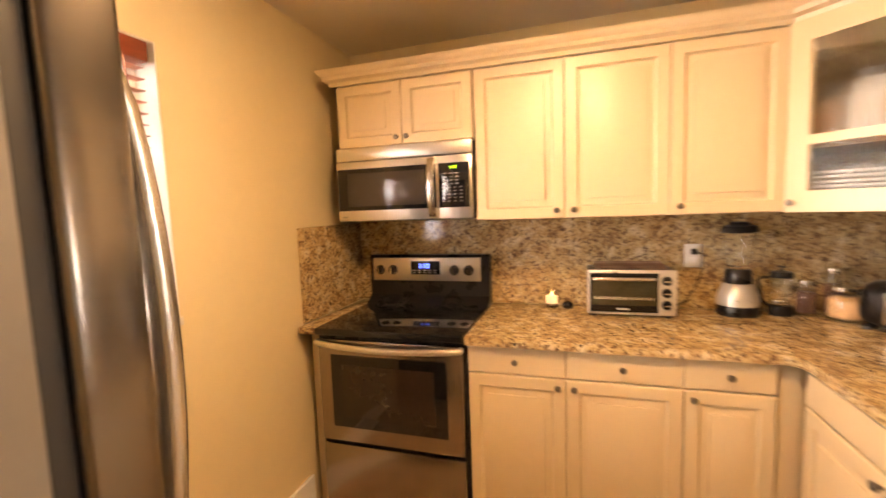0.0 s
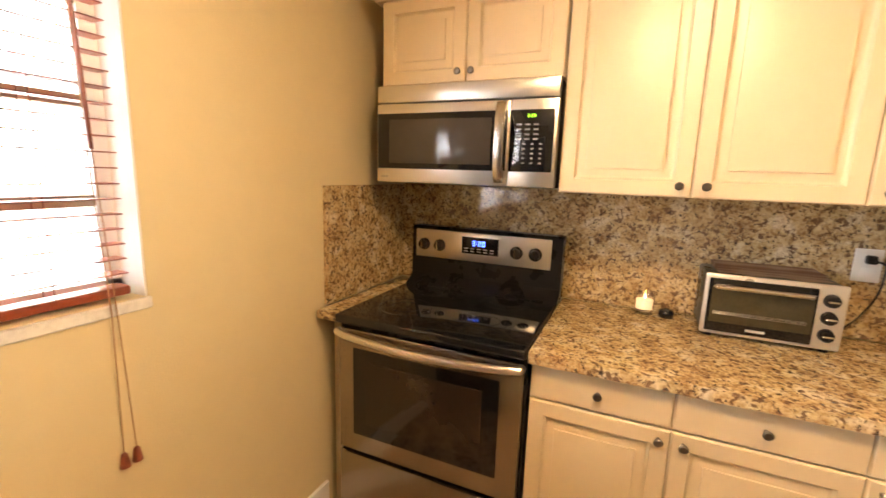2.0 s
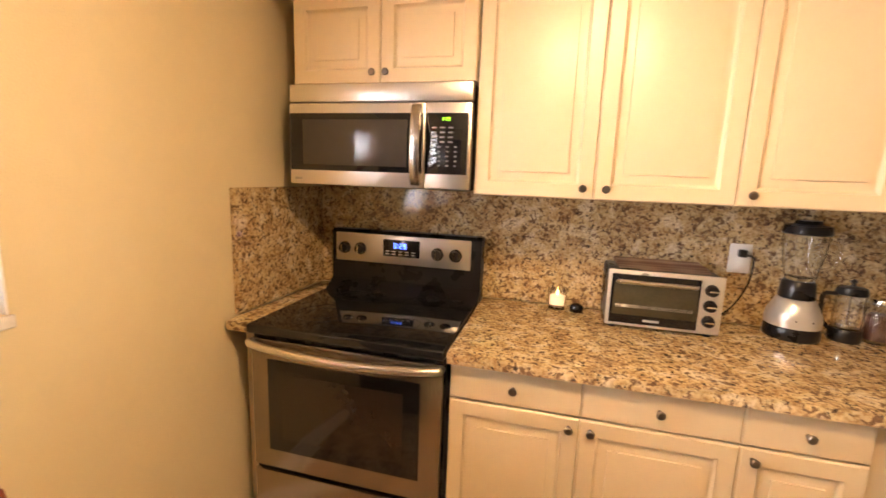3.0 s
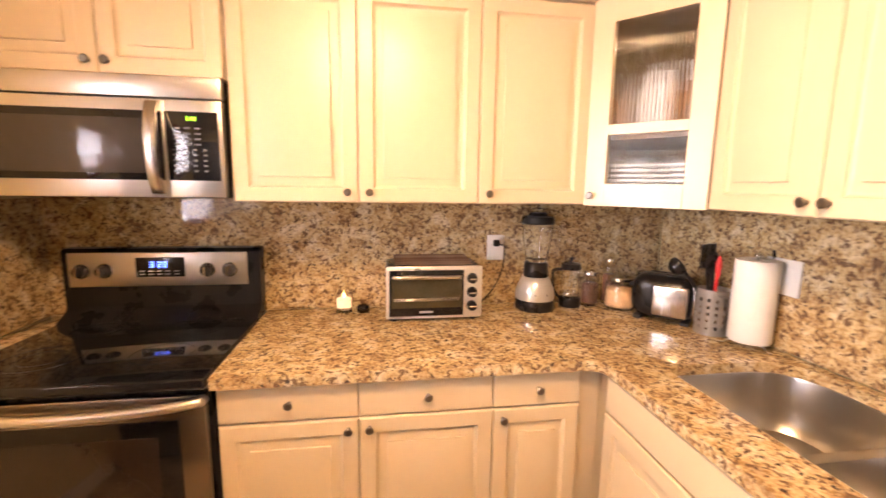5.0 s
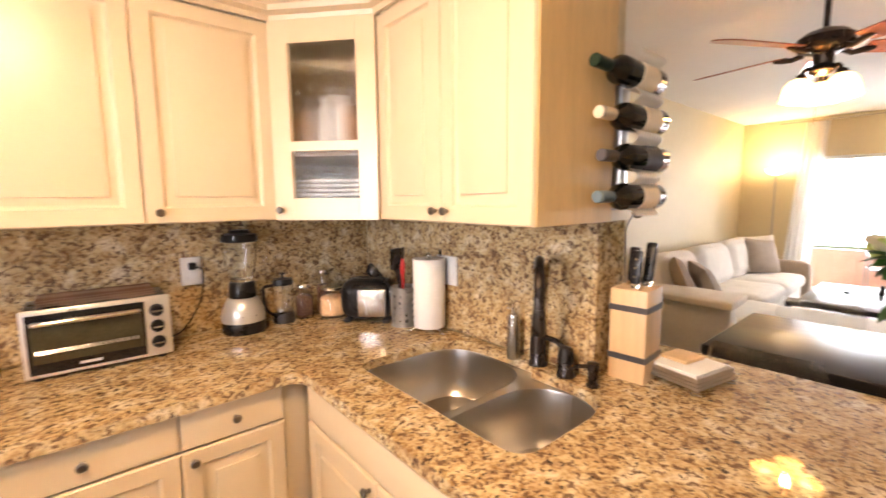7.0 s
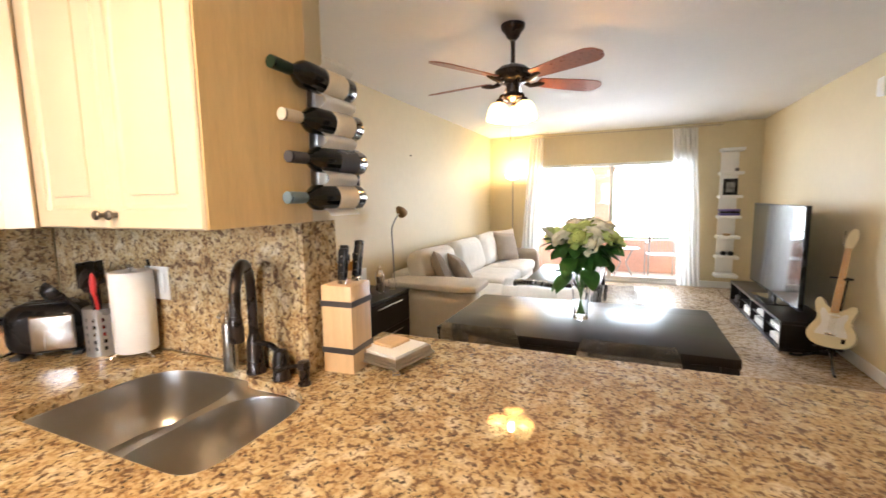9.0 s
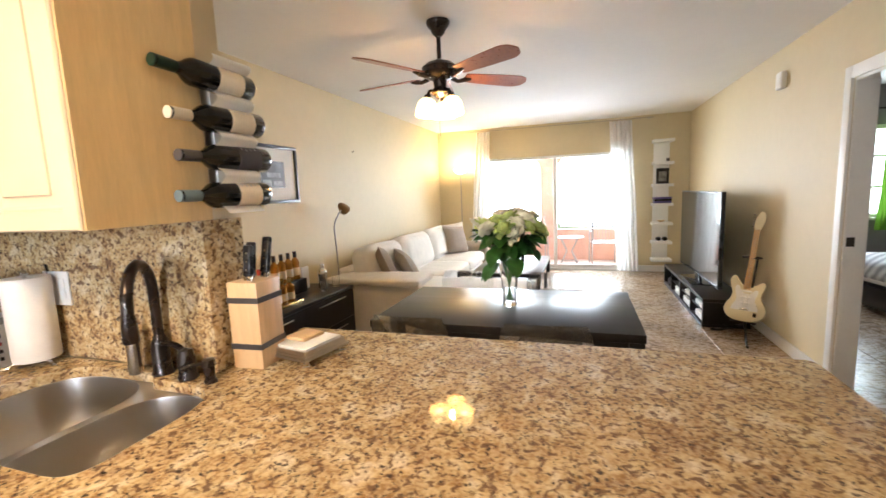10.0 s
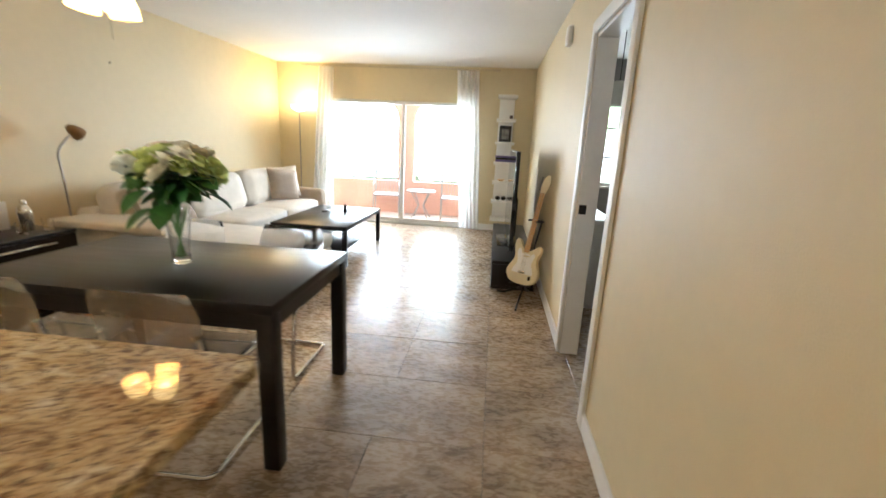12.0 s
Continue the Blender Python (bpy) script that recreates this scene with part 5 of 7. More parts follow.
def curtain(name, y_top0, y_top1, y_bot0, y_bot1, x, z0, z1, folds, mat, text, depth=0.035):
    c = thing(name, pose(x, 0, 0), text, "curtain", "curtains at the window")
    bm = bm_new()
    nu, nv = folds * 10, 16
    g = []
    for j in range(nv + 1):
        t = j / nv
        ya, yb = y_top0 + (y_bot0 - y_top0) * t, y_top1 + (y_bot1 - y_top1) * t
        row = []
        for i in range(nu + 1):
            u = i / nu
            w = 0.75 + 0.35 * math.sin(t * 2.2 + i * 0.07)
            row.append(bm.verts.new((depth * w * math.sin(2 * math.pi * folds * u + 0.5 * math.sin(3 * t + u * 5)), ya + (yb - ya) * u + 0.006 * math.sin(9 * t + 5 * u), z1 + (z0 - z1) * t)))
        g.append(row)
    for j in range(nv):
        for i in range(nu):
            bm.faces.new((g[j][i], g[j][i + 1], g[j + 1][i + 1], g[j + 1][i]))
    part("cloth", bm, mat, c)
    return c


def cloth_material(name, color, through):
    m = material(name, color, 0.9, var=0.04, scale=7, bump=0.15, bscale=280)
    nt = m.node_tree
    p = nt.nodes["Principled BSDF"]
    tr_, mx_ = nt.nodes.new("ShaderNodeBsdfTranslucent"), nt.nodes.new("ShaderNodeMixShader")
    tr_.inputs[0].default_value = (*color, 1)
    mx_.inputs[0].default_value = through
    nt.links.new(p.outputs[0], mx_.inputs[1])
    nt.links.new(tr_.outputs[0], mx_.inputs[2])
    nt.links.new(mx_.outputs[0], nt.nodes["Material Output"].inputs[0])
    return m


VOILE = cloth_material("white_voile", (0.82, 0.81, 0.78), 0.5)
GREENC = cloth_material("green_curtain", (0.11, 0.25, 0.02), 0.3)
curtain("curtain", -0.64, -0.30, -0.78, -0.46, 9.10, 0.03, 2.435, 5, VOILE, "white floor-length curtain gathered beside the sliding door")
curtain("curtain", 1.62, 1.86, 1.72, 2.05, 9.10, 0.03, 2.435, 4, VOILE, "white floor-length curtain gathered beside the sliding door")
rod = thing("curtain_rod", pose(9.10, 0, 2.45), "thin pale curtain rod over the sliding door", "curtain rod")
bm = bm_new()
cyl(bm, (0, -0.95, 0), (0, 2.15, 0), 0.009, seg=12)
part("rod", bm, material("beige_rod", (0.45, 0.38, 0.26), 0.4, var=0.05), rod)
for y in (-0.90, 2.10):
    bm = bm_new()
    cyl(bm, (0, y, 0), (LE - 9.10 - 0.001, y, 0), 0.006, seg=8)
    part("bracket", bm, NICKEL, rod)

# ---- balcony and outdoors ----
bm = bm_new()
box(bm, LE + 0.161, 10.75, -2.2, 3.4, -0.15, -0.02)
structure("balcony_floor", bm, material("balcony_tile", (0.50, 0.42, 0.36), 0.6, var=0.08, scale=4, bump=0.2))


def arch_wall():
    """Stucco balcony front: low parapet, columns and round-headed openings."""
    bm = bm_new()
    X0, X1, TOP, P, SPR = 10.50, 10.66, 2.75, 0.60, 1.72
    cols = [(-2.2, -1.35), (0.577, 0.893), (2.82, 3.4)]
    box(bm, X0, X1, -2.2, 3.4, -0.15, P)
    for a, b in cols:
        box(bm, X0, X1, a, b, P, TOP)
    for (_, a), (b, _) in zip(cols, cols[1:]):
        c, r = (a + b) / 2, (b - a) / 2
        rise, n = 0.52, 24
        prev = None
        for k in range(n + 1):
            th = math.pi * k / n
            y, z = c - r * math.cos(th), SPR + rise * math.sin(th) ** 0.8
            q = [bm.verts.new((x, y, zz)) for x in (X0, X1) for zz in (z, TOP)]
            if prev:
                bm.faces.new((prev[0], q[0], q[1], prev[1]))
                bm.faces.new((prev[2], prev[3], q[3], q[2]))
                bm.faces.new((prev[0], prev[2], q[2], q[0]))
            prev = q
    return structure("wall_balcony", bm, SALMON, "salmon stucco balcony wall with arches")


arch_wall()
bm = bm_new()
box(bm, LE + 0.161, 10.9, -2.2, 3.4, 2.76, 2.86)
structure("balcony_ceiling", bm, CEIL)
bm = bm_new()
box(bm, -400, 400, -400, 400, -3.4, -3.3)
structure("ground", bm, material("lawn_ground", (0.10, 0.13, 0.05), 0.9, var=0.25, scale=0.3, bump=0.4, bscale=3))
HAZE = bpy.data.materials.new("bright_hazy_sky")
HAZE.use_nodes = True
hn = HAZE.node_tree
hp_ = hn.nodes["Principled BSDF"]
hp_.inputs["Base Color"].default_value = (0, 0, 0, 1)
hz, hr, ht = hn.nodes.new("ShaderNodeTexNoise"), hn.nodes.new("ShaderNodeValToRGB"), hn.nodes.new("ShaderNodeTexCoord")
hz.inputs["Scale"].default_value, hz.inputs["Detail"].default_value = 0.16, 6
hr.color_ramp.elements[0].position, hr.color_ramp.elements[1].position = 0.44, 0.56
hr.color_ramp.elements[0].color, hr.color_ramp.elements[1].color = (0.60, 0.80, 0.46, 1), (0.95, 0.98, 1.0, 1)
hn.links.new(ht.outputs["Object"], hz.inputs["Vector"])
hn.links.new(hz.outputs["Fac"], hr.inputs[0])
hn.links.new(hr.outputs[0], hp_.inputs["Emission Color"])
hp_.inputs["Emission Strength"].default_value = 6.5
for nm, a in (("backdrop_east", (62.0, 62.3, -60, 60, -3.3, 45)), ("backdrop_west", (-60.3, -60, -60, 60, -3.3, 45))):
    bm = bm_new()
    box(bm, *a)
    structure(nm, bm, HAZE)

WHITEMETAL = material("grey_patio_metal", (0.40, 0.37, 0.35), 0.4, 0.2, var=0.04)


def patio_chair(m):
    c = thing("patio_chair", m, "grey metal patio armchair on the balcony", "chair", "balcony chairs")
    part("seat", rbox(-0.23, 0.23, -0.22, 0.22, 0.41, 0.43, 0.008), WHITEMETAL, c)
    bm = bm_new()
    tube(bm, rounded([(-0.215, 0.235, 0.47), (-0.215, 0.295, 0.88), (0.215, 0.295, 0.88), (0.215, 0.235, 0.47)], 0.05), 0.010, 8)
    part("backrest", bm, WHITEMETAL, c)
    for k in range(7):
        x = -0.165 + 0.055 * k
        bm = bm_new()
        tube(bm, [(x, 0.215, 0.425), (x, 0.235, 0.50), (x, 0.294, 0.878)], 0.006, 6)
        part("back_bar", bm, WHITEMETAL, c)
    for x in (-0.23, 0.23):
        bm = bm_new()
        tube(bm, rounded([(x, -0.22, 0), (x, -0.22, 0.62), (x, 0.22, 0.64), (x, 0.30, 0.90)], 0.05), 0.012, 8)
        part("arm", bm, WHITEMETAL, c)
        bm = bm_new()
        tube(bm, [(x, 0.26, 0), (x, 0.20, 0.64)], 0.012, 8)
        part("leg", bm, WHITEMETAL, c)
    return c


ch = patio_chair(pose(10.02, 0.98, -0.02, 0, 0, -80))
copy_thing(ch, pose(9.98, -0.28, -0.02, 0, 0, 95))
ptb = thing("patio_table", pose(10.0, 0.33, -0.02), "small round grey metal patio table", "table")
bm = bm_new()
lathe(bm, [(0.0, 0.50), (0.26, 0.50), (0.265, 0.51), (0.26, 0.52), (0, 0.52)], 28)
part("tabletop", bm, WHITEMETAL, ptb)
for a in (45, 135, 225, 315):
    c, s = math.cos(radians(a)), math.sin(radians(a))
    bm = bm_new()
    tube(bm, [(0.22 * c, 0.22 * s, 0.50), (0.06 * c, 0.06 * s, 0.25), (0.22 * c, 0.22 * s, 0.0)], 0.010, 8)
    part("leg", bm, WHITEMETAL, ptb)

# ---- dining table and chairs ----
dt = thing("dining_table", pose(3.66, -0.16, 0), "dark espresso wooden dining table", "table")
TX, TY = 0.852, 1.40
part("tabletop", rbox(0, TX, 0, TY, 0.700, 0.742, 0.004, 2), ESPRESSO, dt)
for a in ((0.02, TX - 0.02, 0.02, 0.04), (0.02, TX - 0.02, TY - 0.04, TY - 0.02), (0.02, 0.04, 0.04, TY - 0.04), (TX - 0.04, TX - 0.02, 0.04, TY - 0.04)):
    part("apron", rbox(*a, 0.625, 0.6995, 0.002, 1), ESPRESSO, dt)
for x in (0.004, TX - 0.074):
    for y in (0.004, TY - 0.074):
        part("leg", rbox(x, x + 0.070, y, y + 0.070, 0, 0.6995, 0.004, 2), ESPRESSO, dt)


def acrylic_chair(m):
    """Clear shell on a chrome cantilever frame; it faces +x."""
    c = thing("dining_chair", m, "clear acrylic dining chair on a chrome cantilever frame", "chair", "chairs round the table")
    bm = bm_new()
    n, w = 22, 9
    line = [Vector((p[0], 0, p[1])) for p in [(q.x, q.y) for q in rounded([(0.40, 0.445, 0), (0.02, 0.43, 0), (-0.06, 0.805, 0)], 0.11, 14)]]
    fine = []
    for p, q in zip(line, line[1:]):
        k = max(1, int((q - p).length / 0.04))
        fine += [p.lerp(q, j / k) for j in range(k)]
    fine.append(line[-1])
    g = []
    for i, p in enumerate(fine):
        row = []
        t = i / (len(fine) - 1)
        half = 0.215 if t < 0.9 else 0.215 - 0.03 * ((t - 0.9) / 0.1) ** 2
        for j in range(w + 1):
            u = j / w * 2 - 1
            row.append(bm.verts.new((p.x + 0.012 * (1 - u * u) * (-1 if t > 0.55 else 0), half * u, p.z - 0.008 * (1 - u * u) * (1 if t < 0.5 else 0))))
        g.append(row)
    for a, b in zip(g, g[1:]):
        for j in range(w):
            bm.faces.new((a[j], a[j + 1], b[j + 1], b[j]))
    bmesh.ops.solidify(bm, geom=list(bm.faces), thickness=0.007)
    sh = part("shell", bm, ACRYL, c, "clear acrylic seat and back")
    sh.visible_shadow = False
    bm = bm_new()
    s = 0.205
    loop = [(-0.03, s - 0.01, 0.62), (0.02, s, 0.415), (0.38, s, 0.415), (0.43, s, 0.012), (-0.04, s, 0.012), (-0.04, -s, 0.012), (0.43, -s, 0.012), (0.38, -s, 0.415), (0.02, -s, 0.415), (-0.03, -s + 0.01, 0.62)]
    tube(bm, rounded(loop, 0.05, 6), 0.011, 10)
    part("frame", bm, CHROME, c, "bent chrome tube frame")
    for x in (0.10, 0.33):
        bm = bm_new()
        cyl(bm, (x, -s, 0.418), (x, s, 0.418), 0.008, seg=10)
        part("cross_bar", bm, CHROME, c)
    return c


ac = acrylic_chair(pose(3.62, 0.975, 0, 0, 0, 0))
copy_thing(ac, pose(3.60, 0.285, 0, 0, 0, 2))
copy_thing(ac, pose(4.74, 0.30, 0, 0, 0, 180))
copy_thing(ac, pose(4.76, 0.98, 0, 0, 0, 178))

# flowers
fl = thing("flower_vase", pose(4.092, 0.530, 0.7425), "clear glass vase of cream and green blooms on the table", "vase")
bm = bm_new()
lathe(bm, [(0.040, 0), (0.043, 0.004), (0.042, 0.02), (0.040, 0.05), (0.048, 0.15), (0.062, 0.262), (0.0595, 0.262), (0.045, 0.15), (0.037, 0.05), (0.036, 0.026), (0, 0.022)], 10)
g = part("vase", bm, GLASS, fl, "cut clear glass vase")
g.visible_shadow = False
WATER = material("vase_water", (0.85, 0.93, 0.88), 0.02, var=0.0, trans=1.0)
STEM = material("flower_stem", (0.07, 0.16, 0.03), 0.5, var=0.2, scale=20)
LEAF = material("dark_leaf", (0.036, 0.118, 0.018), 0.4, var=0.35, scale=25, bump=0.2, bscale=60)
PETAL = [material("cream_petal", (0.88, 0.84, 0.66), 0.6, var=0.08, scale=30), material("pale_green_petal", (0.66, 0.74, 0.27), 0.6, var=0.12, scale=30), material("blush_petal", (0.88, 0.79, 0.64), 0.6, var=0.08, scale=30)]
rng = random.Random(5)
heads = []
for k in range(26):
    a = k * 2.39996
    rr = 0.195 * math.sqrt((k + 0.5) / 26)
    h = 0.548 - 0.090 * (rr / 0.195) ** 2 + rng.uniform(-0.016, 0.016)
    heads.append((rr * math.cos(a), rr * math.sin(a), h))
for k, (x, y, z) in enumerate(heads[:20:2]):
    bm = bm_new()
    tube(bm, [(-x * 0.14, -y * 0.14, 0.027), (x * 0.20, y * 0.20, 0.23), (x * 0.7, y * 0.7, z - 0.06), (x, y, z - 0.012)], 0.0032, 6)
    part("stem", bm, STEM, fl)


def rose(r):
    """A bloom of overlapping cupped petals."""
    bm = bm_new()
    for ring, (cnt, rad, tilt, size) in enumerate(((3, 0.14, 8, 0.5), (5, 0.36, 24, 0.62), (6, 0.62, 46, 0.72), (7, 0.80, 72, 0.70))):
        for q in range(cnt):
            a = 2 * math.pi * (q + 0.37 * ring) / cnt
            m = Matrix.Rotation(a, 4, "Z") @ Matrix.Translation((rad * r * 0.55, 0, -0.12 * ring * r)) @ Matrix.Rotation(radians(tilt), 4, "Y")
            vs = []
            for i in range(4):
                v = i / 3
                for j in range(5):
                    u = j / 4 * 2 - 1
                    wid = size * r * 0.85 * math.sin(math.pi * (0.18 + 0.72 * v)) ** 0.7
                    vs.append(bm.verts.new(m @ Vector((-0.25 * r * (u * u) * size + 0.20 * r * v * v * (0.2 + 0.3 * ring), wid * u, size * r * 1.15 * v - 0.25 * r))))
            for i in range(3):
                for j in range(4):
                    bm.faces.new((vs[i * 5 + j], vs[i * 5 + j + 1], vs[i * 5 + j + 6], vs[i * 5 + j + 5]))
    return bm


meshes = [finish("rose_bloom", rose(0.054), PETAL[i]) for i in range(3)]
for k, (x, y, z) in enumerate(heads):
    o = new("rose_bloom", meshes[(0, 2, 0, 2, 1)[k % 5] if k < 14 else (1, 0, 1)[k % 3]])
    o.parent = fl
    s = rng.uniform(0.95, 1.45)
    o.matrix_basis = pose(x, y, z, -y * 260, x * 260, rng.uniform(0, 360)) @ Matrix.Diagonal((s, s, s, 1))


def leaf_mesh(L, W):
    bm = bm_new()
    rows = []
    for i in range(7):
        t = i / 6
        w = W * math.sin(math.pi * min(1, 0.06 + t * 0.94)) ** 0.75
        z = -0.35 * L * t * t
        rows.append([bm.verts.new((L * t, -w, z + 0.25 * w)), bm.verts.new((L * t, 0, z)), bm.verts.new((L * t, w, z + 0.25 * w))])
    for a, b in zip(rows, rows[1:]):
        for j in range(2):
            bm.faces.new((a[j], a[j + 1], b[j + 1], b[j]))
    return finish("leaf", bm, LEAF)


leaves = [leaf_mesh(0.085, 0.028), leaf_mesh(0.12, 0.042), leaf_mesh(0.10, 0.036)]
for k in range(80):
    a = k * 2.39996 + rng.uniform(-0.2, 0.2)
    t = rng.random()
    z = 0.335 + 0.105 * t
    rr = (0.030 + 0.135 * t) * rng.uniform(0.55, 1.05)
    o = new("leaf", leaves[k % 3])
    o.parent = fl
    o.matrix_basis = pose(rr * math.cos(a), rr * math.sin(a), z, rng.uniform(-35, 35), rng.uniform(-35, 30), math.degrees(a) + rng.uniform(-40, 40))
for a, z, r in ((150, 0.27, 0.10), (165, 0.36, 0.13), (-40, 0.33, 0.13), (120, 0.25, 0.06), (200, 0.30, 0.11)):
    o = new("leaf", leaves[1])
    o.parent = fl
    o.matrix_basis = pose(r * math.cos(radians(a)), r * math.sin(radians(a)), z, 0, 20, a) @ Matrix.Diagonal((1.2, 1.2, 1.2, 1))

# ---- ceiling fan ----
fan = thing("ceiling_fan", pose(4.36, 0.995, 0), "bronze ceiling fan with cherry blades and three lit glass shades", "ceiling fan")
bm = bm_new()
lathe(bm, [(0.075, LC - 0.0005), (0.076, LC - 0.012), (0.070, LC - 0.03), (0.048, LC - 0.055), (0.040, LC - 0.075), (0.020, LC - 0.095)][::-1], 28)
part("canopy", bm, BRONZE, fan)
bm = bm_new()
cyl(bm, (0, 0, LC - 0.10), (0, 0, 2.255), 0.014, seg=14)
part("downrod", bm, BRONZE, fan)
bm = bm_new()
lathe(bm, [(0.02, 2.275), (0.035, 2.268), (0.085, 2.250), (0.115, 2.225), (0.120, 2.190), (0.105, 2.168), (0.075, 2.155), (0.045, 2.145), (0.04, 2.10), (0.055, 2.085), (0.06, 2.065), (0.03, 2.045), (0.0, 2.04)][::-1], 30)
part("motor_housing", bm, BRONZE, fan)
for ang in (151, 79, 14, -50, -122):
    rm = Matrix.Rotation(radians(ang), 4, "Z")
    bm = bm_new()
    tube(bm, [rm @ Vector(p) for p in ((0.085, 0.0, 2.165), (0.13, 0.012, 2.150), (0.175, 0, 2.160), (0.22, 0, 2.168))], [0.016, 0.013, 0.016, 0.011], 8)
    part("blade_iron", bm, BRONZE, fan)
    bm = bm_new()
    outl = []
    for k in range(25):
        t = k / 24
        w = 0.050 + 0.022 * math.sin(math.pi * t * 0.62)
        outl.append((0.175 + 0.475 * t, w if t < 0.80 else w * math.sqrt(max(0.0, 1 - ((t - 0.80) / 0.20) ** 2)) + 0.001))
    ring = [(x, w) for x, w in outl] + [(x, -w) for x, w in outl[::-1]]
    mm = rm @ Matrix.Translation((0, 0, 2.170)) @ Matrix.Rotation(radians(-13), 4, "X")
    lo = [bm.verts.new(mm @ Vector((x, y, 0))) for x, y in ring]
    hi = [bm.verts.new(mm @ Vector((x, y, 0.006))) for x, y in ring]
    bm.faces.new(lo[::-1])
    bm.faces.new(hi)
    for k in range(len(lo)):
        bm.faces.new((lo[k], lo[(k + 1) % len(lo)], hi[(k + 1) % len(lo)], hi[k]))
    part("blade", bm, FANWOOD, fan, "glossy cherry wood blade")
SHADE = material("lit_frosted_shade", (1.0, 0.64, 0.22), 0.4, var=0.0, emit=6.0)
BULB = material("lit_bulb", (1.0, 0.72, 0.36), 0.4, var=0.0, emit=18.0)
for ang in (5, 125, 245):
    c, s = math.cos(radians(ang)), math.sin(radians(ang))
    hub = (0.088 * c, 0.088 * s, 0)
    bm = bm_new()
    tube(bm, rounded([(0.02 * c, 0.02 * s, 2.075), (0.075 * c, 0.075 * s, 2.082), (0.088 * c, 0.088 * s, 2.045)], 0.025), 0.010, 8)
    lathe(bm, [(0.0, 2.056), (0.020, 2.053), (0.028, 2.030), (0.0, 2.029)][::-1], 14, hub)
    arm = part("light_arm", bm, BRONZE, fan)
    at = (hub[0], hub[1], 2.030)
    tilt = Matrix.Rotation(radians(-9), 3, Vector((-s, c, 0)))
    bm = bm_new()
    lathe(bm, [(0.026, 0.0), (0.048, -0.014), (0.062, -0.040), (0.068, -0.075), (0.070, -0.118), (0.067, -0.119), (0.065, -0.075), (0.058, -0.042), (0.022, -0.006)], 24, at, tilt)
    part("shade", bm, SHADE, arm, "frosted bell glass shade, lit")
    bm = bm_new()
    lathe(bm, [(0.0, -0.012), (0.014, -0.016), (0.030, -0.058), (0.032, -0.078), (0.023, -0.098), (0.0, -0.104)], 16, at, tilt)
    part("bulb", bm, BULB, arm, "glowing bulb")
bm = bm_new()
cyl(bm, (0.02, 0.02, 1.80), (0.02, 0.02, 2.05), 0.0012, seg=6)
part("pull_chain", bm, BRONZE, fan)

# ---- kitchen ceiling light ----
kl = thing("ceiling_light", pose(1.20, 0.90, KC), "round flush ceiling light with a frosted dome", "ceiling light")
bm = bm_new()
lathe(bm, [(0.0, -0.018), (0.17, -0.018), (0.175, -0.012), (0.175, -0.0005), (0, -0.0005)], 32)
part("base", bm, NICKEL, kl)
bm = bm_new()
lathe(bm, [(0.0, -0.042), (0.06, -0.040), (0.12, -0.033), (0.155, -0.019), (0.0, -0.0185)], 32)
part("diffuser", bm, material("lit_dome_glass", (1.0, 0.78, 0.48), 0.4, var=0.0, emit=2.5), kl, "frosted dome, lit")

# ---- sideboard and what stands on it ----
sbd = thing("sideboard", pose(3.58, 2.155, 0), "low black-brown sideboard with long metal handles", "sideboard")
SW, SDP, SH = 1.48, 0.44, 0.612
part("top", rbox(-0.005, SW + 0.005, -0.012, SDP, SH - 0.025, SH, 0.003, 2), ESPRESSO, sbd)
part("body", rbox(0, SW, 0.012, SDP, 0.05, SH - 0.0255, 0.002, 1), ESPRESSO, sbd)
part("plinth", rbox(0.02, SW - 0.02, 0.04, SDP - 0.02, 0, 0.0495, 0.002, 1), ESPRESSO, sbd)
for k in range(2):
    x0 = 0.002 + k * SW / 2
    for z0, z1 in ((0.335, 0.582), (0.06, 0.330)):
        d = part("drawer", rbox(x0, x0 + SW / 2 - 0.004, -0.008, 0.0115, z0, z1, 0.002, 1), ESPRESSO, sbd)
        bm = bm_new()
        tube(bm, rounded([(x0 + 0.17, -0.008, z1 - 0.04), (x0 + 0.17, -0.030, z1 - 0.04), (x0 + 0.57, -0.030, z1 - 0.04), (x0 + 0.57, -0.008, z1 - 0.04)], 0.008), 0.006, 8)
        part("handle", bm, CHROME, d, "long brushed metal bar handle")
ST = SH + 0.0005
tb = thing("tissue_box", pose(3.83, 2.28, ST), "black box with a white tissue pulled out", "tissue box")
part("box", rbox(-0.12, 0.12, -0.065, 0.065, 0, 0.115, 0.004), ESPRESSO, tb)
bm = bm_new()
rows = []
for j in range(6):
    t = j / 5
    rows.append([bm.verts.new(((0.03 + 0.07 * t) * math.cos(a * 0.5236) * (1 + 0.18 * math.sin(a * 2.1)), (0.012 + 0.03 * t) * math.sin(a * 0.5236), 0.113 + 0.075 * t + 0.014 * math.sin(a * 1.7) * t)) for a in range(12)])
for a, b in zip(rows, rows[1:]):
    for k in range(12):
        bm.faces.new((a[k], a[(k + 1) % 12], b[(k + 1) % 12], b[k]))
part("tissue", bm, PAPER, tb)
tray = thing("bar_tray", pose(4.24, 2.36, ST), "mirrored drinks tray with gold edge on the sideboard", "tray")
GOLD = material("gold_edge", (0.60, 0.40, 0.14), 0.25, 1.0, var=0.05)
part("base", rbox(-0.22, 0.20, -0.12, 0.12, 0, 0.008, 0.002), material("mirror_tray", (0.75, 0.72, 0.66), 0.06, 1.0, var=0.02), tray)
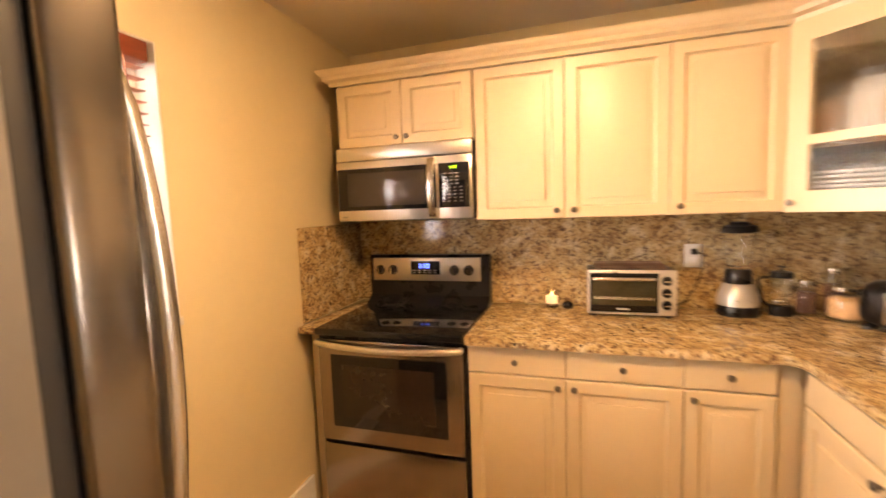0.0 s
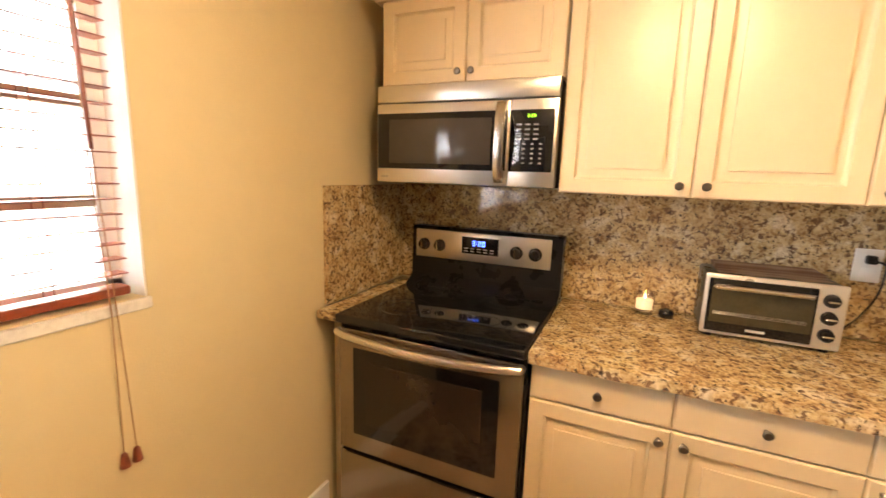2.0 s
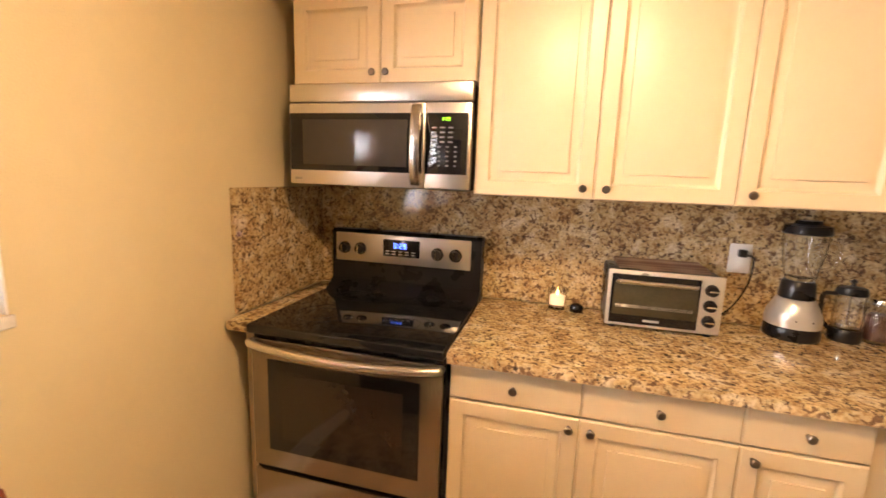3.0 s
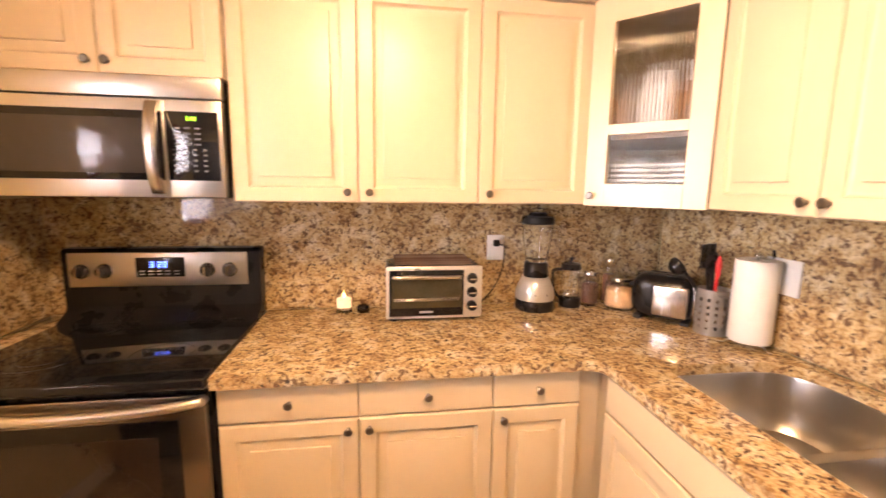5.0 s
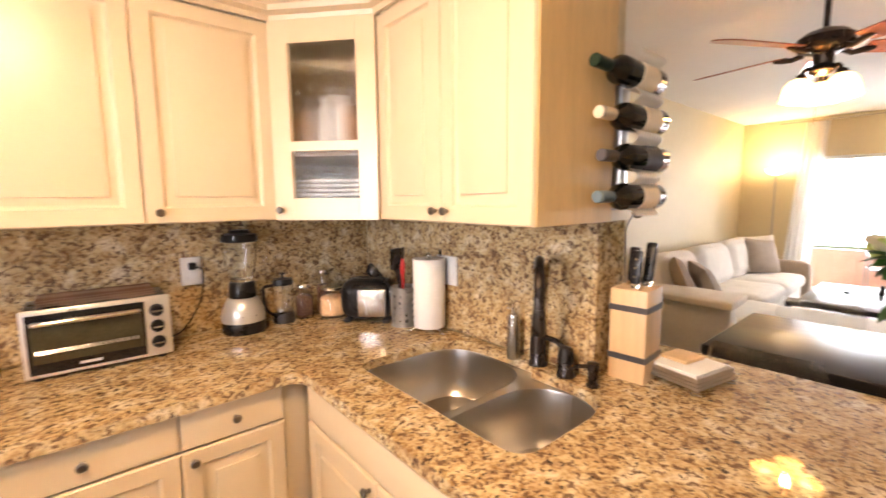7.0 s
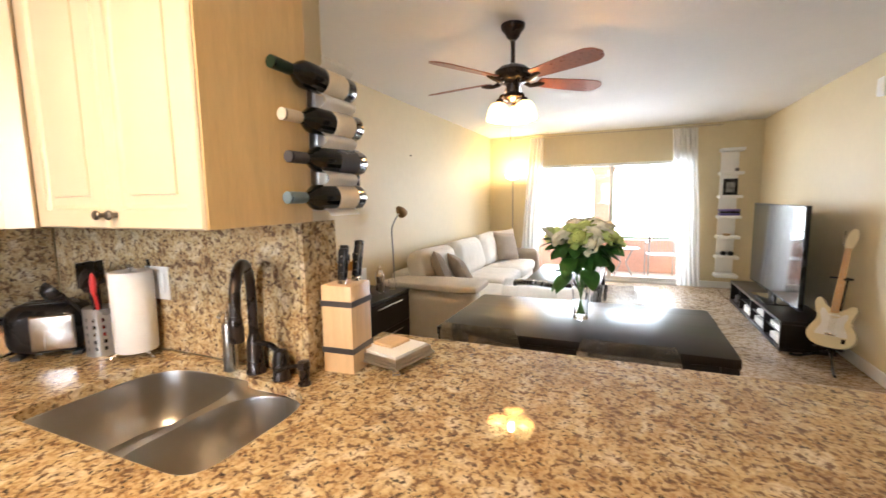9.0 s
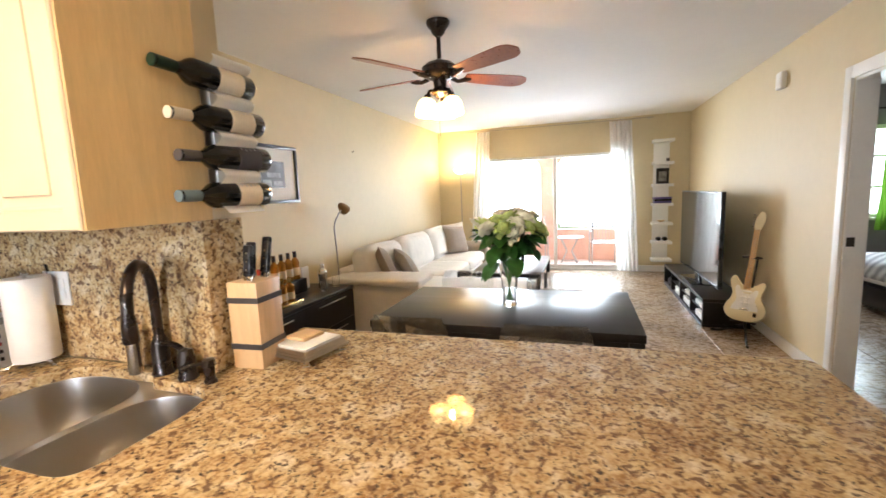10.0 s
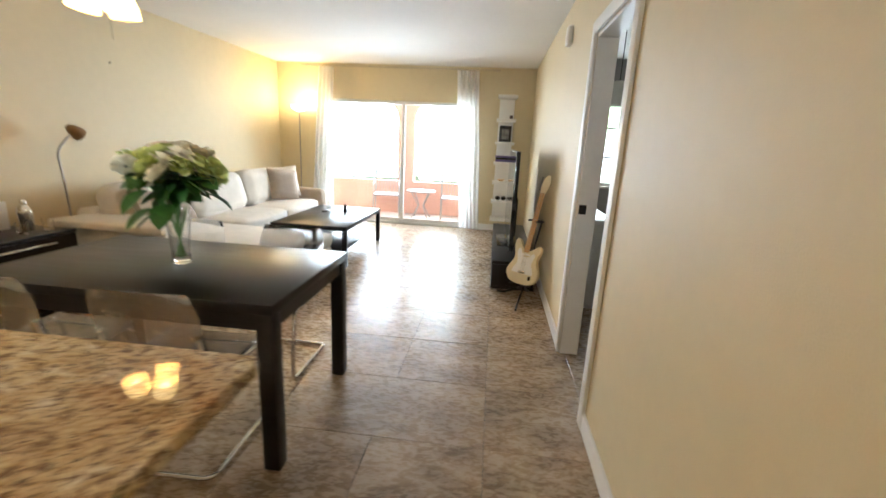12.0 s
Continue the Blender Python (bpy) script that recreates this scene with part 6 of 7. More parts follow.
for a in ((-0.222, 0.202, -0.124, -0.1205), (-0.222, 0.202, 0.1205, 0.124)):
    part("rim", rbox(*a, 0, 0.022, 0.0015), GOLD, tray)
rs = single("bottle_riser", rbox(4.40, 4.78, 2.44, 2.56, ST, ST + 0.115, 0.003), ESPRESSO, "small black riser shelf for bottles", "shelf")
AMBER = material("amber_spirit", (0.62, 0.30, 0.05), 0.08, var=0.1, scale=10, trans=0.5)
PALEL = material("pale_gold_label", (0.66, 0.52, 0.30), 0.5, var=0.08)
REDFOIL = material("red_foil", (0.30, 0.03, 0.02), 0.35, 0.3, var=0.1)
TZ = ST + 0.0085
bottle(pose(4.055, 2.36, TZ), DARKGLASS, LABEL, FOILS[1], "dark red wine bottle with a cream label on the tray")
bottle(pose(4.135, 2.38, TZ), DARKGLASS, LABELD, REDFOIL, "wine bottle with a red cap on the tray")
for x, y in ((4.205, 2.30), (4.285, 2.31), (4.36, 2.30), (4.25, 2.42)):
    bottle(pose(x, y, TZ), AMBER, PALEL, GOLD, "squat amber spirit bottle on the tray", r=0.036, h=0.20, group="spirit bottles", liquid=1)
for k in range(4):
    bottle(pose(4.445 + 0.09 * k, 2.50, ST + 0.1155), AMBER, PALEL, BLACKP, "amber spirit bottle with a black cap on the riser", r=0.034, h=0.245, group="spirit bottles", liquid=1)
single("greeting_card", rbox(4.80, 4.90, 2.500, 2.512, ST, ST + 0.20, 0.002), PAPER, "white card standing on the sideboard", "card", smooth=True)
single("gift_box", rbox(4.70, 4.79, 2.570, 2.590, ST, ST + 0.22, 0.002), BIRCH, "tan flat box standing behind the bottles", "box")
shk = thing("cocktail_shaker", pose(4.90, 2.36, ST), "polished steel cocktail shaker on the sideboard", "shaker")
bm = bm_new()
lathe(bm, [(0.036, 0), (0.038, 0.004), (0.045, 0.13), (0.0, 0.131)], 22)
part("tumbler", bm, CHROME, shk)
bm = bm_new()
lathe(bm, [(0.0455, 0.1315), (0.044, 0.145), (0.030, 0.175), (0.019, 0.185), (0.019, 0.212), (0.012, 0.222), (0, 0.224)], 22)
part("lid", bm, CHROME, shk)
for x, y in ((4.80, 2.28), (4.97, 2.27)):
    bm = bm_new()
    lathe(bm, [(0.030, 0), (0.031, 0.004), (0.036, 0.085), (0.034, 0.085), (0.029, 0.010), (0, 0.008)], 18)
    g = single("tumbler_glass", bm, GLASS, "small clear tumbler beside the shaker", "glass", pose(x, y, ST), "tumblers")
    g.visible_shadow = False
cb = thing("small_lantern", pose(3.98, 2.47, ST), "small glowing amber candle lantern behind bottles", "lantern")
bm = bm_new()
lathe(bm, [(0.035, 0), (0.037, 0.003), (0.040, 0.09), (0.038, 0.09), (0.034, 0.006), (0, 0.005)], 18)
g = part("glass", bm, GLASS, cb)
g.visible_shadow = False
bm = bm_new()
lathe(bm, [(0.028, 0.0065), (0.028, 0.06), (0, 0.061)], 16)
part("candle", bm, material("glowing_wax", (1.0, 0.55, 0.15), 0.5, var=0.0, emit=6.0), cb)

pf = thing("framed_picture", pose(4.342, LN - 0.0005, 1.392), "black framed monochrome photo with a wide white mat", "picture")
PW, PH = 0.648, 0.492
for a in ((0, PW, 0, 0.028), (0, PW, PH - 0.028, PH), (0, 0.028, 0.028, PH - 0.028), (PW - 0.028, PW, 0.028, PH - 0.028)):
    part("frame", rbox(a[0], a[1], -0.028, 0, a[2], a[3], 0.003), material("dark_slate_frame", (0.04, 0.05, 0.055), 0.35, var=0.1), pf)
part("mat", rbox(0.028, PW - 0.028, -0.010, -0.002, 0.028, PH - 0.028, 0.001, 1), PAPER, pf, "white mat board")
part("photo", rbox(0.175, PW - 0.175, -0.0125, -0.0105, 0.135, PH - 0.135, 0.0005, 1), material("dark_landscape_photo", (0.06, 0.06, 0.065), 0.4, var=0.9, scale=9), pf, "dark landscape photograph")
for a in ((0.19, 0.30, 0.14, 0.20), (0.33, 0.45, 0.15, 0.19), (0.25, 0.42, 0.22, 0.26)):
    part("photo_detail", rbox(a[0], a[1], -0.0135, -0.0126, a[2], a[3], 0.0004, 1), material("grey_photo_tone", (0.30, 0.30, 0.30), 0.5, var=0.5, scale=20), pf)
bm = bm_new()
tube(bm, [(0, 0, 0), (0, -0.02, 0), (0, -0.025, 0.012)], 0.004, 8)
single("wall_hook", bm, BRONZE, "small dark hook screwed into the wall", "hook", pose(6.05, LN - 0.0005, 1.93))

# gooseneck lamp beside the sofa
gl_ = thing("reading_lamp", pose(5.315, 2.44, 0), "slim nickel gooseneck floor lamp with bronze bell shade", "floor lamp")
bm = bm_new()
lathe(bm, [(0.11, 0), (0.115, 0.006), (0.10, 0.02), (0.02, 0.03), (0.012, 0.05)], 24)
part("base", bm, NICKEL, gl_)
bm = bm_new()
tube(bm, rounded([(0, 0, 0.03), (-0.012, 0, 0.85), (-0.035, 0, 1.16), (0.035, -0.015, 1.25), (0.085, -0.03, 1.305)], 0.10, 8), 0.008, 10)
part("stem", bm, NICKEL, gl_)
bm = bm_new()
tl = Matrix.Rotation(radians(-58), 3, "Y")
lathe(bm, [(0.012, 0.06), (0.025, 0.05), (0.040, 0.02), (0.052, -0.03), (0.055, -0.055), (0.052, -0.055), (0.046, -0.02), (0.0, 0.03)], 20, (0.100, -0.03, 1.322), tl)
part("shade", bm, material("antique_brass", (0.28, 0.17, 0.08), 0.35, 0.9, var=0.15), gl_, "antique brass shade")

# torchiere
tc_ = thing("floor_lamp", pose(8.91, 2.12, 0), "slim uplighter floor lamp, lit, with a frosted bowl", "floor lamp")
bm = bm_new()
lathe(bm, [(0.13, 0), (0.135, 0.006), (0.12, 0.022), (0.02, 0.03), (0.011, 0.05)], 26)
part("base", bm, NICKEL, tc_)
bm = bm_new()
cyl(bm, (0, 0, 0.04), (0, 0, 1.74), 0.010, seg=12)
part("pole", bm, NICKEL, tc_)
bm = bm_new()
lathe(bm, [(0.02, 1.735), (0.06, 1.745), (0.105, 1.775), (0.125, 1.82), (0.122, 1.82), (0.10, 1.782), (0.0, 1.75)], 26)
part("shade", bm, material("lit_lamp_bowl", (1.0, 0.80, 0.45), 0.4, var=0.0, emit=9.0), tc_, "glowing frosted bowl shade")

# ---- sofa ----


def cushion(bm, x0, x1, y0, y1, z0, z1, puff=0.03, n=10):
    """A soft block with bulging faces and rounded corners."""
    vs = bmesh.ops.create_cube(bm, size=2)["verts"]
    edges = list({e for v in vs for e in v.link_edges})
    bmesh.ops.subdivide_edges(bm, edges=edges, cuts=n, use_grid_fill=True)
    c = Vector(((x0 + x1) / 2, (y0 + y1) / 2, (z0 + z1) / 2))
    h = Vector(((x1 - x0) / 2, (y1 - y0) / 2, (z1 - z0) / 2))
    r = min(h) * 0.75
    for v in bm.verts:
        p = v.co.copy()
        q = Vector((p.x * h.x, p.y * h.y, p.z * h.z))
        inner = Vector([max(-h[i] + r, min(h[i] - r, q[i])) for i in range(3)])
        d = q - inner
        if d.length > 1e-6:
            q = inner + d.normalized() * min(d.length, r)
        b = (1 - p.x ** 2) * (1 - p.y ** 2) + (1 - p.x ** 2) * (1 - p.z ** 2) + (1 - p.y ** 2) * (1 - p.z ** 2)
        q += Vector((p.x, p.y, p.z)) * puff * b * 0.5
        w = c + q
        q += Vector((0, 0, 0.006)) * math.sin(7 * w.x + 4 * w.y) + Vector((0.004, 0.004, 0.0)) * math.sin(11 * w.z + 6 * w.x)
        v.co = c + q
    return bm


sofa = thing("sectional_sofa", pose(0, 0, 0), "cream slipcovered sectional sofa with a chaise", "sofa")
part("base", rbox(5.46, 8.44, 1.66, 2.56, 0.03, 0.29, 0.03, 3), FABRIC, sofa)
part("chaise_base", rbox(5.46, 6.42, 0.66, 1.655, 0.03, 0.27, 0.03, 3), FABRIC, sofa)
for nm, a in (("chaise_cushion", (5.47, 6.43, 0.64, 2.28, 0.265, 0.435)), ("seat_cushion", (6.44, 7.43, 1.62, 2.30, 0.285, 0.455)), ("seat_cushion", (7.44, 8.42, 1.62, 2.30, 0.285, 0.455))):
    part(nm, cushion(bm_new(), *a, 0.025), FABRIC, sofa)
part("backrest", rbox(5.46, 8.44, 2.40, 2.58, 0.28, 0.68, 0.05, 4), FABRIC, sofa)
for a in ((5.50, 6.36), (6.40, 7.38), (7.42, 8.38)):
    part("back_cushion", cushion(bm_new(), a[0], a[1], -0.13, 0.13, -0.21, 0.24, 0.05), FABRIC, sofa, m=pose(0, 2.27, 0.64, -14, 0, 0))
part("arm", cushion(bm_new(), 5.19, 5.46, 1.56, 2.58, 0.02, 0.60, 0.03), FABRIC, sofa, "slipcovered arm")
part("arm", cushion(bm_new(), 8.44, 8.66, 1.60, 2.58, 0.02, 0.60, 0.02), PILLOWM, sofa, "taupe arm")
part("throw_cover", cushion(bm_new(), 5.15, 5.56, 1.52, 2.50, 0.575, 0.645, 0.01), FABRIC, sofa, "rumpled cream throw over the arm")


def pillow(m, mat, text, s=0.24):
    bm = bm_new()
    n = 12
    for sgn in (1, -1):
        g = [[bm.verts.new((s * (2 * i / n - 1) * (1 - 0.06 * (1 - (2 * j / n - 1) ** 2)), sgn * 0.075 * ((1 - (2 * i / n - 1) ** 4) * (1 - (2 * j / n - 1) ** 4)) ** 0.6, s * (2 * j / n - 1) * (1 - 0.06 * (1 - (2 * i / n - 1) ** 2)))) for j in range(n + 1)] for i in range(n + 1)]
        for i in range(n):
            for j in range(n):
                f = (g[i][j], g[i + 1][j], g[i + 1][j + 1], g[i][j + 1])
                bm.faces.new(f if sgn < 0 else f[::-1])
    bmesh.ops.remove_doubles(bm, verts=list(bm.verts), dist=1e-4)
    return single("throw_pillow", bm, mat, text, "pillow", m, "pillows on the sofa")


pillow(pose(5.72, 2.10, 0.66, -22, 8, 28), PILLOWM, "taupe throw pillow leaning on the sofa cushions")
pillow(pose(5.98, 1.98, 0.63, -30, -6, 40), PILLOWM, "taupe throw pillow leaning on the sofa cushions", 0.20)
pillow(pose(8.10, 2.02, 0.68, -22, 6, -30), PILLOWM, "taupe throw pillow leaning on the sofa arm", 0.23)
pillow(pose(8.28, 2.12, 0.70, -18, -4, -50), FABRIC, "cream throw pillow leaning on the sofa arm", 0.23)

# ---- coffee table ----
ct = thing("coffee_table", pose(6.54, 0.55, 0), "black-brown rectangular coffee table with a lower shelf", "table")
CX, CY = 1.40, 0.85
part("tabletop", rbox(0, CX, 0, CY, 0.405, 0.450, 0.004, 2), ESPRESSO, ct)
part("shelf", rbox(0.05, CX - 0.05, 0.05, CY - 0.05, 0.17, 0.185, 0.002), ESPRESSO, ct)
for x in (0.002, CX - 0.052):
    for y in (0.002, CY - 0.052):
        part("leg", rbox(x, x + 0.05, y, y + 0.05, 0, 0.4045, 0.003), ESPRESSO, ct)
single("remote_control", rbox(7.35, 7.52, 1.10, 1.15, 0.4505, 0.468, 0.005, 2), BLACKP, "black remote control on the coffee table", "remote")
bm = bm_new()
lathe(bm, [(0.025, 0), (0.026, 0.03), (0.018, 0.055), (0.022, 0.075), (0.015, 0.10), (0, 0.105)], 14)
single("figurine", bm, BLACKP, "small dark carved ornament on the coffee table", "ornament", pose(7.45, 0.88, 0.4505))

# ---- television corner ----
ts = thing("tv_stand", pose(6.232, -1.42, 0), "low black television stand with open compartments", "tv stand")
LX, LY, LZ = 2.03, 0.415, 0.292
part("top", rbox(0, LX, 0, LY, LZ - 0.03, LZ, 0.003), ESPRESSO, ts)
part("bottom", rbox(0, LX, 0, LY, 0.012, 0.042, 0.003), ESPRESSO, ts)
part("back", rbox(0.02, LX - 0.02, 0.0, 0.012, 0.0425, LZ - 0.0305, 0.001, 1), ESPRESSO, ts)
for k in range(5):
    x = (LX - 0.03) * k / 4
    part("divider", rbox(x, x + 0.03, 0.0125, LY - 0.003, 0.0425, LZ - 0.0305, 0.002), ESPRESSO, ts)
for k in range(3):
    x = 0.03 + (LX - 0.03) * k / 4
    part("shelf", rbox(x + 0.001, x + 0.475, 0.013, LY - 0.02, 0.150, 0.162, 0.001, 1), ESPRESSO, ts)
part("foot_rail", rbox(0.05, LX - 0.05, 0.03, LY - 0.04, 0, 0.0115, 0.001, 1), ESPRESSO, ts)
for k, (x, z, w, h, mt, txt) in enumerate(((6.30, 0.0425, 0.30, 0.06, WHITE, "white game console"), (6.33, 0.1625, 0.28, 0.05, SILVER, "silver media box"), (6.80, 0.0425, 0.36, 0.07, SILVER, "silver receiver"),
                                           (6.86, 0.1625, 0.22, 0.045, WHITE, "white router"), (7.32, 0.0425, 0.30, 0.08, WHITE, "white speaker box"), (7.80, 0.0425, 0.32, 0.09, BLACKP, "black subwoofer"))):
    single("media_box", rbox(x, x + w, -1.33, -1.03, z, z + h, 0.006), mt, txt + " in the television stand", "electronics")
tv = thing("television", pose(7.165, -1.165, LZ), "large flat black television on its stand", "television")
part("panel", rbox(-0.84, 0.84, -0.028, 0.012, 0.075, 1.030, 0.006), BLACKP, tv)
part("screen", rbox(-0.826, 0.826, 0.0122, 0.0140, 0.095, 1.016, 0.0005, 1), material("tv_screen", (0.012, 0.013, 0.015), 0.07, var=0.0), tv, "dark glossy screen")
part("neck", rbox(-0.10, 0.10, -0.03, 0.0, 0.012, 0.09, 0.005), BLACKP, tv)
part("foot_plate", rbox(-0.30, 0.30, -0.11, 0.12, 0, 0.0125, 0.005), BLACKG, tv)
part("connector_box", rbox(-0.45, 0.45, -0.065, -0.028, 0.15, 0.55, 0.01), BLACKP, tv)

# guitar on its stand
gdir = Vector((6.242 - 5.975, -1.455 + 1.262, 1.125 - 0.17))
zc = gdir.normalized()
fc = Vector((-0.80, 0.58, 0.0))
fc = (fc - zc * fc.dot(zc)).normalized()
xc = zc.cross(fc).normalized()
GM = Matrix(((xc.x, fc.x, zc.x, 5.965), (xc.y, fc.y, zc.y, -1.262), (xc.z, fc.z, zc.z, 0.165), (0, 0, 0, 1)))
gt = thing("electric_guitar", GM, "cream electric guitar with a maple neck on a stand", "guitar")
CREAMG = material("cream_guitar_lacquer", (0.74, 0.66, 0.44), 0.18, var=0.03, coat=0.5)
MAPLE = material("maple_neck", (0.55, 0.30, 0.11), 0.35, var=0.1, scale=6, stretch=(12, 12, 1))


def smooth_loop(pts, n=4):
    """A closed outline drawn smoothly through a few points."""
    out, m = [], len(pts)
    for k in range(m):
        p0, p1, p2, p3 = (Vector(pts[(k + d) % m]) for d in (-1, 0, 1, 2))
        for q in range(n):
            t = q / n
            out.append(tuple(0.5 * (2 * p1 + (p2 - p0) * t + (2 * p0 - 5 * p1 + 4 * p2 - p3) * t * t + (3 * p1 - p0 - 3 * p2 + p3) * t ** 3)))
    return out


ol2 = smooth_loop([(0.0, 0.0), (0.085, 0.008), (0.145, 0.050), (0.160, 0.110), (0.138, 0.170), (0.113, 0.215), (0.114, 0.262), (0.130, 0.305), (0.133, 0.345), (0.112, 0.366),
                   (0.082, 0.348), (0.055, 0.318), (0.0, 0.305), (-0.050, 0.325), (-0.076, 0.365), (-0.104, 0.405), (-0.132, 0.400), (-0.142, 0.355), (-0.128, 0.300),
                   (-0.112, 0.250), (-0.118, 0.205), (-0.148, 0.150), (-0.160, 0.095), (-0.138, 0.040), (-0.080, 0.008)])
bm = bm_new()
fr_, bk_ = [bm.verts.new((x, 0.022, z)) for x, z in ol2], [bm.verts.new((x, -0.022, z)) for x, z in ol2]
bm.faces.new(fr_)
bm.faces.new(bk_[::-1])
for k in range(len(ol2)):
    bm.faces.new((fr_[k], bk_[k], bk_[(k + 1) % len(ol2)], fr_[(k + 1) % len(ol2)]))
bmesh.ops.bevel(bm, geom=[e for e in bm.edges if abs(e.verts[0].co.y - e.verts[1].co.y) < 1e-5], offset=0.007, segments=3, affect="EDGES", profile=0.5, clamp_overlap=True)
part("body", bm, CREAMG, gt, "cream double-cutaway body")
pg = [(x * 0.66, 0.10 + (z - 0.10) * 0.72) for x, z in ol2 if z > 0.09]
bm = bm_new()
f1, f2 = [bm.verts.new((x, 0.0222, z)) for x, z in pg], [bm.verts.new((x, 0.0242, z)) for x, z in pg]
bm.faces.new(f2)
for k in range(len(pg)):
    bm.faces.new((f1[k], f1[(k + 1) % len(pg)], f2[(k + 1) % len(pg)], f2[k]))
part("pickguard", bm, WHITE, gt, "white pickguard")
for z in (0.155, 0.205, 0.262):
    part("pickup", rbox(-0.04, 0.04, 0.0244, 0.031, z, z + 0.016, 0.003), PAPER, gt)
part("bridge", rbox(-0.036, 0.036, 0.0244, 0.034, 0.098, 0.118, 0.002), CHROME, gt, "chrome bridge")
part("output_jack", rbox(0.075, 0.10, 0.0244, 0.029, 0.05, 0.085, 0.003), BRONZE, gt)
for x, z in ((0.085, 0.150), (0.098, 0.118)):
    bm = bm_new()
    lathe(bm, [(0.010, 0), (0.009, 0.012), (0, 0.013)], 12, (x, 0.0244, z), Matrix.Rotation(radians(-90), 3, "X"))
    part("control_knob", bm, PAPER, gt)
bm = bm_new()
nk = [[bm.verts.new((s * w, y, z)) for s, y in ((-1, 0.034), (1, 0.034), (0.7, 0.016), (-0.7, 0.016))] for z, w in ((0.290, 0.028), (0.840, 0.021))]
for k in range(4):
    bm.faces.new((nk[0][k], nk[0][(k + 1) % 4], nk[1][(k + 1) % 4], nk[1][k]))
bm.faces.new(nk[0][::-1])
bm.faces.new(nk[1])
nko = part("neck", bm, MAPLE, gt, "maple neck")
fret = finish("fret", rbox(-0.024, 0.024, 0.034, 0.0352, 0, 0.0018, 0.0003, 1), NICKEL)
for k in range(18):
    o = new("fret", fret)
    o.parent = nko
    o.matrix_basis = pose(0, 0, 0.31 + 0.53 * (1 - 0.5 ** (k / 11)) / (1 - 0.5 ** (17 / 11)))
bm = bm_new()
hs = [(-0.021, 0.84), (0.021, 0.84), (0.030, 0.862), (0.046, 0.905), (0.050, 0.955), (0.038, 1.00), (0.014, 1.015), (-0.012, 0.985), (-0.028, 0.93), (-0.030, 0.88)]
f1, f2 = [bm.verts.new((x, 0.030, z)) for x, z in hs], [bm.verts.new((x, 0.016, z)) for x, z in hs]
bm.faces.new(f1)
bm.faces.new(f2[::-1])
for k in range(len(hs)):
    bm.faces.new((f1[k], f2[k], f2[(k + 1) % len(hs)], f1[(k + 1) % len(hs)]))
hd = part("headstock", bm, CREAMG, gt, "cream headstock")
for k in range(6):
    bm = bm_new()
    z = 0.875 + 0.022 * k
    cyl(bm, (-0.03, 0.023, z), (-0.052, 0.023, z), 0.004, seg=8)
    part("tuner", bm, CHROME, hd)
bm = bm_new()
for k in range(6):
    x = -0.015 + 0.006 * k
    cyl(bm, (x * 1.3, 0.0355, 0.11), (x, 0.0365, 0.85), 0.0007, seg=4)
part("string", bm, CHROME, gt, smooth=False)
gs = thing("guitar_stand", pose(5.985, -1.275, 0), "black tubular folding guitar stand", "guitar stand")
for a in ((-0.28, 0.05), (0.20, 0.20), (0.30, -0.12)):
    bm = bm_new()
    tube(bm, rounded([(0.06, -0.05, 0.28), (0.05, -0.03, 0.12), (a[0] * 0.75, a[1] * 0.75, 0.02), (a[0], a[1], 0.012)], 0.04), 0.010, 8)
    part("leg", bm, BLACKP, gs)
bm = bm_new()
tube(bm, [(0.06, -0.05, 0.26), (0.20, -0.155, 0.72)], 0.009, 8)
part("upright", bm, BLACKP, gs)
bm = bm_new()
tube(bm, rounded([(0.20, -0.155, 0.71), (0.13, -0.165, 0.715), (0.09, -0.09, 0.72)], 0.02), 0.008, 8)
tube(bm, rounded([(0.20, -0.155, 0.71), (0.22, -0.10, 0.715), (0.18, -0.03, 0.72)], 0.02), 0.008, 8)
part("neck_yoke", bm, RUBBER, gs)
for s in (-1, 1):
    bm = bm_new()
    p = GM @ Vector((s * 0.09, -0.03, -0.002))
    q = GM @ Vector((s * 0.09, 0.04, -0.012))
    b0 = Vector((5.985, -1.275, 0))
    tube(bm, [Vector((0.05, -0.03, 0.14)), p - b0, q - b0], 0.008, 8)
    part("cradle_arm", bm, RUBBER, gs)

# white ladder shelf by the curtain
lk = thing("wall_shelf", pose(LE - 0.001, -1.09, 0), "tall narrow white wall shelf with a few ornaments", "shelf")
part("back_board", rbox(-0.022, 0, -0.115, 0.115, 0.20, 2.10, 0.003), WHITE, lk)
SZ = (0.22, 0.50, 0.80, 1.10, 1.40, 1.74, 2.08)
for z in SZ:
    part("shelf", rbox(-0.255, -0.0225, -0.145, 0.145, z - 0.022, z + 0.022, 0.004), WHITE, lk)
PURPLE = material("purple_book", (0.10, 0.07, 0.22), 0.5, var=0.1)
ps = thing("photo_frame", pose(LE - 0.15, -1.09, SZ[4] + 0.0225), "black photo frame standing on the wall shelf", "frame")
part("frame", rbox(-0.012, 0.012, -0.09, 0.09, 0, 0.24, 0.004), BLACKP, ps)
part("picture", rbox(-0.0135, -0.0121, -0.055, 0.055, 0.04, 0.19, 0.0005, 1), material("dim_photo", (0.22, 0.20, 0.18), 0.4, var=0.6, scale=14), ps)
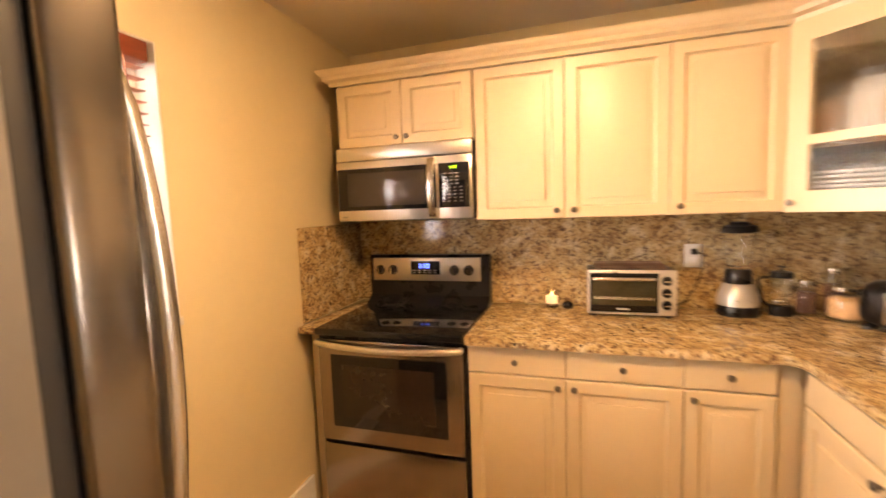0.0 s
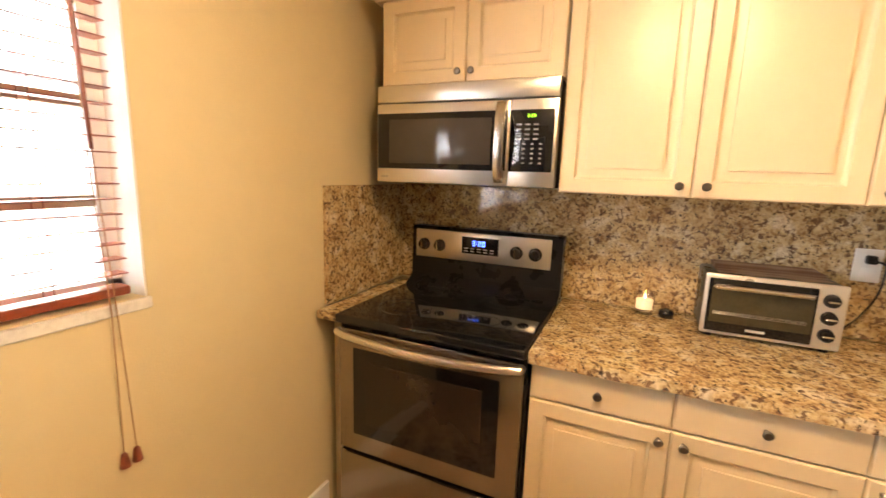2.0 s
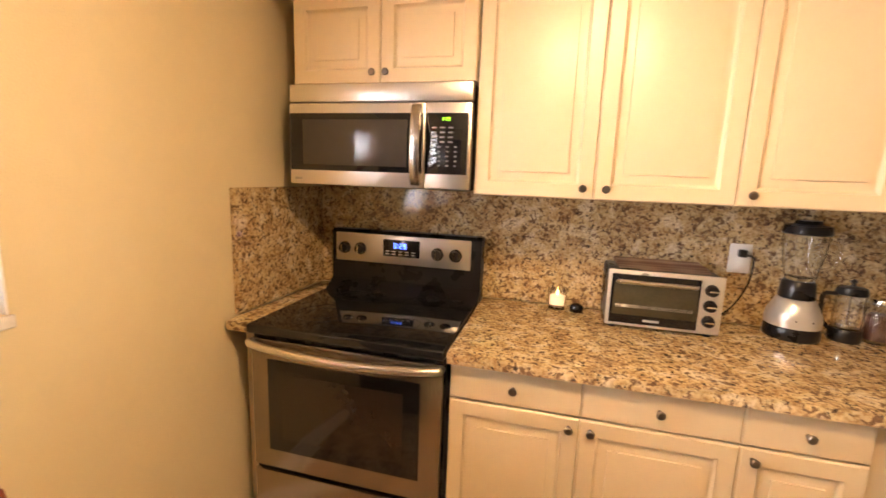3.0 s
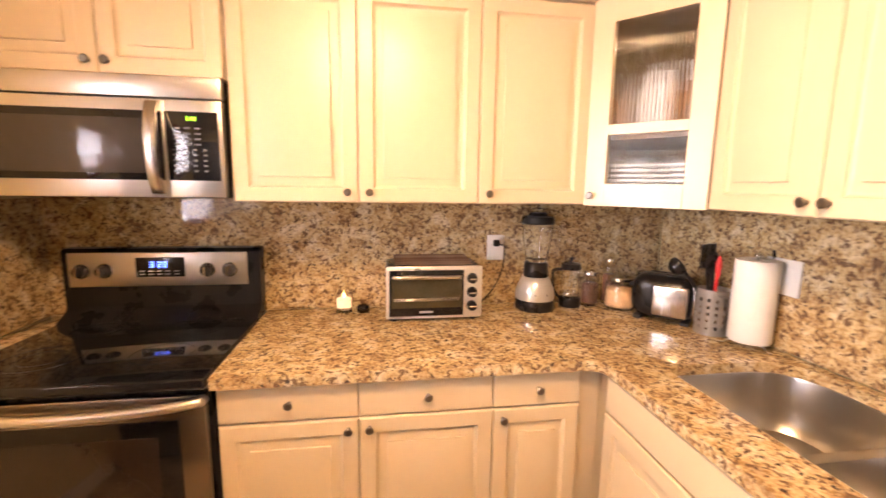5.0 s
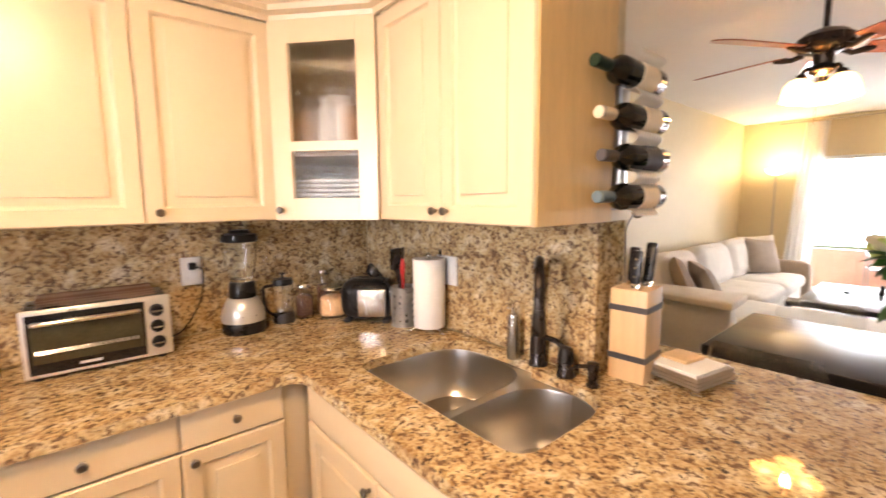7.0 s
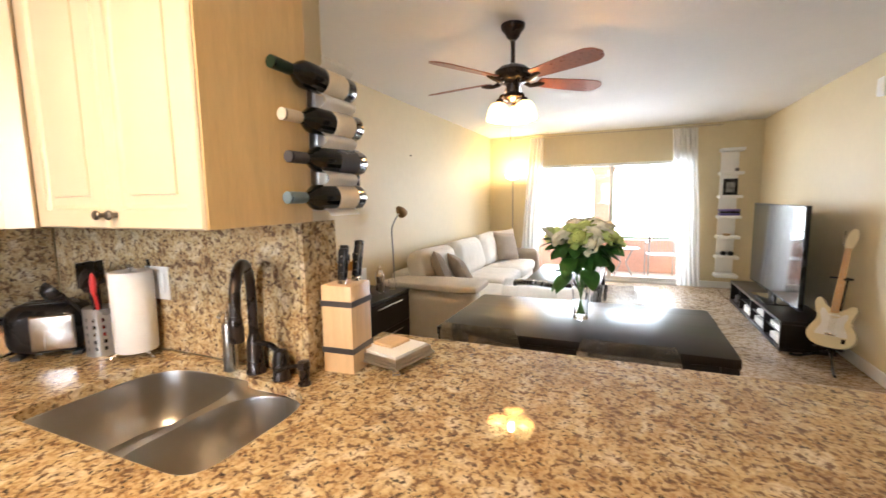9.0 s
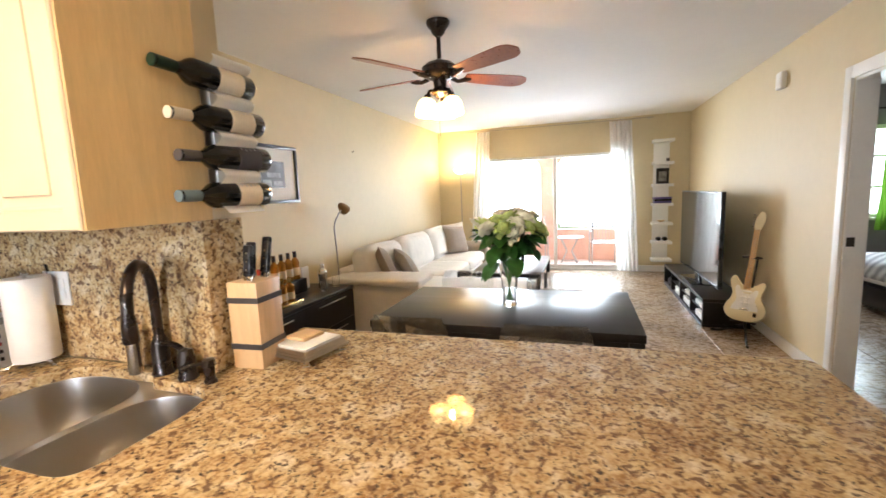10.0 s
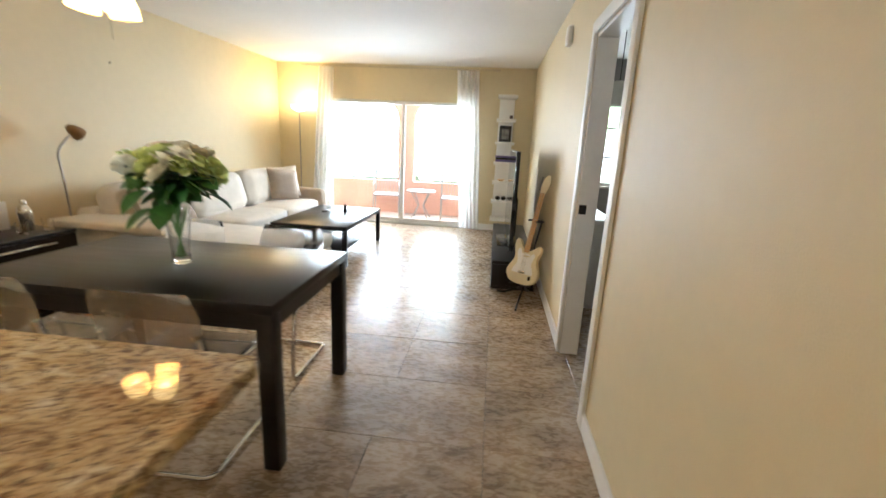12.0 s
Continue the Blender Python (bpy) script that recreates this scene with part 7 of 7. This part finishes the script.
for k, (mt, h) in enumerate(((PURPLE, 0.035), (BLACKP, 0.03), (PURPLE, 0.03))):
    single("book", rbox(-0.09, 0.09, -0.12, 0.12, 0, h - 0.001, 0.003), mt, "closed book lying on the wall shelf", "book", pose(LE - 0.15, -1.09, SZ[3] + 0.0225 + sum((0.035, 0.03, 0.03)[:k]), 0, 0, 3 * k), "books on the shelf")
for y in (-1.14, -1.05):
    bm = bm_new()
    bmesh.ops.create_icosphere(bm, subdivisions=2, radius=1, matrix=Matrix.Translation((0, 0, 0.035)) @ Matrix.Diagonal((0.09, 0.042, 0.035, 1)))
    single("dark_ornament", bm, BLACKP, "dark rounded ornament on the wall shelf", "ornament", pose(LE - 0.15, y, SZ[1] + 0.0225), "shelf ornaments")
single("small_dish", lathe(bm_new(), [(0.03, 0), (0.055, 0.02), (0.06, 0.03), (0.05, 0.03), (0, 0.012)], 18), BIRCH, "small tan dish on the wall shelf", "dish", pose(LE - 0.15, -1.08, SZ[2] + 0.0225))
single("small_cup", lathe(bm_new(), [(0.022, 0), (0.028, 0.05), (0.025, 0.05), (0, 0.006)], 16), DARKSTEEL, "small dark cup on the wall shelf", "cup", pose(LE - 0.15, -1.16, SZ[5] + 0.0225))

det = thing("smoke_alarm", pose(6.03, LS + 0.0005, 2.236), "white boxy alarm sounder high on the wall", "alarm")
part("housing", rbox(-0.055, 0.055, 0, 0.045, -0.07, 0.07, 0.012, 3), WHITE, det)
part("grille", rbox(-0.035, 0.035, 0.0455, 0.048, -0.04, 0.02, 0.002), PAPER, det)

# ---- bedroom beyond the doorway ----
BX0, BX1, BY = 3.2, 8.0, -5.0
BWIN = (-3.34, -2.12, 0.92, 2.00)
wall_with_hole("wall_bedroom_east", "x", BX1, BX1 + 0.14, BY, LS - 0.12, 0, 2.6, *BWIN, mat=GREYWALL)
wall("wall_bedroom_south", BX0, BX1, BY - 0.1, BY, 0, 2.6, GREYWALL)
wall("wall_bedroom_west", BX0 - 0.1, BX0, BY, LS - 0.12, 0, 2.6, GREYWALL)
bm = bm_new()
box(bm, BX0, BX1, BY, LS - 0.12, 2.45, 2.55)
structure("ceiling_bedroom", bm, CEIL)
trim("baseboard_bedroom", (BX1 - 0.016, BX1 - 0.0005, BY, LS - 0.125, 0, 0.10))
y0, y1, z0, z1 = BWIN
bm = bm_new()
box(bm, BX1 + 0.04, BX1 + 0.08, y0, y1, z0, z0 + 0.045)
w2 = structure("window_2", bm, WHITE)
for a in ((y0, y1, z1 - 0.045, z1), (y0, y0 + 0.045, z0 + 0.045, z1 - 0.045), (y1 - 0.045, y1, z0 + 0.045, z1 - 0.045), (-2.75, -2.70, z0 + 0.045, z1 - 0.045), (y0 + 0.045, y1 - 0.045, 1.27, 1.295), (y0 + 0.045, y1 - 0.045, 1.63, 1.655)):
    part("window_frame", rbox(BX1 + 0.04, BX1 + 0.08, a[0], a[1], a[2], a[3], 0.003), WHITE, w2)
structure("window_sill_bedroom", rbox(BX1 - 0.03, BX1 + 0.04, y0 - 0.02, y1 + 0.02, z0 - 0.03, z0 - 0.001, 0.003), MARBLE)
curtain("green_curtain", -3.72, -3.22, -3.76, -3.16, 7.90, 0.78, 2.16, 6, GREENC, "bright green curtain drawn beside the bedroom window")
bm = bm_new()
cyl(bm, (7.90, -3.95, 2.17), (7.90, -1.75, 2.17), 0.010, seg=10)
cyl(bm, (7.90, -1.80, 2.17), (BX1 - 0.0005, -1.80, 2.17), 0.007, seg=8)
cyl(bm, (7.90, -3.90, 2.17), (BX1 - 0.0005, -3.90, 2.17), 0.007, seg=8)
single("bedroom_curtain_rod", bm, BRONZE, "dark curtain rod over the bedroom window", "curtain rod")
bed = thing("bed", pose(5.75, -4.35, 0), "bed with a dark base and grey patterned duvet", "bed")
part("base", rbox(0, 1.80, 0, 1.60, 0.06, 0.27, 0.01), ESPRESSO, bed)
for x in (0.05, 1.70):
    for y in (0.05, 1.50):
        part("leg", rbox(x, x + 0.05, y, y + 0.05, 0, 0.0595, 0.002), ESPRESSO, bed)
part("mattress", cushion(bm_new(), 0.02, 1.78, 0.02, 1.58, 0.272, 0.50, 0.01), PAPER, bed)
part("duvet", cushion(bm_new(), -0.02, 1.84, -0.02, 1.64, 0.33, 0.585, 0.03, 14), bands_material("grey_pattern_duvet", (0.22, 0.22, 0.23), (0.52, 0.52, 0.52), 5.0, "DIAGONAL"), bed, "grey and white patterned duvet")
dw = thing("dresser", pose(5.90, -1.995, 0), "plain white dresser inside the bedroom", "dresser")
part("body", rbox(0, 0.80, 0, 0.37, 0.04, 0.77, 0.003), WHITE, dw)
part("top", rbox(-0.01, 0.81, -0.01, 0.375, 0.7705, 0.80, 0.003), WHITE, dw)
part("plinth", rbox(0.03, 0.77, 0.03, 0.35, 0, 0.0395, 0.002), WHITE, dw)
for k in range(3):
    d = part("drawer", rbox(0.01, 0.79, -0.016, -0.0005, 0.06 + 0.212 * k, 0.262 + 0.212 * k, 0.003), WHITE, dw)
    bm = bm_new()
    cyl(bm, (0.4, -0.016, 0.16 + 0.212 * k), (0.4, -0.038, 0.16 + 0.212 * k), 0.012)
    part("knob", bm, NICKEL, d)
pend = thing("pendant_lamp", pose(6.6, -2.05, 0), "small white pendant drum lamp in the bedroom", "pendant lamp")
bm = bm_new()
lathe(bm, [(0.13, 1.78), (0.15, 1.78), (0.15, 1.98), (0.145, 1.98), (0.145, 1.785), (0.13, 1.785)], 24)
part("shade", bm, VOILE, pend)
bm = bm_new()
cyl(bm, (0, 0, 1.88), (0, 0, 2.4495), 0.004, seg=8)
cyl(bm, (-0.147, 0, 1.95), (0.147, 0, 1.95), 0.003, seg=6)
part("cord", bm, BLACKP, pend)

# ---- floor tiles, last ----
floor_ob = bpy.data.objects["floor"]
P = 0.53
tiles = {}


def tile(x0, x1, y0, y1):
    w, d = round(x1 - x0, 3), round(y1 - y0, 3)
    if (w, d) not in tiles:
        bm = bm_new()
        h, e = 0.004, 0.0012
        lo = [bm.verts.new(p) for p in ((0.0015, 0.0015, -0.003), (w - 0.0015, 0.0015, -0.003), (w - 0.0015, d - 0.0015, -0.003), (0.0015, d - 0.0015, -0.003))]
        mid = [bm.verts.new((v.co.x, v.co.y, -0.0012)) for v in lo]
        hi = [bm.verts.new((v.co.x + (e if v.co.x < w / 2 else -e), v.co.y + (e if v.co.y < d / 2 else -e), 0.0)) for v in lo]
        for a, b in ((lo, mid), (mid, hi)):
            for k in range(4):
                bm.faces.new((a[k], a[(k + 1) % 4], b[(k + 1) % 4], b[k]))
        bm.faces.new(hi)
        tiles[(w, d)] = finish("tile", bm, TILE, False)
    o = new("tile", tiles[(w, d)])
    o.parent = floor_ob
    o.matrix_basis = pose(x0, y0, random.uniform(-0.0004, 0.0))


X0, Y0 = 3.95 - 8 * P, -1.0 - 7 * P
for i in range(19):
    xa, xb = X0 + i * P, min(X0 + (i + 1) * P, LE)
    j = 0
    while True:
        ya = Y0 + j * P
        if ya > LN:
            break
        wide = 2 if (i * 5 + j * 3) % 4 == 1 and j != 6 else 1
        yb = min(ya + wide * P, LN)
        if xb > 0.0 and xa < LE and yb - ya > 0.02 and xb - xa > 0.02:
            if yb > LS or xb > BX0:
                tile(max(xa, -0.01), xb, ya, yb)
        j += wide
